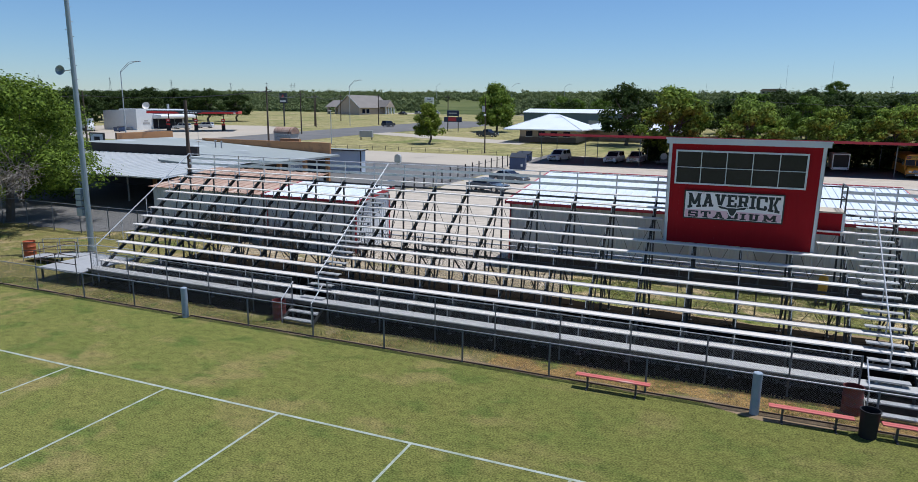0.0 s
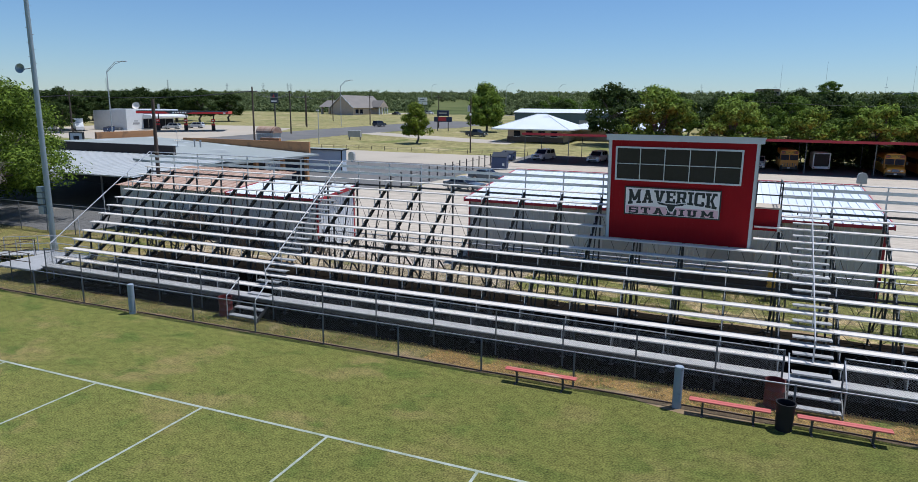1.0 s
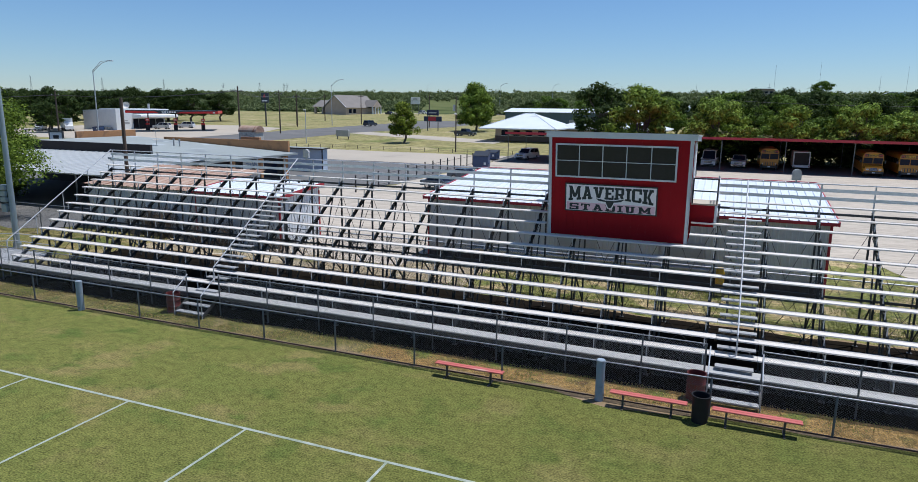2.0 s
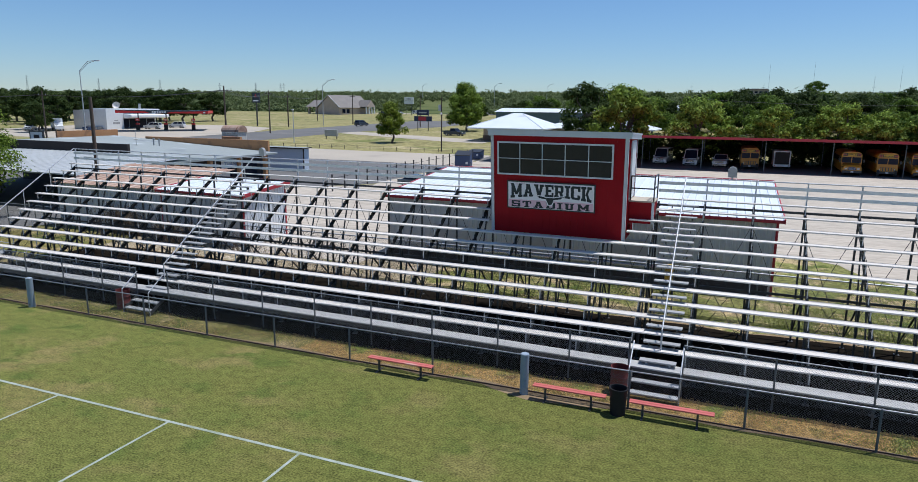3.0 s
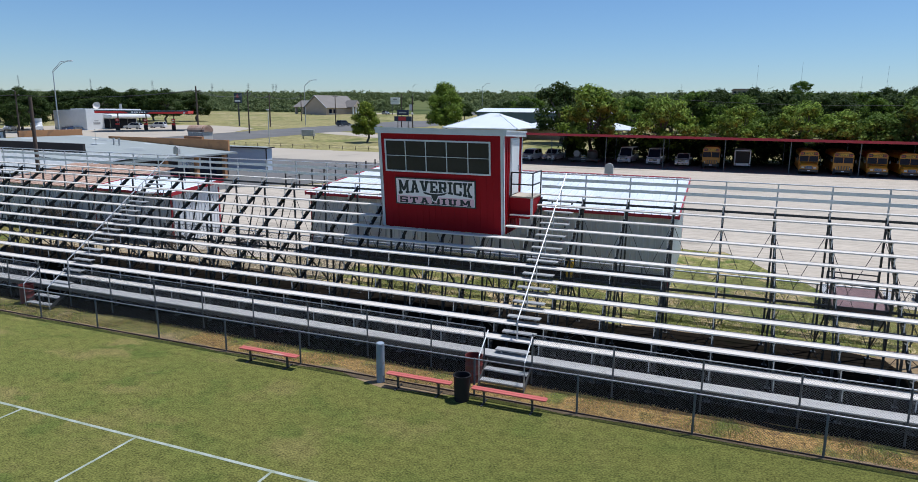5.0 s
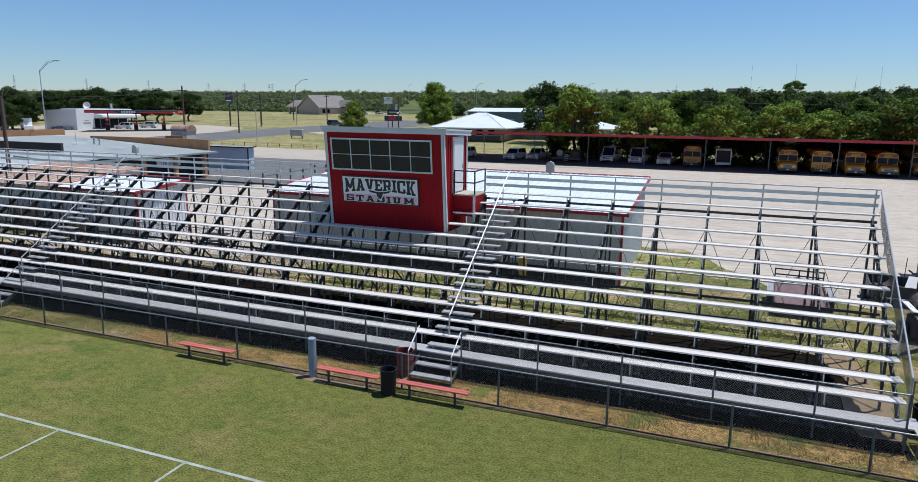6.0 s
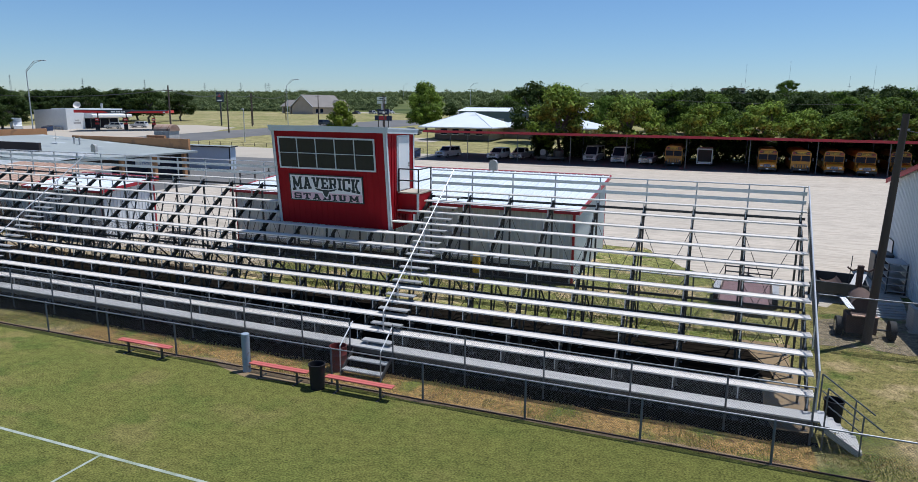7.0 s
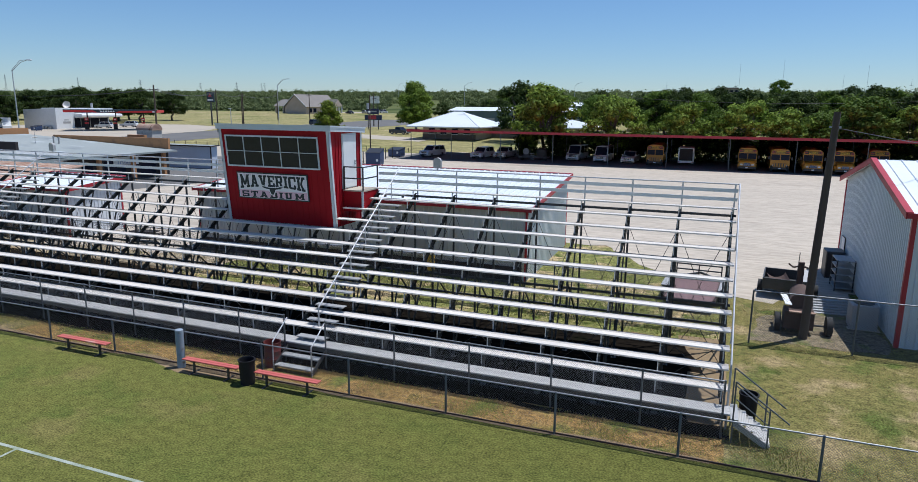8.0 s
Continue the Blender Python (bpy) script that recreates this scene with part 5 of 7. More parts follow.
def hip(x0, y0, x1, y1, z0, z1, run):
    g = Geo()
    c = [(x0, y0, z0), (x1, y0, z0), (x1, y1, z0), (x0, y1, z0)]
    ym = (y0 + y1) / 2
    r = [(x0 + run, ym, z1), (x1 - run, ym, z1)]
    g.add(c + r, [(0, 1, 5, 4), (1, 2, 5), (2, 3, 4, 5), (3, 0, 4), (0, 3, 2, 1)])
    for a, b in ((0, 1), (1, 2), (2, 3), (3, 0)):
        p, q = c[a], c[b]
        g.box(min(p[0], q[0]) - 0.05, min(p[1], q[1]) - 0.05, z0 - 0.25, max(p[0], q[0]) + 0.05, max(p[1], q[1]) + 0.05, z0)
    return g


part("roof", hip(-13.5, -9, 4.5, 12, 3.0, 6.3, 8.0), WHITE_ROOF, of)
for a, b in (((-13.5, -9, 3.02), (-5.5, 1.5, 6.32)), ((4.5, -9, 3.02), (-3.5, 1.5, 6.32)), ((-5.5, 1.5, 6.32), (-3.5, 1.5, 6.32))):
    part("ridge_cap", Geo().bar(a, b, 0.3, 0.08), WHITE_TRIM, of)
part("wall", Geo().box(2.5, 6, 0, 24, 16, 2.9), TAN_BRICK, of)
part("roof", hip(0, 3, 27, 19, 2.95, 4.9, 7), WHITE_ROOF, of)
for k in range(4):
    x = -9 + 2.9 * k
    w = part("window", Geo().box(x, -6.14, 1.25, x + 1.5, -6.05, 2.5), GLASS_CAR, of)
    part("window_trim", Geo().box(x - 0.08, -6.16, 1.15, x + 1.58, -6.12, 1.25), WHITE, w)
for k in range(4):
    x = 10 + 3.4 * k
    part("window", Geo().box(x, 5.9, 1.0, x + 1.4, 5.98, 2.5), GLASS_CAR, of)
far_sheds = [(-66, 206, 50, 16, 5.6, WHITE_ROOF, TEAL_WALL, "long white-roofed metal warehouse with teal walls"), (-36, 240, 6.5, 9, 6.8, WHITE_ROOF, TEAL_WALL, "white-roofed metal warehouse with a teal side wall"),
              (-30, 330, 46, 14, 4.6, WHITE_ROOF, WHITE, "long low white store building")]
for x, y, w, d, h, r, wl, lab in far_sheds:
    t = thing("warehouse", pose(x, y, gz(y)), lab, "building", "distant warehouses")
    part("wall", Geo().box(0, 0, 0, w, d, h - 0.6), wl, t)
    part("roof", Geo().prism([(-0.5, h - 0.6), (d / 2, h + 0.6), (d + 0.5, h - 0.6)], "x", -0.5, w + 0.5), r, t)
    for k in range(int(w / 9)):
        part("roller_door", Geo().box(3 + 9 * k, -0.06, 0, 6.5 + 9 * k, -0.01, h * 0.5), ALU_DARK, t)

for x, y, w, h, m, lab in ((13, 558, 17.5, 10.6, RUST, "distant building with a dull red roof on the skyline"), (103, 558, 14, 8.0, GREY_ROOF, "distant grey flat-roofed building on the skyline")):
    t = thing("skyline_building", pose(x, y, gz(y)), lab, "building", "skyline buildings")
    part("wall", Geo().box(0, 0, 0, w, 10, h - 1.2), PALE_WALL if m is not RUST else TAN_BRICK, t)
    part("roof", Geo().prism([(-0.6, h - 1.2), (1.2, h), (w - 1.2, h), (w + 0.6, h - 1.2)], "y", -0.5, 10.5), m, t)
    for k in range(5):
        part("window", Geo().box(w * (0.06 + 0.19 * k), -0.06, h - 3.4, w * (0.06 + 0.19 * k) + w * 0.12, -0.01, h - 2.0), GLASS_CAR, t)

# ---- the vehicle canopy ----
CY, CZ0 = 101.6, gz(102)
cano = thing("vehicle_canopy", pose(0, CY, CZ0), "long open vehicle shelter with a red front edge on thin posts", "canopy")
CX0, CX1 = -31.5, 98.0
part("fascia", Geo().box(CX0, -0.06, 4.42, CX1, 0, 4.78), RED_TRIM, cano, "long red fascia")
for k in range(13):
    a, b = CX0 + (CX1 - CX0) * k / 13, CX0 + (CX1 - CX0) * (k + 1) / 13
    part("roof_sheet", Geo().prism([(0.0, 4.68), (14.8, 3.94), (14.8, 3.87), (0.0, 4.61)], "x", a, b), RED_TRIM, cano)
for k in range(16):
    x = -32.6 + 8.36 * k + (1.2 if k == 0 else 0)
    if x > CX1:
        break
    for y, h in ((1.4, 4.55), (11.6, 4.0)):
        part("post", Geo().box(x - 0.05, y - 0.05, 0, x + 0.05, y + 0.05, h), FENCE_STEEL, cano)
    part("rafter", Geo().bar((x, 0.2, 4.5), (x, 12.4, 3.88), 0.1, 0.2), BLACK_STEEL, cano)
patch("shelter_floor", [(-34, 101.2), (100, 101.2), (100, 115.5), (-34, 115.5)], 0.03, ASPHALT, "dark oily asphalt under the vehicle shelter", "pavement")

# ---- trees ----
def leaf_cloud(centres, radii, per, size, seed, flat=0.7):
    """Many small leaf clumps scattered in round masses: the corners and faces of one mesh."""
    rs = np.random.RandomState(seed)
    n = len(centres) * per
    c = np.repeat(np.array(centres), per, axis=0)
    r = np.repeat(np.array(radii), per)
    d = rs.normal(size=(n, 3))
    d /= np.linalg.norm(d, axis=1)[:, None]
    rad = r * np.clip(0.74 + 0.22 * rs.normal(size=n), 0.15, 1.4)
    pos = c + d * rad[:, None] * np.array([1, 1, flat])
    face = d + rs.normal(size=(n, 3)) * 0.45 + np.array([0, 0, 0.35])
    face /= np.linalg.norm(face, axis=1)[:, None]
    u = np.cross(face, rs.normal(size=(n, 3)))
    u /= np.linalg.norm(u, axis=1)[:, None] + 1e-9
    w = np.cross(face, u)
    s = size * rs.uniform(0.6, 1.3, n)[:, None]
    a = u * s
    b = w * s * 0.6
    v = np.stack([pos - a, pos - b * 0.9, pos + a, pos + b * 0.9], axis=1).reshape(-1, 3)
    return v


def cloud_mesh(name, v, m):
    me = bpy.data.meshes.new(name)
    n = len(v) // 4
    me.vertices.add(n * 4)
    me.vertices.foreach_set("co", v.astype(np.float32).ravel())
    me.loops.add(n * 4)
    me.loops.foreach_set("vertex_index", np.arange(n * 4, dtype=np.int32))
    me.polygons.add(n)
    me.polygons.foreach_set("loop_start", np.arange(0, n * 4, 4, dtype=np.int32))
    me.update(calc_edges=True)
    me.materials.append(m)
    return me


def limb(g, p, q, r0, r1, rs, bends=3):
    pts = [Vector(p).lerp(Vector(q), k / bends) for k in range(bends + 1)]
    for k in range(1, bends):
        pts[k] += Vector(rs.normal(size=3)) * (Vector(q) - Vector(p)).length * 0.06
    for k in range(bends):
        g.tube(pts[k], pts[k + 1], r0 + (r1 - r0) * k / bends, 7, r0 + (r1 - r0) * (k + 1) / bends, caps=False)


def tree_kind(height, spread, clear, leaf, per, clumps, m, seed, slim=1.0, point=0.0):
    """A trunk with limbs, and a crown of clumps of leaves with gaps between: two meshes."""
    rs = np.random.RandomState(seed)
    g = Geo()
    tr = 0.022 * height + 0.06
    fork = clear + (height - clear) * 0.25
    limb(g, (0, 0, -0.2), (rs.normal() * 0.2, rs.normal() * 0.2, fork), tr, tr * 0.65, rs)
    cen, rad = [], []
    for k in range(clumps):
        f = rs.uniform(0, 1)
        z = clear + (height - clear) * (0.08 + 0.86 * f)
        wide = spread * (math.sin(math.pi * min(1, 0.22 + 0.72 * f)) ** 0.7) * slim * (1 - point * max(0.0, f - 0.25) / 0.75)
        ang = rs.uniform(0, 6.283)
        rr = wide * rs.uniform(0.35, 0.95)
        cr = spread * rs.uniform(0.15, 0.3)
        cen.append((rr * math.cos(ang), rr * math.sin(ang), z - cr * 0.3))
        rad.append(cr)
        if k % 3 == 0:
            limb(g, (0, 0, fork * rs.uniform(0.75, 1.0)), (rr * math.cos(ang) * 0.85, rr * math.sin(ang) * 0.85, z - cr * 0.4), tr * 0.4, tr * 0.08, rs)
    cen.append((0, 0, height - spread * 0.3))
    rad.append(spread * 0.3)
    return g.mesh("trunk", BARK, True), cloud_mesh("crown", leaf_cloud(cen, rad, per, leaf, seed), m)


def tree(kind, x, y, s, turn, label, group="", tall=1.0, name="tree", z=None):
    t = thing(name, pose(x, y, gz(y) if z is None else z, 0, 0, turn), label, "tree", group)
    for me in kind:
        part(me.name.split(".")[0], me, None, t, at=Matrix.Diagonal((s, s, s * tall, 1)))
    return t


OAK_A = tree_kind(10, 4.8, 1.8, 0.24, 130, 64, LEAF_DARK, 1)
OAK_B = tree_kind(9.5, 4.9, 1.5, 0.24, 130, 64, LEAF_MID, 2)
OAK_C = tree_kind(9, 4.6, 1.2, 0.23, 140, 62, LEAF_BRIGHT, 3)
OAK_D = tree_kind(10, 5.0, 1.6, 0.24, 140, 64, LEAF_BRIGHT, 4)
PEAR_WIDE = tree_kind(8.9, 4.1, 1.7, 0.2, 150, 66, LEAF_YOUNG, 5, 0.9, 0.6)
POPLAR = tree_kind(14.6, 6.6, 1.0, 0.3, 170, 100, LEAF_BRIGHT, 6, 1.0, 0.4)
NEAR_A = tree_kind(12, 6.6, 1.6, 0.12, 560, 80, LEAF_NEAR, 7)
NEAR_B = tree_kind(9.5, 5.8, 0.8, 0.12, 480, 70, LEAF_NEAR, 8)

rt = np.random.RandomState(11)
row = [(-24.4, 146, 1.47, OAK_A), (-12.4, 117.0, 1.38, OAK_C), (-0.6, 116.5, 1.1, OAK_D), (5.4, 118, 0.62, OAK_C), (11.0, 118.5, 1.0, OAK_C), (15.6, 121, 0.84, OAK_B), (20.2, 118, 0.96, OAK_D),
       (26.0, 118.5, 0.95, OAK_C), (30.8, 120, 0.9, OAK_B), (36.0, 119, 1.18, OAK_B), (42, 118, 0.98, OAK_C), (47.5, 119.5, 1.0, OAK_B), (54, 119, 0.95, OAK_C), (60, 121, 1.0, OAK_D), (67, 119, 1.0, OAK_B), (74, 121, 1.0, OAK_C)]
for x, y, s, kind in row:
    tree(kind, x, y, s, rt.uniform(0, 360), "full green shade tree behind the vehicle shelter", "trees behind the shelter", rt.uniform(0.92, 1.05))
for k in range(49):
    x = -16 + 3.3 * k + rt.uniform(-2, 2)
    y = 182 + rt.uniform(-14, 24)
    tree((OAK_A, OAK_B, OAK_A, OAK_A)[k % 4], x, y, rt.uniform(0.95, 1.25), rt.uniform(0, 360), "dark green oak in the wood behind the yard", "oaks of the wood", rt.uniform(0.85, 1.05))
for x, y, s in ((-178, 136, 1.15), (-187, 139, 1.35), (-173, 128, 0.9), (-198, 132, 1.3)):
    tree(OAK_A, x, y, s, rt.uniform(0, 360), "dark oak beside the filling station", "oaks beside the filling station", 0.95)
tree(POPLAR, -66.5, 181, 0.98, 20, "tall leafy green tree beside the highway")
tree(PEAR_WIDE, -65.2, 132, 1.04, 60, "young round-topped green tree on the pale lawn")
tree(NEAR_A, -55.2, 32.8, 1.1, 40, "broad bright green tree beyond the end of the stand", tall=0.88)
tree(NEAR_B, -64.5, 40.0, 1.05, 150, "shady green tree beside the asphalt drive")
tree(NEAR_B, -59.5, 26.5, 0.95, 250, "shady green tree at the end of the field")
for k in range(34):
    x, y, s = -178 - 120 * rt.uniform() ** 0.8, 0, rt.uniform(1.15, 1.55)
    y = 175 + 0.28 * (x + 150) + rt.uniform(0, 45)
    if x > -176 and y < 168:
        y += 20
    tree(OAK_A, x, y, s, rt.uniform(0, 360), "dark spreading oak behind the filling station", "oaks behind the filling station", 0.86)
for x, y, s in ((-92, 262, 0.8), (-84, 300, 0.9), (-70, 240, 0.8), (-57, 232, 1.0), (-50, 255, 1.1), (-40, 250, 1.0), (-62, 262, 1.1), (-30, 262, 1.0), (-20, 280, 1.1), (-45, 290, 1.2), (-75, 290, 1.2)):
    tree(OAK_B if s > 1.05 else OAK_A, x, y, s, rt.uniform(0, 360), "green roadside tree in the distance", "distant roadside trees", 0.9)


def far_wood():
    """The scrub and woods up to the skyline, as one mass of clumps."""
    rs = np.random.RandomState(21)
    cen, rad = [], []
    for k in range(9000):
        d = rs.uniform(0, 1) ** 0.75
        y = 330 + 620 * d
        x = rs.uniform(-1.7, 1.0) * y + 20
        if -215 < x < -110 and y < 360 + 0 * x:
            continue
        if abs(x + 0.42 * y) < 22 and y < 520:
            continue
        if noise.noise((x * 0.012, y * 0.02, 7)) < rs.uniform(-0.6, 0.15) - 0.25 * d:
            continue
        h = rs.uniform(2.6, 6.0) * (1.5 if rs.uniform() < 0.08 else 1)
        z = gz(y)
        for j in range(3):
            cen.append((x + rs.normal() * h * 0.3, y + rs.normal() * h * 0.3, z + h * rs.uniform(0.35, 0.8)))
            rad.append(h * rs.uniform(0.3, 0.45))
    for k in range(3400):
        y = 323 + 190 * rs.uniform() ** 1.4
        x = rs.uniform(-1.1, 0.35) * y
        if -215 < x < -110 and y < 340 or abs(x + 0.42 * y) < 18:
            continue
        h = rs.uniform(1.2, 2.8)
        cen.append((x, y, gz(y) + h * 0.5))
        rad.append(h * rs.uniform(0.55, 0.8))
    return solid("far_woods", Geo().box(0, 0, 0, 1, 1, 1), LEAF_FAR, "green scrub and woods reaching to the skyline, haze in their pale colour", "woods", kind="stuff"), cloud_mesh("far_woods", leaf_cloud(cen, rad, 34, 0.75, 5, 0.8), LEAF_FAR)


def undergrowth():
    """Saplings and brush along the back of the vehicle shelter, as one mass."""
    rs = np.random.RandomState(23)
    cen, rad = [], []
    for k in range(760):
        x = rs.uniform(-16.5, 95)
        if noise.noise((x * 0.12, 4, 2)) < -0.45:
            continue
        y = rs.uniform(113.6, 119.5)
        cen.append((x, y, gz(y) + rs.uniform(0.3, 3.4)))
        rad.append(rs.uniform(0.8, 1.5))
    return cloud_mesh("undergrowth", leaf_cloud(cen, rad, 70, 0.28, 7, 0.9), LEAF_DARK)


solid("undergrowth", undergrowth(), LEAF_DARK, "dark tangled brush behind the vehicle shelter", "undergrowth", kind="stuff")
for k in range(14):
    x = -2 + 7.5 * k + rt.uniform(-3, 3)
    tree(OAK_A if k % 3 else OAK_B, x, 205 + rt.uniform(-10, 40), rt.uniform(1.0, 1.3), rt.uniform(0, 360), "tall oak rising above the wood", "tall oaks of the wood", rt.uniform(0.95, 1.1))
tree(OAK_B, 50, 440, 1.75, 30, "great round tree rising above the skyline wood")
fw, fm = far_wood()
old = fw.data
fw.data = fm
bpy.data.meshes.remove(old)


def side_wood():
    """The dark oaks between the yard and the skyline on the far side of the wood, as one mass."""
    rs = np.random.RandomState(22)
    cen, rad = [], []
    for k in range(700):
        y = 195 + 160 * rs.uniform()
        x = -8 + rs.uniform(0.0, 1.0) * (y * 0.9)
        h = rs.uniform(7.0, 11.5)
        for j in range(6):
            a = rs.uniform(0, 6.28)
            cen.append((x + math.cos(a) * h * 0.35 * rs.uniform(), y + math.sin(a) * h * 0.35 * rs.uniform(), gz(y) + h * rs.uniform(0.35, 0.85)))
            rad.append(h * rs.uniform(0.2, 0.3))
    return cloud_mesh("dark_woods", leaf_cloud(cen, rad, 26, 0.7, 6, 0.85), LEAF_DARK)


solid("dark_woods", side_wood(), LEAF_DARK, "dense dark green oak wood behind the yard", "woods", kind="stuff")

db = Geo()
rd = np.random.RandomState(41)
for k in range(70):
    a = Vector((rd.normal() * 0.5, rd.normal() * 0.5, rd.uniform(2.6, 4.0)))
    d = Vector((rd.uniform(0.2, 1.0), rd.uniform(-1.0, -0.1), rd.uniform(-0.25, 0.45))).normalized()
    L = rd.uniform(1.6, 3.6)
    limb(db, a, a + d * L, 0.035, 0.008, rd, 4)
    for j in range(2):
        b = a + d * L * rd.uniform(0.4, 0.9)
        limb(db, b, b + (d + Vector(rd.normal(size=3)) * 0.6).normalized() * L * 0.4, 0.014, 0.005, rd, 2)
solid("dead_branches", db, DEADWOOD, "bare grey dead branches hanging in the tree", "branches", kind="stuff", at=pose(-50.3, 30.6, 0.6))

def bare_brush(n, width, height, seed):
    """A thicket of leafless brown stems that fork upwards."""
    g, r = Geo(), np.random.RandomState(seed)
    for k in range(n):
        a = Vector((r.uniform(-width, width), r.normal() * 0.35, 0))
        b = a + Vector((r.normal() * 0.35, r.normal() * 0.25, height * r.uniform(0.55, 1.0)))
        limb(g, a, b, 0.02, 0.008, r, 3)
        for j in range(3):
            c = a.lerp(b, r.uniform(0.35, 0.9))
            limb(g, c, c + Vector((r.normal() * 0.4, r.normal() * 0.3, r.uniform(0.2, 0.7))), 0.009, 0.004, r, 2)
    return g


VINE = mat("brown_bare_stems", (0.1, 0.075, 0.05), (0.16, 0.12, 0.08), 3, 0.95)
for x, y, n, w, h in ((-35.3, 34.4, 120, 1.9, 2.3), (-29.6, 33.7, 80, 1.5, 1.7), (-23.6, 33.4, 40, 0.8, 1.0)):
    solid("bare_brush", bare_brush(n, w, h, int(n)), VINE, "tangle of bare brown stems against the shed wall", "brush", kind="stuff", at=pose(x, y, 0))

# ---- poles and masts ----
fl = thing("floodlight_pole", pose(-40.1, 28.0, 0), "tall grey-green steel floodlight pole with climbing pegs and boxes", "pole")
part("shaft", Geo().tube((0, 0, 0), (0, 0, 25), 0.185, 16, 0.09), LAMP_POLE, fl, smooth=True)
part("base_collar", Geo().tube((0, 0, 0), (0, 0, 0.35), 0.24, 16), LAMP_POLE, fl, smooth=True)
for z, h in ((2.32, 0.5), (2.95, 0.34), (3.33, 0.34), (3.71, 0.34)):
    part("control_box", Geo().block(-0.64, -0.3, z, -0.16, 0.06, z + h, 0.02).box(-0.18, -0.2, z + 0.1, -0.1, 0.02, z + h - 0.1), LAMP_POLE, fl, "pale grey control box")
for k in range(30):
    z = 4.4 + 0.42 * k
    s = 1 if k % 2 else -1
    part("climbing_peg", Geo().tube((0.2 * s, 0, z), (0.36 * s, 0, z), 0.014, 5), GALV, fl)
part("loudspeaker", Geo().lathe([(0.05, 0.0), (0.08, 0.2), (0.16, 0.36), (0.29, 0.43), (0.27, 0.43), (0.05, 0.24), (0.0, 0.19)], n=18), LAMP_POLE, fl, "round grey horn loudspeaker", at=pose(-0.62, -0.15, 11.2, 84, 0, 22), smooth=True)
part("speaker_arm", Geo().tube((0, 0, 11.3), (-0.6, -0.15, 11.22), 0.03, 6), GALV, fl)

up = thing("utility_pole", pose(19.35, 32.05, 0, 0, 1.7, 0), "dark creosoted wooden utility pole leaning slightly", "pole")
part("pole", Geo().tube((0, 0, -0.3), (0, 0, 9.0), 0.17, 12, 0.12), WOOD_POLE, up, smooth=True)
part("bracket", Geo().box(-0.2, -0.03, 8.4, 0.2, 0.03, 8.46), GALV, up)
up2 = thing("utility_pole", pose(-41.3, 37.9, 0), "dark wooden utility pole behind the stand", "pole")
part("pole", Geo().tube((0, 0, -0.3), (0, 0, 9.6), 0.17, 12, 0.12), WOOD_POLE, up2, smooth=True)


def wood_pole(x, y, h, arm=True):
    t = thing("utility_pole", pose(x, y, gz(y)), "distant dark wooden power pole with a crossarm", "pole", "distant power poles")
    part("pole", Geo().tube((0, 0, 0), (0, 0, h), 0.2, 8, 0.13), WOOD_POLE, t)
    if arm:
        part("crossarm", Geo().box(-1.1, -0.06, h - 1.0, 1.1, 0.06, h - 0.85), WOOD_POLE, t)
        for k in (-1.0, 0, 1.0):
            part("insulator", Geo().tube((k, 0, h - 0.85), (k, 0, h - 0.6), 0.05, 6), GALV, t)
    return t


for x, y, h in ((-84.7, 101.8, 12.0), (-112, 150, 11.5), (-128, 180, 10.5), (-134, 188, 10.5), (-119, 205, 10.5), (-95, 250, 10), (-148, 226, 10.5), (-88, 195, 10.5), (-125, 95, 11)):
    wood_pole(x, y, h)


def street_lamp(x, y, h, turn):
    t = thing("street_lamp", pose(x, y, gz(y), 0, 0, turn), "tall galvanised street lamp with a truss arm", "street lamp", "street lamps")
    part("pole", Geo().tube((0, 0, 0), (0, 0, h), 0.14, 8, 0.08), GALV, t)
    part("arm", Geo().path([(0, 0, h - 0.3), (2.0, 0, h + 1.4), (3.6, 0, h + 1.9)], 0.05, 6).path([(0, 0, h), (1.9, 0, h + 1.75), (3.6, 0, h + 1.95)], 0.05, 6), GALV, t)
    part("lamp_head", Geo().block(3.5, -0.2, h + 1.8, 4.5, 0.2, h + 2.0, 0.05), GALV, t)


for x, y, h, a in ((-117.2, 97.8, 15.0, 15), (-122.8, 192.2, 13.2, 10), (-255, 552, 13, 10), (-132, 395, 13.5, 10), (-105, 420, 13, 0), (-70, 430, 13, 0)):
    street_lamp(x, y, h, a)
lp = thing("lamp_post", pose(-45.7, 115.2, gz(115)), "slim grey lamp post with a small globe and transformer", "lamp post")
part("pole", Geo().tube((0, 0, 0), (0, 0, 10.2), 0.14, 8, 0.1), WOOD_POLE, lp)
part("transformer", Geo().tube((-0.35, -0.1, 7.6), (-0.35, -0.1, 8.7), 0.25, 10), GALV, lp)
part("globe", Geo().lathe([(0.0, 0.0), (0.22, 0.1), (0.25, 0.3), (0.0, 0.5)], (0.0, -0.25, 6.8), 10), LAMP_GLASS, lp)
lp2 = thing("lamp_post", pose(-84.3, 122.5, gz(122)), "slim grey lamp post with a small lamp on the lawn", "lamp post")
part("pole", Geo().tube((0, 0, 0), (0, 0, 7.2), 0.1, 8, 0.08), GALV, lp2)
part("lamp", Geo().block(-0.5, -0.15, 7.1, 0.15, 0.15, 7.3, 0.04), LAMP_GLASS, lp2)


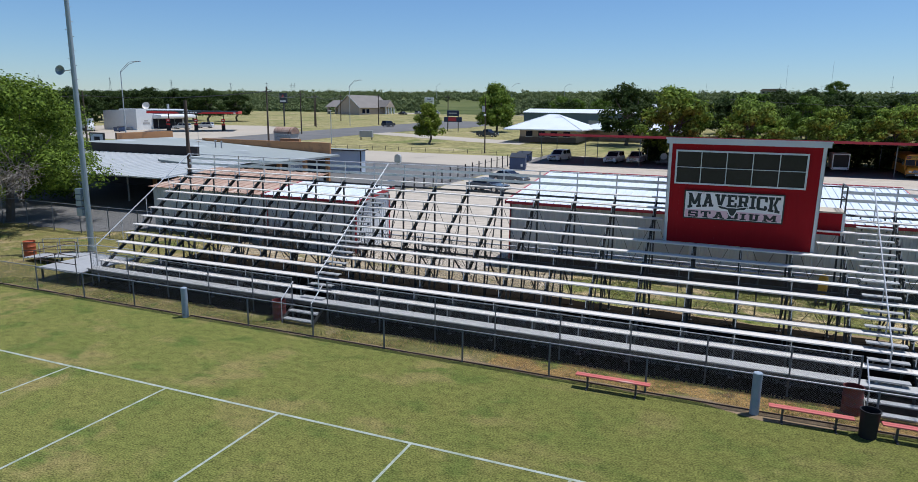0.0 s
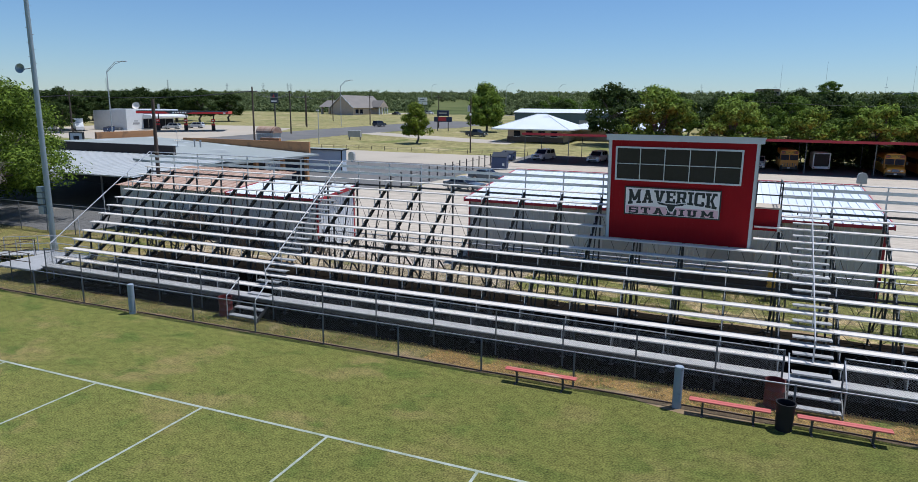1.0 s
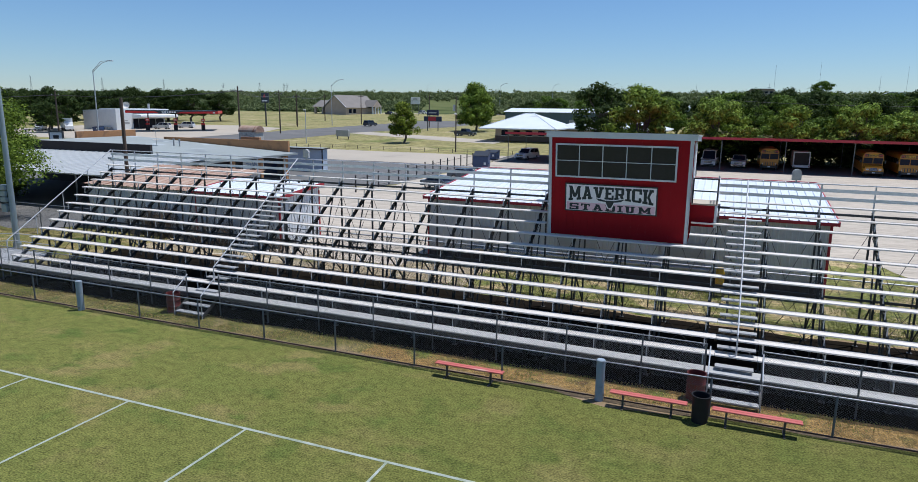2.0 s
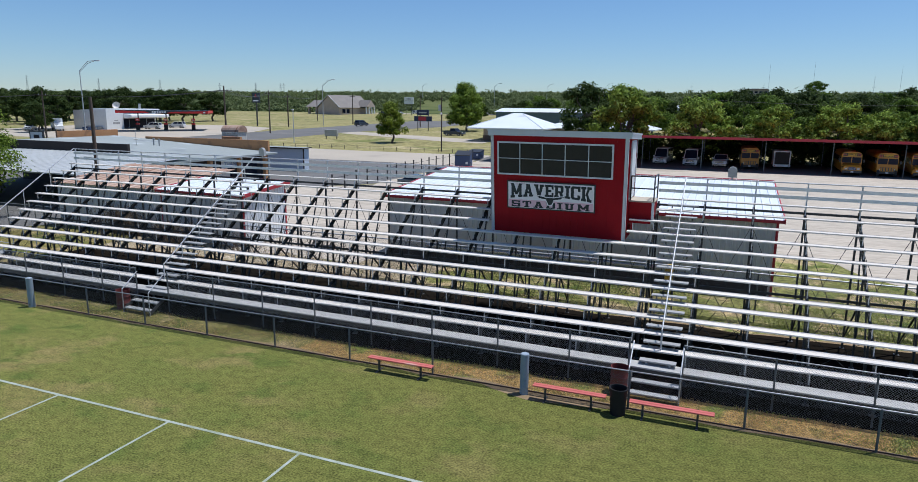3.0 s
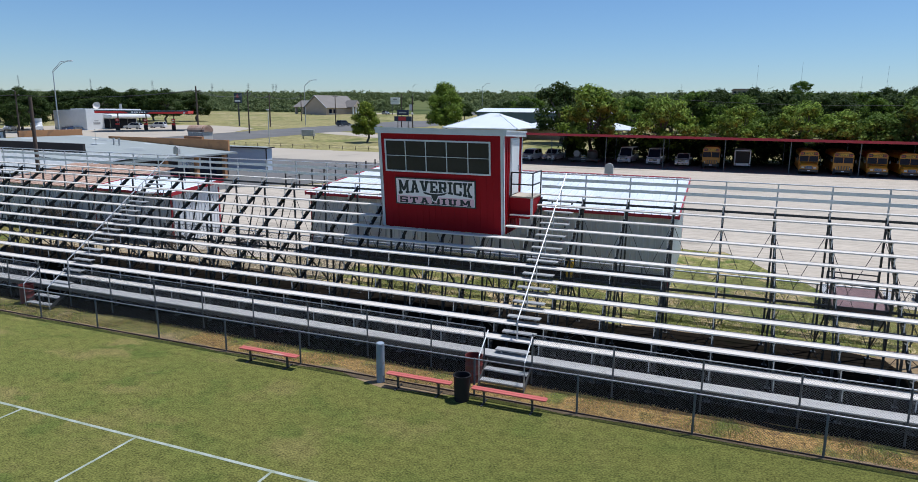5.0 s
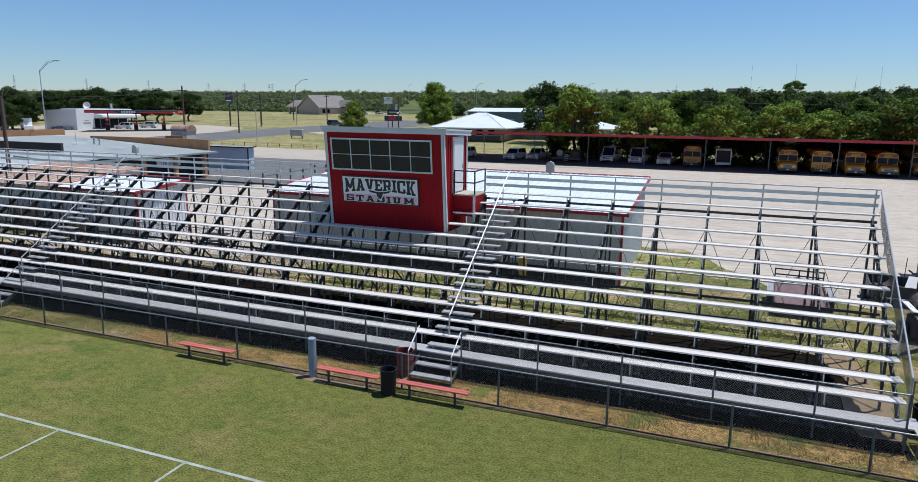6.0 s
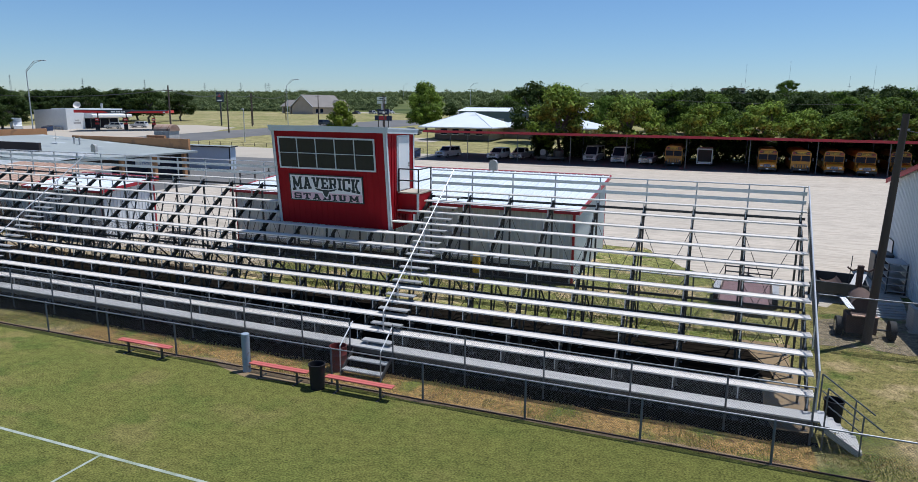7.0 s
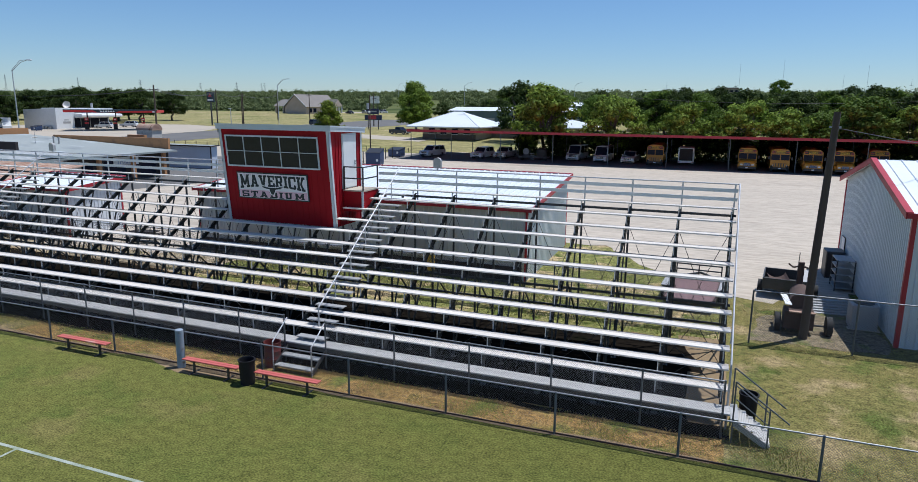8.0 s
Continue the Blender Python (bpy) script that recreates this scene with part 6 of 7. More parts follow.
def pylon(x, h):
    """A slender lattice tower with three crossarms."""
    t = thing("transmission_tower", pose(x, 900, gz(900), 0, 0, 35), "slender grey lattice power tower on the skyline", "power tower", "skyline power towers")
    legs = Geo()
    for sx in (-1, 1):
        for sy in (-1, 1):
            legs.tube((sx * 1.7, sy * 1.7, 0), (sx * 0.25, sy * 0.25, h), 0.13, 4, 0.09)
    part("legs", legs, DULL_GALV, t)
    lattice = Geo()
    n = 9
    for k in range(n):
        w0, w1 = 1.7 - 1.4 * k / n, 1.7 - 1.4 * (k + 1) / n
        for s in (-1, 1):
            lattice.tube((-w0, s * w0, h * k / n), (w1, s * w1, h * (k + 1) / n), 0.05, 3, 0.05)
            lattice.tube((s * w0, w0, h * k / n), (s * w1, -w1, h * (k + 1) / n), 0.05, 3, 0.05)
    part("lattice", lattice, DULL_GALV, t)
    for k, w in enumerate((2.6, 3.2, 2.6)):
        part("crossarm", Geo().tube((-w, 0, h * (0.92 - 0.12 * k)), (w, 0, h * (0.92 - 0.12 * k)), 0.1, 4, 0.1), DULL_GALV, t)
    return t


for x, h in ((-1269, 38), (-1077, 31), (-928, 27), (-796, 21), (-721, 21), (-672, 20), (-666, 20)):
    pylon(x, h)
for k in range(7):
    x = -20 + 46 * k + rt.uniform(-12, 12)
    y = 640 + rt.uniform(-60, 120)
    solid("radio_mast", Geo().tube((0, 0, 0), (0, 0, 13 + rt.uniform(0, 8)), 0.12, 5, 0.08).box(-1.2, -0.08, 11, 1.2, 0.08, 11.2), GALV, "thin grey mast on the skyline", "mast", "skyline masts", at=pose(x, y, gz(y)))
for x, h in ((60, 30), (115, 26), (180, 24), (250, 27), (300, 25), (30, 28)):
    solid("radio_mast", Geo().tube((0, 0, 0), (0, 0, h), 0.1, 5, 0.07), GALV, "thin grey mast on the skyline", "mast", "skyline masts", at=pose(x, 560, gz(560)))


def wire_line(pts, r, name="power_line", lab="thin sagging power line between poles"):
    cu = bpy.data.curves.new(name, "CURVE")
    cu.dimensions, cu.bevel_depth, cu.bevel_resolution = "3D", r, 0
    way = []
    for a, b in zip(pts, pts[1:]):
        a, b = Vector(a), Vector(b)
        sag = (b - a).length * 0.02
        way += [a.lerp(b, k / 8) - Vector((0, 0, sag * 4 * (k / 8) * (1 - k / 8))) for k in range(8)]
    way.append(Vector(pts[-1]))
    sp = cu.splines.new("POLY")
    sp.points.add(len(way) - 1)
    for p, q in zip(sp.points, way):
        p.co = (*q, 1)
    tmp = bpy.data.objects.new(name, cu)
    scene.collection.objects.link(tmp)
    bpy.context.view_layer.update()
    me = bpy.data.meshes.new_from_object(tmp.evaluated_get(bpy.context.evaluated_depsgraph_get()))
    bpy.data.objects.remove(tmp)
    bpy.data.curves.remove(cu)
    me.materials.append(BLACK_STEEL)
    return solid(name, me, BLACK_STEEL, lab, "cable", "power lines")


for o in (-1.0, 0.0, 1.0):
    wire_line([(-190 + o, 60, gz(60) + 11), (-125 + o, 95, gz(95) + 10.2), (-84.7 + o, 101.8, gz(101.8) + 11.2)], 0.025)
    wire_line([(-84.7 + o, 101.8, gz(101.8) + 11.2), (-112 + o, 150, gz(150) + 10.7), (-128 + o, 180, gz(180) + 9.7), (-148 + o, 226, gz(226) + 9.7)], 0.025)
wire_line([(19.6, 32.0, 8.4), (45, 60, 6.5)], 0.015)
wire_line([(-5, 135, 11.5), (60, 128, 11.5), (130, 125, 12)], 0.025)

# ---- fences behind the stand ----
def tall_fence(name, x0, x1, y, h, bay, label, group="tall chain-link fences", pitch=0.1, r=0.0028, rail=0.024):
    t = thing(name, pose(x0, y, 0), label, "fence", group)
    n = max(1, round((x1 - x0) / bay))
    L = (x1 - x0) / n
    pm = link_panel(L, h - 0.06, pitch, r).mesh("wire_mesh", WIRE)
    po = Geo().lathe([(0.0, -0.1), (0.033, -0.1), (0.033, h + 0.01), (0.0, h + 0.04)], n=8).mesh("post", FENCE_STEEL, True)
    ra = Geo().tube((0, 0, h), (L, 0, h), rail, 8).mesh("top_rail", GALV if rail > 0.03 else DULL_GALV, True)
    for k in range(n + 1):
        part("post", po, FENCE_STEEL, t, at=pose(L * k, 0, 0))
        if k < n:
            part("wire_mesh", pm, WIRE, t, at=pose(L * k, 0, 0.04))
            part("top_rail", ra, GALV, t, at=pose(L * k, 0, 0))


tall_fence("chain_link_fence", 17.3, 46, 30.75, 2.15, 3.56, "tall grey chain-link fence between field and yard")
tall_fence("chain_link_fence", -22, 16.2, 31.45, 2.2, 3.4, "tall grey chain-link fence behind the stand", pitch=0.085, r=0.004, rail=0.034)
tall_fence("chain_link_fence", -66, -37.5, 31.9, 2.1, 3.0, "tall grey chain-link fence along the asphalt drive")

iron = thing("iron_fence", pose(-34.2, 60, gz(60)), "black iron fence with square posts beside the yard", "fence")
slope_y = (gz(100) - gz(60)) / 40
ip = Geo().box(-0.06, -0.06, 0, 0.06, 0.06, 1.75).box(-0.08, -0.08, 1.75, 0.08, 0.08, 1.8).mesh("post", RAIL_BLACK)
for k in range(18):
    part("post", ip, RAIL_BLACK, iron, at=pose(0, 2.45 * k, slope_y * 2.45 * k))
    if k < 17:
        for z in (0.25, 1.4):
            part("rail", Geo().bar((0, 2.45 * k, z + slope_y * 2.45 * k), (0, 2.45 * (k + 1), z + slope_y * 2.45 * (k + 1)), 0.04, 0.04), RAIL_BLACK, iron)

# ---- things along the field ----
def bench(x0, x1, y):
    c = (x0 + x1) / 2
    L = x1 - x0
    t = thing("team_bench", pose(c, y, 0), "low bench with a faded red plank on dark steel legs", "bench", "red team benches")
    for s in (0.0, 0.135):
        part("seat_plank", Geo().block(-L / 2, -0.13 + s, 0.45, L / 2, -0.005 + s, 0.49, 0.008), BENCH_RED, t)
    for x in (-L / 2 + 0.4, L / 2 - 0.45):
        part("leg", Geo().box(x - 0.03, -0.03, 0.02, x + 0.03, 0.03, 0.45).box(x - 0.03, -0.13, 0.42, x + 0.03, 0.13, 0.45).box(x - 0.03, -0.26, 0, x + 0.03, 0.26, 0.03), BLACK_STEEL, t)


for x0, x1 in ((-7.03, -4.58), (-1.05, 1.25), (1.95, 4.36)):
    bench(x0, x1, 20.16)


def drum(name, x, y, m, label, h=0.88, r=0.29, open_top=True):
    t = thing(name, pose(x, y, 0), label, "barrel", "steel drums")
    prof = [(0.0, 0.0), (r, 0.0), (r + 0.012, 0.02), (r, 0.04), (r, h * 0.33 - 0.02), (r + 0.015, h * 0.33), (r, h * 0.33 + 0.02), (r, h * 0.66 - 0.02), (r + 0.015, h * 0.66), (r, h * 0.66 + 0.02), (r, h - 0.02), (r + 0.014, h), (r - 0.01, h), (r - 0.015, h - 0.05)]
    prof += [(r - 0.015, 0.1), (0.0, 0.1)] if open_top else [(0.0, h - 0.05)]
    part("shell", Geo().lathe(prof, n=24), m, t, smooth=True)
    return t


drum("steel_drum", -20.75, 21.9, BARREL_RED, "scratched dark red steel drum beside the stand steps")
drum("steel_drum", 1.42, 21.75, BARREL_RED, "scratched dark red steel drum beside the stand steps")
drum("steel_drum", -42.3, 25.5, BARREL_ORANGE, "orange steel drum on the dry grass", 0.95, 0.33, False)
tb = thing("litter_bin", pose(1.62, 20.12, 0), "tall black plastic litter bin beside the benches", "bin", "black litter bins")
part("shell", Geo().lathe([(0.0, 0.0), (0.23, 0.0), (0.26, 0.8), (0.285, 0.81), (0.285, 0.85), (0.25, 0.85), (0.22, 0.08), (0.0, 0.08)], n=20), BARREL_BLACK, tb, smooth=True)
copy_thing(tb, pose(16.95, 23.55, 0))

# ---- aluminium stair at one end of the walkway ----
es = thing("end_stair", pose(0, 0, 0), "short aluminium stair with grey pipe rails at the stand's end", "stair")
part("landing", Geo().box(16.42, 21.9, 0.64, 16.62, 22.95, 0.7), ALU_DARK, es)
for k in range(4):
    x, z = 16.64 + 0.2 * k, 0.57 - 0.145 * k
    part("tread", Geo().prism([(x + u, z + w) for u, w in plank_profile(0.215, 0.035)], "y", 21.94, 22.9), DECK, es)
for y in (21.9, 22.95):
    part("stringer", Geo().bar((16.5, y, 0.6), (17.42, y, 0.02), 0.03, 0.16), ALU_DARK, es)
    part("handrail", Geo().tube((16.48, y, 1.8), (17.88, y, 0.8), 0.022, 8), FENCE_STEEL, es, smooth=True)
    part("midrail", Geo().tube((16.52, y, 1.3), (17.5, y, 0.58), 0.018, 8), FENCE_STEEL, es, smooth=True)
    for x, z in ((16.48, 1.8), (17.38, 1.16)):
        part("rail_post", Geo().tube((x, y, 0.0), (x, y, z), 0.022, 8), FENCE_STEEL, es, smooth=True)

# ---- ramp at the other end ----
rp = thing("access_ramp", pose(0, 0, 0), "grey aluminium access ramp with low dark pipe rails", "ramp")
for k in range(12):
    x = -36.6 + 0.265 * k
    part("deck_plank", Geo().box(x, 21.9, 0.65, x + 0.258, 24.4, 0.7), ALU_DARK, rp)
for k in range(14):
    x = -41.4 + 0.33 * k
    z = 0.7 - 0.045 * (13 - k) * 0.8
    part("ramp_plank", Geo().box(x, 24.45, z - 0.05, x + 0.32, 25.7, z), ALU_DARK, rp)
for x, y in ((-36.6, 21.9), (-35.0, 21.9), (-33.5, 21.9), (-36.6, 24.4)):
    part("rail_post", Geo().tube((x, y, 0), (x, y, 1.62), 0.024, 8), BLACK_STEEL, rp)
for z in (1.15, 1.6):
    part("rail", Geo().path([(-36.6, 24.4, z), (-36.6, 21.9, z), (-33.4, 21.9, z)], 0.022, 8), RUST_DARK, rp)
    part("rail", Geo().path([(-41.4, 24.45, z - 0.5), (-36.8, 24.45, z)], 0.022, 8), RUST_DARK, rp)
    part("rail", Geo().path([(-41.4, 25.75, z - 0.5), (-36.8, 25.75, z), (-33.6, 25.75, z)], 0.022, 8), GALV, rp)
for x in (-41.4, -39.9, -38.3, -36.8):
    for y in (24.45, 25.75):
        zt = 1.6 - 0.5 * (-36.8 - x) / 4.6
        part("rail_post", Geo().tube((x, y, 0), (x, y, zt), 0.024, 8), GALV, rp)
part("back_deck", Geo().box(-36.8, 24.45, 0.6, -33.6, 25.7, 0.66), ALU_DARK, rp)
for x, y in ((-36.4, 22.1), (-33.6, 22.1), (-36.4, 24.2), (-33.6, 24.2), (-36.6, 25.5), (-33.8, 25.5), (-39.5, 24.6), (-39.5, 25.5)):
    part("leg", Geo().box(x - 0.04, y - 0.04, 0, x + 0.04, y + 0.04, 0.6 if x > -39 else 0.42), BLACK_STEEL, rp)

# small round-topped boxes on the back rail
for x in (-18.9, 4.35):
    t = thing("meter_box", pose(x, 29.75, 6.36), "small round-topped grey box on the stand's back rail", "box", "grey boxes on the rail")
    pr = [(-0.17, 0.1), (0.17, 0.1), (0.17, 0.4), (0.12, 0.5), (0.0, 0.54), (-0.12, 0.5), (-0.17, 0.4)]
    part("shell", Geo().prism(pr, "y", -0.08, 0.08), ALU_DARK, t)
    part("stem", Geo().box(-0.03, -0.03, 0, 0.03, 0.03, 0.1), GALV, t)

# ---- vehicles ----
def wheel(parent, x, y, r, w=0.24):
    """A wheel with its axle along x."""
    ty = part("wheel", Geo().tube((x - w / 2, y, r), (x + w / 2, y, r), r, 18), RUBBER, parent, smooth=True)
    s = 1 if x > 0 else -1
    part("rim", Geo().tube((x + s * w / 2, y, r), (x + s * (w / 2 + 0.012), y, r), r * 0.58, 12), CHROME, ty)


def auto(name, at, kind, paint, label, group=""):
    """A car that faces down its own -y: body shaped by a side profile, with glass, lamps and wheels."""
    t = thing(name, at, label, "car", group)
    w, L = {"suv": (0.98, 5.1), "van": (1.02, 5.6), "pickup": (1.0, 5.6), "sedan": (0.9, 4.7)}[kind]
    h = {"suv": 1.88, "van": 2.55, "pickup": 1.9, "sedan": 1.45}[kind]
    hood = {"suv": 1.12, "van": 1.15, "pickup": 1.15, "sedan": 0.92}[kind]
    b = 0.36
    low = [(0.0, b), (0.0, hood - 0.28), (0.12, hood - 0.08), (1.35, hood), (L, hood), (L, b)]
    g = Geo().prism(low, "x", -w, w)
    part("body", g, paint, t)
    c0, c1 = {"suv": (1.3, L - 0.1), "van": (0.75, L), "pickup": (1.5, 3.7), "sedan": (1.35, 4.1)}[kind]
    fs = {"suv": 0.75, "van": 0.8, "pickup": 0.7, "sedan": 0.85}[kind]
    rsl = {"suv": 0.25, "van": 0.06, "pickup": 0.2, "sedan": 0.7}[kind]
    ins = 0.12
    lo = [(-w + 0.02, c0, hood), (w - 0.02, c0, hood), (w - 0.02, c1, hood), (-w + 0.02, c1, hood)]
    hi = [(-w + ins, c0 + fs, h), (w - ins, c0 + fs, h), (w - ins, c1 - rsl, h), (-w + ins, c1 - rsl, h)]
    cab = part("cabin", Geo().add(lo + hi, [(0, 1, 5, 4), (1, 2, 6, 5), (2, 3, 7, 6), (3, 0, 4, 7), (4, 5, 6, 7)]), paint, t)

    def inset(i, j, f0, f1, g0, g1, out):
        a, bb, c, d = Vector(lo[i]), Vector(lo[j]), Vector(hi[j]), Vector(hi[i])
        q = lambda u, v: a.lerp(bb, u).lerp(d.lerp(c, u), v)
        n = (bb - a).cross(d - a).normalized() * out
        return [q(f0, g0) + n, q(f1, g0) + n, q(f1, g1) + n, q(f0, g1) + n]

    part("windscreen", Geo().quad(*inset(0, 1, 0.05, 0.95, 0.06, 0.92, 0.012)), GLASS_CAR, t)
    for f0, f1 in ((0.1, 0.47), (0.5, 0.92)):
        part("side_window", Geo().quad(*inset(1, 2, f0, f1, 0.15, 0.9, 0.012)), GLASS_CAR, cab)
        part("side_window", Geo().quad(*inset(3, 0, 1 - f1, 1 - f0, 0.15, 0.9, 0.012)), GLASS_CAR, cab)
    part("rear_window", Geo().quad(*inset(2, 3, 0.08, 0.92, 0.15, 0.9, 0.012)), GLASS_CAR, t)
    part("grille", Geo().box(-w * 0.55, -0.02, hood - 0.42, w * 0.55, 0.02, hood - 0.14), GLASS_CAR, t)
    for k in range(3):
        part("grille_bar", Geo().box(-w * 0.53, -0.035, hood - 0.37 + 0.075 * k, w * 0.53, -0.02, hood - 0.345 + 0.075 * k), CHROME, t)
    part("air_intake", Geo().box(-w * 0.7, -0.115, 0.42, w * 0.7, -0.1, 0.54), RUBBER, t)
    part("bumper", Geo().block(-w, -0.1, 0.38, w, 0.05, 0.62, 0.03), CHROME if kind == "pickup" else paint, t)
    for s in (-1, 1):
        part("headlight", Geo().box(s * w * 0.74 - 0.18, -0.015, hood - 0.36, s * w * 0.74 + 0.18, 0.03, hood - 0.18), LAMP_GLASS, t)
        part("mirror", Geo().block(s * (w + 0.1) - 0.1, c0 + 0.3, hood + 0.05, s * (w + 0.1) + 0.1, c0 + 0.42, hood + 0.25, 0.02), paint, t)
        for y in (0.95, L - 1.0):
            wheel(t, s * (w - 0.12), y, 0.38)
    if kind == "pickup":
        part("bed_rim", Geo().box(-w, 3.75, hood, -w + 0.08, L, hood + 0.12).box(w - 0.08, 3.75, hood, w, L, hood + 0.12).box(-w, L - 0.08, hood, w, L, hood + 0.12), paint, t)
    return t


VZ = gz(103) + 0.02
auto("suv", pose(-30.0, 105.0, VZ, 0, 0, -12), "suv", CAR_WHITE, "white sport utility vehicle parked in the shelter's shade", "parked vehicles")
auto("suv", pose(-20.8, 105.2, VZ, 0, 0, -8), "suv", CAR_WHITE, "white sport utility vehicle parked in the shelter's shade", "parked vehicles")
auto("pickup", pose(-17.4, 107.0, VZ, 0, 0, -6), "pickup", CAR_WHITE, "white pickup truck parked in the shelter's shade", "parked vehicles")
auto("van", pose(-5.4, 107.6, VZ, 0, 0, -6), "van", CAR_WHITE, "tall white passenger van parked in the shelter's shade", "parked vehicles")
auto("van", pose(-0.9, 106.5, VZ, 0, 0, -4), "van", CAR_WHITE, "tall white passenger van parked in the shelter's shade", "parked vehicles")
auto("pickup", pose(3.3, 106.4, VZ, 0, 0, -4), "pickup", CAR_WHITE, "white pickup truck parked in the shelter's shade", "parked vehicles")
auto("sedan", pose(-24.9, 65.8, gz(65), 0, 0, 75), "sedan", CAR_BLUE, "dark blue-grey saloon parked on the gravel", "cars on the gravel")
auto("sedan", pose(-25.3, 74.6, gz(75), 0, 0, 78), "sedan", CAR_BLUE, "dark blue-grey saloon parked beside the shed", "cars on the gravel")
auto("suv", pose(-160.5, 152.5, gz(152) + 0.05, 0, 0, -70), "suv", CAR_WHITE, "white sport utility vehicle at the filling station", "cars at the filling station")
auto("suv", pose(-158.5, 160, gz(160) + 0.05, 0, 0, -70), "suv", CAR_WHITE, "white sport utility vehicle at the filling station", "cars at the filling station")
auto("pickup", pose(-182, 131, gz(131) + 0.05, 0, 0, 40), "pickup", CAR_WHITE, "white pickup truck beside the filling station", "cars at the filling station")
auto("pickup", pose(-158, 302, gz(302) + 0.05, 0, 0, 60), "pickup", CAR_DARK, "dark pickup truck beside the brick house", "cars at the house")
auto("sedan", pose(-152, 308, gz(308) + 0.05, 0, 0, 60), "suv", CAR_SILVER, "silver car beside the brick house", "cars at the house")
auto("suv", pose(-146, 316, gz(316) + 0.05, 0, 0, 60), "suv", CAR_WHITE, "white car beside the brick house", "cars at the house")
auto("pickup", pose(-59, 160, gz(158) + 0.03, 0, 0, 80), "pickup", CAR_DARK, "dark pickup truck in the tree's shade")
auto("suv", pose(-108.5, 196, gz(196) + 0.05, 0, 0, 172), "suv", CAR_DARK, "dark blue car on the highway")


def bus(at, label, snub=False):
    """A school bus that faces down its own -y."""
    t = thing("school_bus", at, label, "bus", "school buses")
    W2, H, L = 1.2, 3.15, 10.5
    y0 = 0.5 if snub else 1.5
    arch = [(-W2, 0.55), (-W2, H - 0.45), (-W2 + 0.12, H - 0.2), (-W2 + 0.4, H - 0.04), (0, H), (W2 - 0.4, H - 0.04), (W2 - 0.12, H - 0.2), (W2, H - 0.45), (W2, 0.55)]
    part("body", Geo().prism(arch, "y", y0, L), BUS_YELLOW, t)
    if not snub:
        hd = part("hood", Geo().prism([(0.0, 0.55), (0.0, 1.25), (0.25, 1.45), (1.5, 1.62), (1.5, 0.55)], "x", -1.0, 1.0), BUS_YELLOW, t)
        part("grille", Geo().prism([(-0.5, 0.78), (0.5, 0.78), (0.38, 1.15), (-0.38, 1.15)], "y", -0.03, 0.0), NAVY, hd, "dark slatted grille")
        for k in range(3):
            part("grille_bar", Geo().box(-0.4, -0.045, 0.84 + 0.1 * k, 0.4, -0.03, 0.87 + 0.1 * k), ALU_DARK, hd)
        for s in (-1, 1):
            part("fender", Geo().block(s * 0.98 - 0.22, 0.25, 0.5, s * 0.98 + 0.22, 1.45, 1.15, 0.08), BUS_YELLOW, hd)
    else:
        part("grille", Geo().box(-0.8, y0 - 0.05, 0.75, 0.8, y0 - 0.005, 1.25), BLACK_STEEL, t)
        for k in range(5):
            part("grille_bar", Geo().box(-0.75 + 0.32 * k, y0 - 0.07, 0.78, -0.55 + 0.32 * k, y0 - 0.05, 1.22), BUS_YELLOW, t)
    part("windscreen", Geo().box(-1.12, y0 - 0.03, 1.66, 1.12, y0 - 0.004, 2.42), GLASS_CAR, t)
    part("lamp_band", Geo().block(-1.05, y0 - 0.05, 2.56, 1.05, y0 - 0.0035, 2.93, 0.02), RAIL_BLACK, t, "black panel behind the warning lamps")
    part("windscreen_post", Geo().box(-0.04, y0 - 0.045, 1.62, 0.04, y0 - 0.03, 2.45), BUS_YELLOW, t)
    cap = part("roof_sign", Geo().block(-0.56, y0 - 0.08, 2.6, 0.56, y0 - 0.05, 2.9, 0.02), YELLOW, t, "yellow roof sign")
    part("sign_word", flat_text("SCHOOL BUS", 0.16, y0 - 0.085, 2.66), SIGN_INK, cap)
    for s in (-1, 1):
        for dx, m in ((0.7, BARREL_ORANGE), (0.92, RED_TRIM)):
            part("warning_lamp", Geo().tube((s * dx, y0 - 0.08, 2.74), (s * dx, y0 - 0.05, 2.74), 0.095, 10), m, t)
        part("headlight", Geo().box(s * 0.72 - 0.16, -0.04 + (y0 if snub else 0), 0.85, s * 0.72 + 0.16, (y0 if snub else 0) - 0.003, 1.05), LAMP_GLASS, t)
        part("mirror", Geo().block(s * 1.42 - 0.1, y0 - 0.25, 1.75, s * 1.42 + 0.1, y0 - 0.12, 2.15, 0.03).tube((s * 1.2, y0, 2.1), (s * 1.42, y0 - 0.18, 2.0), 0.02, 5), RAIL_BLACK, t)
        for y in (y0 + 0.2 if snub else 0.85, L - 2.6):
            wheel(t, s * 1.0, y, 0.48, 0.28)
        for k in range(8):
            part("side_window", Geo().box(s * (W2 + 0.006) - 0.006, y0 + 0.6 + 1.05 * k, 1.75, s * (W2 + 0.006) + 0.006, y0 + 1.45 + 1.05 * k, 2.4), GLASS_CAR, t)
    part("bumper", Geo().block(-1.15, (y0 if snub else 0) - 0.18, 0.42, 1.15, (y0 if snub else 0) - 0.04, 0.7, 0.03), RAIL_BLACK, t)
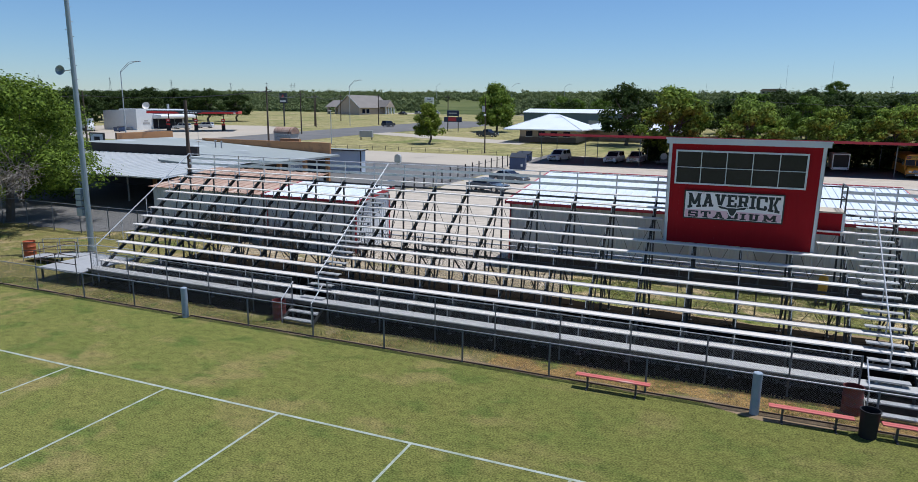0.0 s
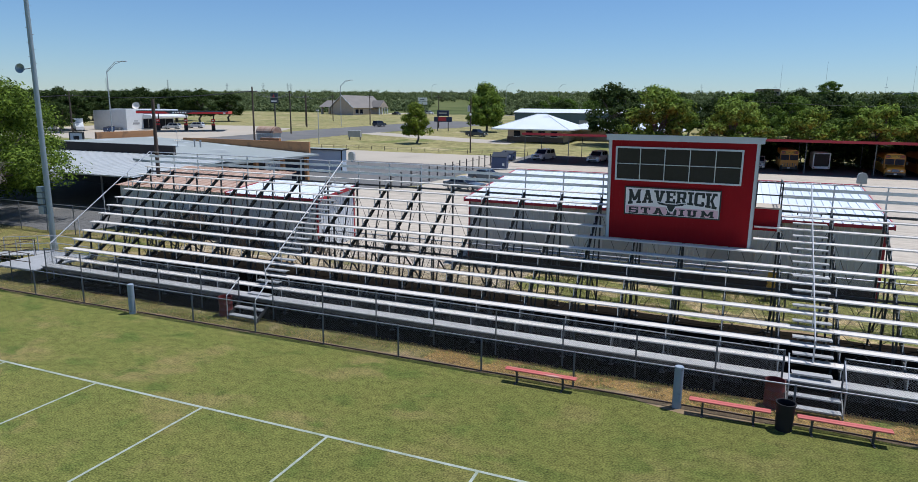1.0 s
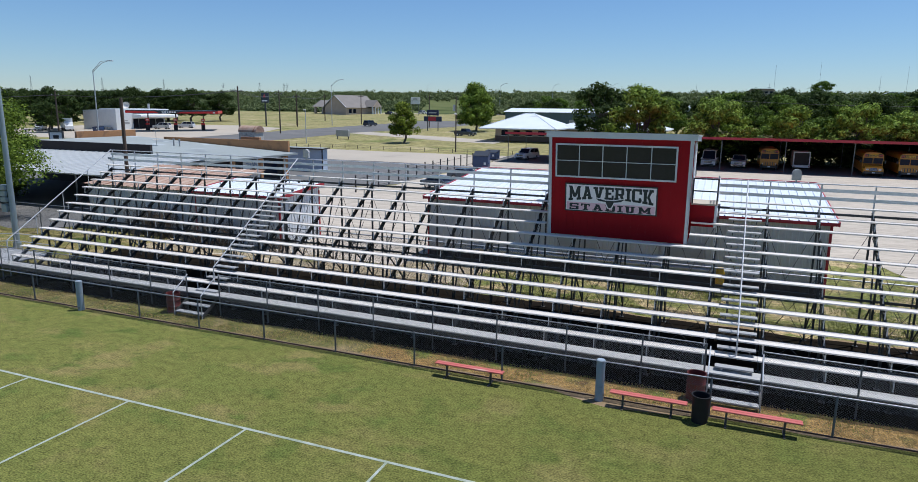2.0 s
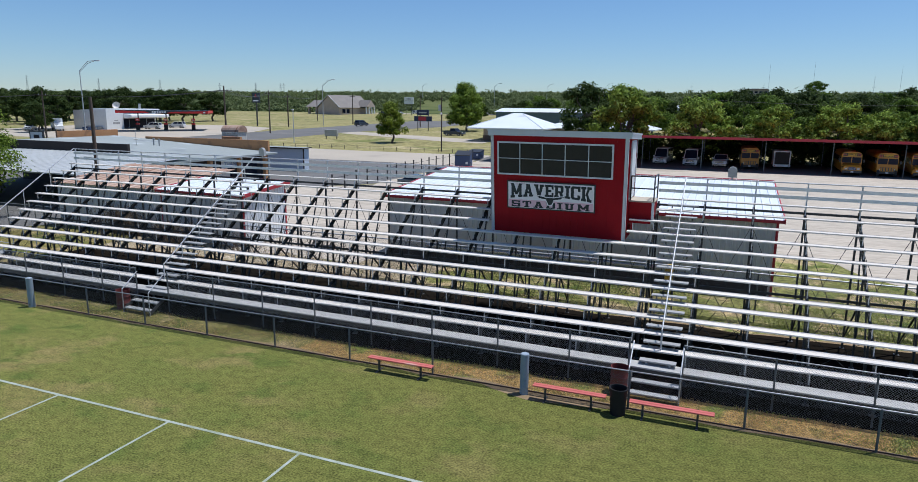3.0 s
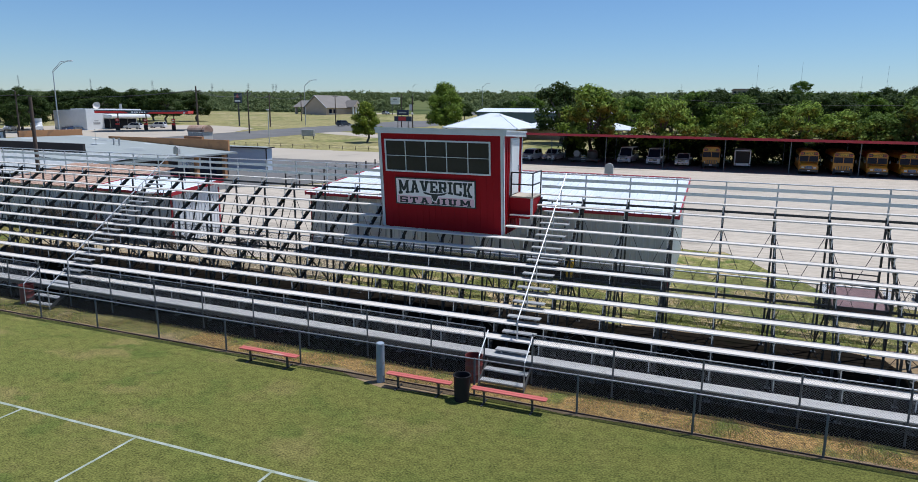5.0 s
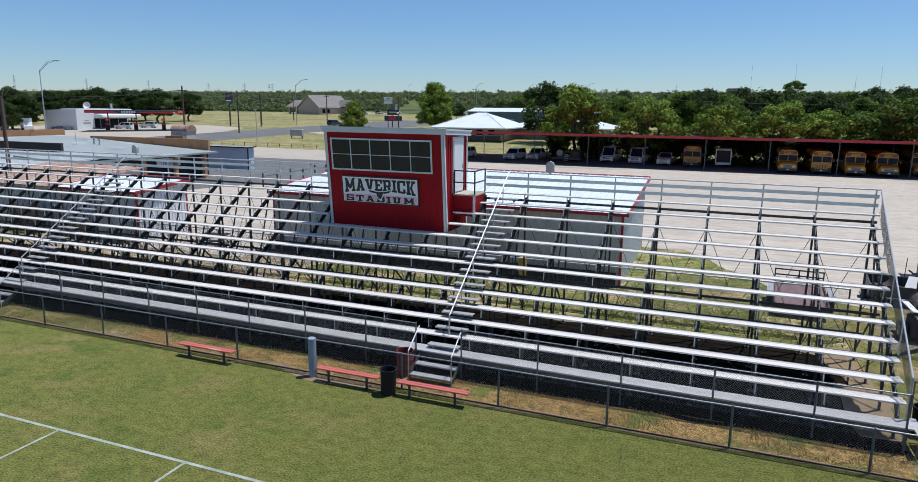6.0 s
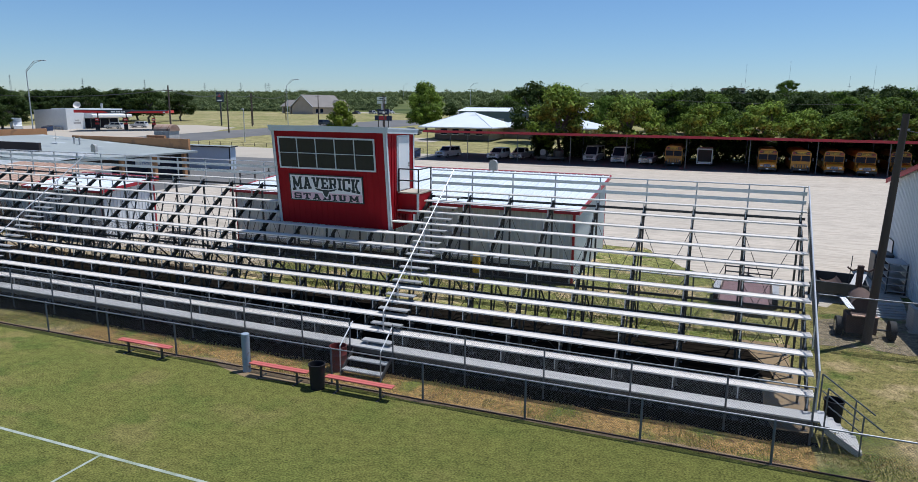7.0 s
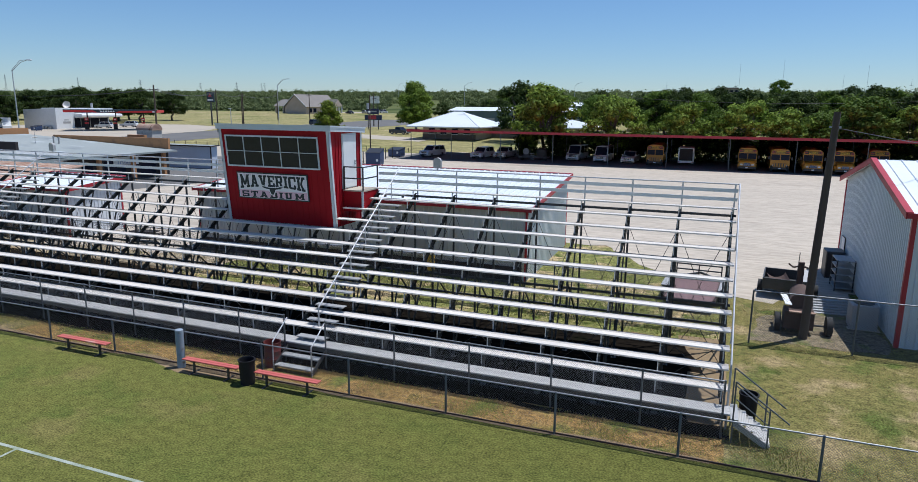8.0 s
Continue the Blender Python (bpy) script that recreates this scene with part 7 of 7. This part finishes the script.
    part("plate", Geo().box(-0.16, (y0 if snub else 0) - 0.195, 0.48, 0.16, (y0 if snub else 0) - 0.18, 0.62), WHITE, t)
    return t


for x, y, s in ((7.4, 105.0, True), (19.9, 102.2, False), (24.0, 102.3, True), (28.0, 102.2, False), (31.8, 102.3, False), (36.3, 105.0, False)):
    bus(pose(x, y, VZ, 0, 0, rt.uniform(-2, 2) - 1), "yellow school bus with a " + ("flat grilled front" if s else "rounded hood") + " parked under the shelter", s)

ct = thing("cargo_trailer", pose(11.7, 107.0, VZ), "white box trailer with a dark open end", "trailer")
part("shell", Geo().box(-1.1, 0.06, 0.55, 1.1, 4.6, 2.75), WHITE, ct)
part("ramp_door", Geo().box(-0.95, 0.0, 0.85, 0.95, 0.057, 2.6), DARK_WALL, ct, "dark ramp door")
part("rear_sill", Geo().box(-1.1, -0.06, 0.5, 1.1, 0.05, 0.8), WHITE, ct)
for s in (-1, 1):
    wheel(ct, s * 0.98, 2.4, 0.36)
    part("tail_lamp", Geo().box(s * 0.95 - 0.08, -0.08, 0.6, s * 0.95 + 0.08, -0.06, 0.72), RED_TRIM, ct)
mc = thing("field_machine", pose(-11.5, 106.0, VZ), "dark grey towed spraying machine with a round dark tank", "machine")
part("bed", Geo().box(-2.4, 0, 0.5, 2.4, 2.0, 0.75), BLACK_STEEL, mc)
part("tank", Geo().lathe([(0.0, 0.0), (0.75, 0.0), (0.85, 0.3), (0.85, 1.0), (0.5, 1.35), (0.0, 1.4)], (1.3, 1.0, 0.75), 16), BLACK_STEEL, mc, smooth=True)
part("engine", Geo().block(-1.6, 0.4, 0.75, -0.6, 1.6, 1.7, 0.08), BLACK_STEEL, mc)
part("fan_ring", Geo().tube((-1.1, 0.2, 1.5), (-1.1, 0.38, 1.5), 0.5, 16), DULL_GALV, mc)
for k in range(4):
    part("ladder_rung", Geo().box(-0.35, -0.05, 0.3 + 0.3 * k, 0.35, 0.0, 0.36 + 0.3 * k), GALV, mc)
for s in (-1, 1):
    wheel(mc, s * 1.9, 1.0, 0.45, 0.3)


def dumpster(x, y, turn, k=1.0):
    t = thing("dumpster", pose(x, y, gz(y), 0, 0, turn), "navy blue steel dumpster with a sloping black lid", "dumpster", "navy dumpsters")
    part("bin", Geo().prism([(-0.9, 0.15), (0.9, 0.15), (1.0, 1.5 * k), (-1.0, 1.15 * k)], "x", -1.1, 1.1), NAVY, t)
    part("lid", Geo().prism([(-1.05, 1.15 * k + 0.02), (1.05, 1.5 * k + 0.03), (1.05, 1.5 * k + 0.1), (-1.05, 1.15 * k + 0.09)], "x", -1.14, 1.14), RAIL_BLACK, t)
    for x0 in (-1.2, 1.1):
        part("fork_pocket", Geo().box(x0, -0.6, 0.7, x0 + 0.1, 0.6, 0.9), NAVY, t)
    for x0 in (-0.9, 0.9):
        for y0 in (-0.7, 0.7):
            part("caster", Geo().tube((x0 - 0.04, y0, 0.08), (x0 + 0.04, y0, 0.08), 0.08, 8), RUBBER, t)
    part("notice", Geo().box(0.5, -1.04, 0.6, 0.8, -0.98, 0.95), WHITE, t)


dumpster(-31.2, 90.0, 10, 1.55)
dumpster(-34.6, 104.0, 0)
dumpster(-164.2, 136.2, 0)

# ---- yard clutter behind the stand ----
ut = thing("flatbed_trailer", pose(15.05, 36.4, 0, 0, 0, -4), "low utility trailer with a faded maroon bed", "trailer")
part("bed", Geo().box(-1.1, -2.4, 0.5, 1.1, 2.2, 0.58), MAROON, ut, "faded maroon plank bed")
for x in (-1.12, 1.06):
    part("side_rail", Geo().box(x, -2.4, 0.46, x + 0.06, 2.2, 0.68), RUST_DARK, ut)
part("end_rail", Geo().box(-1.12, -2.46, 0.46, 1.12, -2.4, 0.62), RUST_DARK, ut)
for z in (0.62, 0.9, 1.18):
    part("head_bar", Geo().box(-1.12, 2.2, z, 1.12, 2.26, z + 0.06), BLACK_STEEL, ut)
for x in (-1.12, -0.03, 1.06):
    part("head_post", Geo().box(x, 2.2, 0.46, x + 0.06, 2.26, 1.24), BLACK_STEEL, ut)
for s in (-1, 1):
    wheel(ut, s * 1.28, -0.6, 0.36)
    wheel(ut, s * 1.28, 0.3, 0.36)
    part("mudguard", Geo().box(s * 1.28 - 0.14, -1.05, 0.78, s * 1.28 + 0.14, 0.75, 0.82), ALU_DARK, ut)
part("drawbar", Geo().bar((-0.9, 2.2, 0.55), (0, 3.6, 0.5), 0.08, 0.1).bar((0.9, 2.2, 0.55), (0, 3.6, 0.5), 0.08, 0.1), BLACK_STEEL, ut)

jt = thing("scrap_trailer", pose(19.35, 38.7, 0, 0, 0, -6), "black open trailer loaded with scrap metal sheets", "trailer")
part("bed", Geo().box(-1.1, -1.0, 0.5, 1.1, 1.4, 0.58), BLACK_STEEL, jt)
for a in ((-1.12, -1.0, -1.06, 1.4), (1.06, -1.0, 1.12, 1.4), (-1.06, -1.02, 1.06, -0.96), (-1.06, 1.36, 1.06, 1.42)):
    part("side_board", Geo().box(a[0], a[1], 0.58, a[2], a[3], 1.05), BLACK_STEEL, jt)
curved = Geo()
for k in range(8):
    a0, a1 = radians(200 + 17 * k), radians(200 + 17 * (k + 1))
    curved.quad((-0.3 + 0.5 * math.cos(a0), -0.85, 1.1 + 0.5 * math.sin(a0)), (-0.3 + 0.5 * math.cos(a1), -0.85, 1.1 + 0.5 * math.sin(a1)), (-0.6 + 0.5 * math.cos(a1), 0.9, 1.2 + 0.5 * math.sin(a1)), (-0.6 + 0.5 * math.cos(a0), 0.9, 1.2 + 0.5 * math.sin(a0)))
part("scrap_sheet", curved, RUST_DARK, jt)
part("scrap_sheet", Geo().bar((0.5, -0.8, 0.7), (0.9, 0.9, 1.2), 0.5, 0.03), ALU_DARK, jt)
part("scrap_rod", Geo().tube((0.35, 0.2, 0.6), (0.4, 0.3, 2.2), 0.02, 5), BLACK_STEEL, jt)
for s in (-1, 1):
    wheel(jt, s * 1.22, 0.2, 0.34)

sm = thing("barrel_smoker", pose(19.4, 33.2, 0), "rusted barrel smoker on a two-wheeled trailer", "barbecue smoker")
part("cooker", Geo().tube((-0.12, -0.2, 1.2), (0.0, 1.35, 1.25), 0.44, 18), RUST_DARK, sm, smooth=True)
part("firebox", Geo().block(-0.75, -0.75, 0.25, 0.36, 0.1, 1.0, 0.03), RUST_DARK, sm)
part("work_shelf", Geo().box(-0.6, -0.95, 1.0, -0.15, -0.75, 1.04).box(0.0, -0.95, 1.0, 0.36, -0.75, 1.04), RUST, sm)
part("side_shelf", Geo().bar((-0.62, -0.7, 1.25), (-0.7, 0.9, 1.3), 0.24, 0.03), WHITE, sm)
part("chimney", Geo().tube((-0.05, 1.5, 0.6), (-0.05, 1.5, 2.6), 0.13, 10), RUST_DARK, sm)
part("hook_bar", Geo().path([(-0.55, 1.5, 2.5), (-0.35, 1.5, 2.35), (-0.05, 1.5, 2.45), (0.25, 1.5, 2.35), (0.45, 1.5, 2.5)], 0.04, 6), RUST_DARK, sm)
part("axle", Geo().tube((-0.95, -0.35, 0.38), (0.95, -0.35, 0.38), 0.04, 6), BLACK_STEEL, sm)
part("drawbar", Geo().bar((0, 1.2, 0.5), (0, 2.4, 0.4), 0.1, 0.1), BLACK_STEEL, sm)
part("back_leg", Geo().box(-0.06, 1.3, 0, 0.06, 1.42, 0.5), BLACK_STEEL, sm)
for s in (-1, 1):
    wheel(sm, s * 0.95, -0.35, 0.4, 0.22)

rk = thing("pallet_rack", pose(22.05, 41.0, 0), "grey steel rack of stacked trays beside the barn", "rack")
for x in (-0.4, 0.4):
    for y in (-0.7, 0.7):
        part("upright", Geo().box(x - 0.03, y - 0.03, 0, x + 0.03, y + 0.03, 1.7), BLACK_STEEL, rk)
for k in range(5):
    part("shelf", Geo().box(-0.42, -0.74, 0.25 + 0.35 * k, 0.42, 0.74, 0.29 + 0.35 * k), ALU_DARK, rk)
cb = thing("wheeled_cabinet", pose(22.0, 43.6, 0), "dark steel cabinet beside the barn wall", "cabinet")
part("body", Geo().block(-0.45, -0.6, 0.1, 0.45, 0.6, 1.6, 0.03), BLACK_STEEL, cb)
part("plinth", Geo().box(-0.45, -0.55, 0, 0.45, 0.55, 0.1), BLACK_STEEL, cb)
part("door", Geo().box(-0.41, -0.63, 0.2, 0.41, -0.602, 1.5), DARK_WALL, cb)
ac = thing("cooling_unit", pose(21.85, 34.6, 0), "grey cooling unit in the barn's shade", "air conditioner")
part("casing", Geo().block(-0.5, -0.5, 0.05, 0.5, 0.5, 1.1, 0.04), ALU_DARK, ac)
part("fan_grille", Geo().tube((0, 0, 1.1), (0, 0, 1.13), 0.4, 16), BLACK_STEEL, ac)
part("pad", Geo().box(-0.6, -0.6, 0, 0.6, 0.6, 0.05), CONCRETE, ac)
tb2 = thing("scrap_heap", pose(20.9, 36.6, 0), "low heap of grey boards in the barn's shade", "boards")
for k in range(6):
    part("board", Geo().bar((-0.8, -0.6 + 0.22 * k, 0.06 + 0.06 * k), (0.8, -0.5 + 0.2 * k, 0.09 + 0.07 * k), 0.25, 0.05), ALU_DARK, tb2)
yl = thing("water_cooler", pose(1.9, 34.65, 0), "yellow drinks barrel on a dark stand before the shed", "cooler")
part("drum", Geo().lathe([(0.0, 0.0), (0.19, 0.0), (0.21, 0.2), (0.21, 0.75), (0.18, 0.95), (0.0, 1.0)], (0, 0, 0.55), 18), YELLOW, yl, smooth=True)
part("stand", Geo().box(-0.24, -0.24, 0, -0.18, 0.24, 0.55).box(0.18, -0.24, 0, 0.24, 0.24, 0.55).box(-0.24, -0.24, 0.5, 0.24, 0.24, 0.55), BLACK_STEEL, yl)

pt = thing("picnic_table", pose(-19.6, 36.2, 0.012, 0, 0, 12), "dark folding table with seats on the gravel", "table")
part("tabletop", Geo().block(-0.9, -0.4, 0.7, 0.9, 0.4, 0.75, 0.01), DARK_WALL, pt)
for s in (-1, 1):
    part("seat", Geo().block(-0.9, s * 0.75 - 0.14, 0.42, 0.9, s * 0.75 + 0.14, 0.46, 0.01), DARK_WALL, pt)
    part("leg", Geo().bar((s * 0.6, -0.75, 0), (s * 0.6, 0.2, 0.7), 0.06, 0.06).bar((s * 0.6, 0.75, 0), (s * 0.6, -0.2, 0.7), 0.06, 0.06).box(s * 0.6 - 0.03, -0.8, 0.36, s * 0.6 + 0.03, 0.8, 0.42), BLACK_STEEL, pt)

# roadside things
bb = thing("stone_chimney", pose(-64.0, 80.0, gz(80) + 0.2), "square stone chimney house with a curved rusty cap", "chimney")
part("wall", Geo().box(-1.45, -1.0, -0.5, 1.45, 1.0, 4.6), STONE, bb)
for k in range(6):
    for z in range(3):
        x = -1.42 + 0.47 * k + (0.06 if z % 2 else 0)
        part("stone", Geo().block(x, -1.05, 3.1 + 0.5 * z, x + 0.42, -0.99, 3.52 + 0.5 * z, 0.02), STONE, bb)
cap = [(1.0 * math.cos(math.pi * k / 10), 4.6 + 0.95 * math.sin(math.pi * k / 10)) for k in range(11)]
part("cap", Geo().prism(cap, "x", -1.6, 1.6), RUST, bb, "half-round rusty iron cap")
sg = thing("brand_sign", pose(-140.8, 180.5, gz(180)), "tall dark fuel station sign on a single pole", "sign")
part("pole", Geo().tube((0, 0, 0), (0, 0, 10.8), 0.25, 8), BLACK_STEEL, sg)
part("panel", Geo().block(-1.4, -0.3, 7.6, 1.4, 0.3, 10.8, 0.05), CAR_DARK, sg)
part("mark", Geo().prism([(-0.7, 9.3), (0.7, 9.3), (0.0, 10.4)], "y", -0.34, -0.31), RED_TRIM, sg)
part("price_bar", Geo().box(-1.1, -0.34, 8.0, 1.1, -0.31, 8.4), WHITE, sg)
for x, y, h, m, w in ((-79, 178, 6.0, NAVY_SIGN, 5.6), (-143, 298, 9.0, WHITE, 5.0), (-90, 321, 6.5, NAVY_SIGN, 5.0)):
    t = thing("roadside_sign", pose(x, y, gz(y)), "two-post roadside sign with blank coloured panels", "sign", "roadside signs")
    for s in (-1, 1):
        part("post", Geo().tube((s * w * 0.3, 0, 0), (s * w * 0.3, 0, h), 0.12, 6), BLACK_STEEL, t)
    dark = m is NAVY_SIGN
    k = 0.33 if dark else 0.5
    part("panel", Geo().block(-w * k, -0.2, h - 1.6, w * k, 0.2, h, 0.04), m, t)
    part("panel", Geo().block(-w / 2, -0.2, h - 3.3, w / 2, 0.2, h - 1.85, 0.04), m, t)
    if dark:
        part("panel_insert", Geo().box(-w * 0.25, -0.24, h - 3.1, w * 0.2, -0.205, h - 1.95), RED_TRIM, t, "red middle panel")
    part("panel_bar", Geo().box(-w * 0.22, -0.24, h - 1.0, w * 0.22, -0.21, h - 0.6), ALU_DARK if dark else CAR_DARK, t)
gb = thing("utility_cabinet", pose(-84, 137, gz(137)), "grey steel cabinet on two posts on the lawn", "cabinet")
part("body", Geo().block(-1.7, -0.4, 0.7, 1.7, 0.4, 2.2, 0.05), ALU_DARK, gb)
for x in (-1.5, 1.5):
    part("leg", Geo().box(x - 0.08, -0.1, 0, x + 0.08, 0.1, 0.7), BLACK_STEEL, gb)
lf = thing("low_fence", pose(-92, 113.5, gz(113.5)), "low wire fence along the edge of the lawn", "fence")
for k in range(21):
    part("post", Geo().box(2.9 * k - 0.04, -0.04, 0, 2.9 * k + 0.04, 0.04, 0.75), WOOD_POLE, lf)
for z in (0.35, 0.7):
    part("wire", Geo().tube((0, 0, z), (58, 0, z), 0.012, 4), WIRE, lf)

# ---- grass tufts ----
def tufts(name, n, area, h0, h1, seed, m, label, lean=0.5, keep=None):
    """Blades of longer grass over a stretch of ground, as one mass."""
    rs = np.random.RandomState(seed)
    x = rs.uniform(area[0], area[1], n)
    y = rs.uniform(area[2], area[3], n)
    if keep is not None:
        clump = np.array([noise.noise((a * keep, b * keep, seed)) for a, b in zip(x, y)])
        ok = clump > rs.uniform(-0.25, 0.35, n)
        x, y = x[ok], y[ok]
        n = len(x)
    h = rs.uniform(h0, h1, n)
    a = rs.uniform(0, 6.283, n)
    w = h * rs.uniform(0.15, 0.3, n)
    dx, dy = np.cos(a) * w, np.sin(a) * w
    lx, ly = rs.normal(size=n) * h * lean, rs.normal(size=n) * h * lean
    z = np.interp(y, [k[0] for k in KNOTS], [k[1] for k in KNOTS])
    v = np.stack([np.stack([x - dx, y - dy, z], 1), np.stack([x + dx, y + dy, z], 1), np.stack([x + lx + dx * 0.5, y + ly + dy * 0.5, z + h], 1), np.stack([x + lx - dx * 0.5, y + ly - dy * 0.5, z + h], 1)], 1).reshape(-1, 3)
    return tagged(new(name, cloud_mesh(name, v, m)), label, "grass", kind="stuff")


BLADE_DRY = leaf_mat("dry_blades", (0.36, 0.25, 0.09), (0.55, 0.42, 0.19))
BLADE_GREEN = leaf_mat("green_blades", (0.16, 0.2, 0.04), (0.27, 0.3, 0.075))
tufts("dry_grass", 26000, (-33, 20, 20.72, 22.1), 0.02, 0.06, 31, BLADE_DRY, "long dry golden grass along the fence", keep=0.8)
tufts("green_grass", 30000, (-40, 20, 20.72, 22.1), 0.02, 0.06, 32, BLADE_GREEN, "patches of green weeds along the fence", keep=0.6)
tufts("green_grass", 42000, (-11.5, 16.2, 30.4, 36.0), 0.02, 0.08, 33, BLADE_GREEN, "rough green grass behind the stand", keep=0.3)
tufts("dry_grass", 26000, (-34, 21, 30.0, 36.0), 0.02, 0.06, 34, BLADE_DRY, "dry grass patches behind the stand", keep=0.25)
tufts("green_grass", 3000, (7.2, 12.5, 36, 39), 0.02, 0.08, 35, BLADE_GREEN, "rough green grass beside the shed", keep=0.25)
tufts("dry_grass", 14000, (-60, -34, 20.8, 32), 0.03, 0.07, 40, BLADE_DRY, "dry trampled grass by the ramp", keep=0.4)
tufts("green_grass", 30000, (16.4, 30, 20.8, 30.6), 0.01, 0.03, 43, BLADE_GREEN, "mown green grass beside the stand", keep=0.5)
tufts("dry_grass", 20000, (16.4, 30, 20.8, 30.6), 0.01, 0.03, 44, BLADE_DRY, "sunburnt grass beside the stand", keep=0.5)
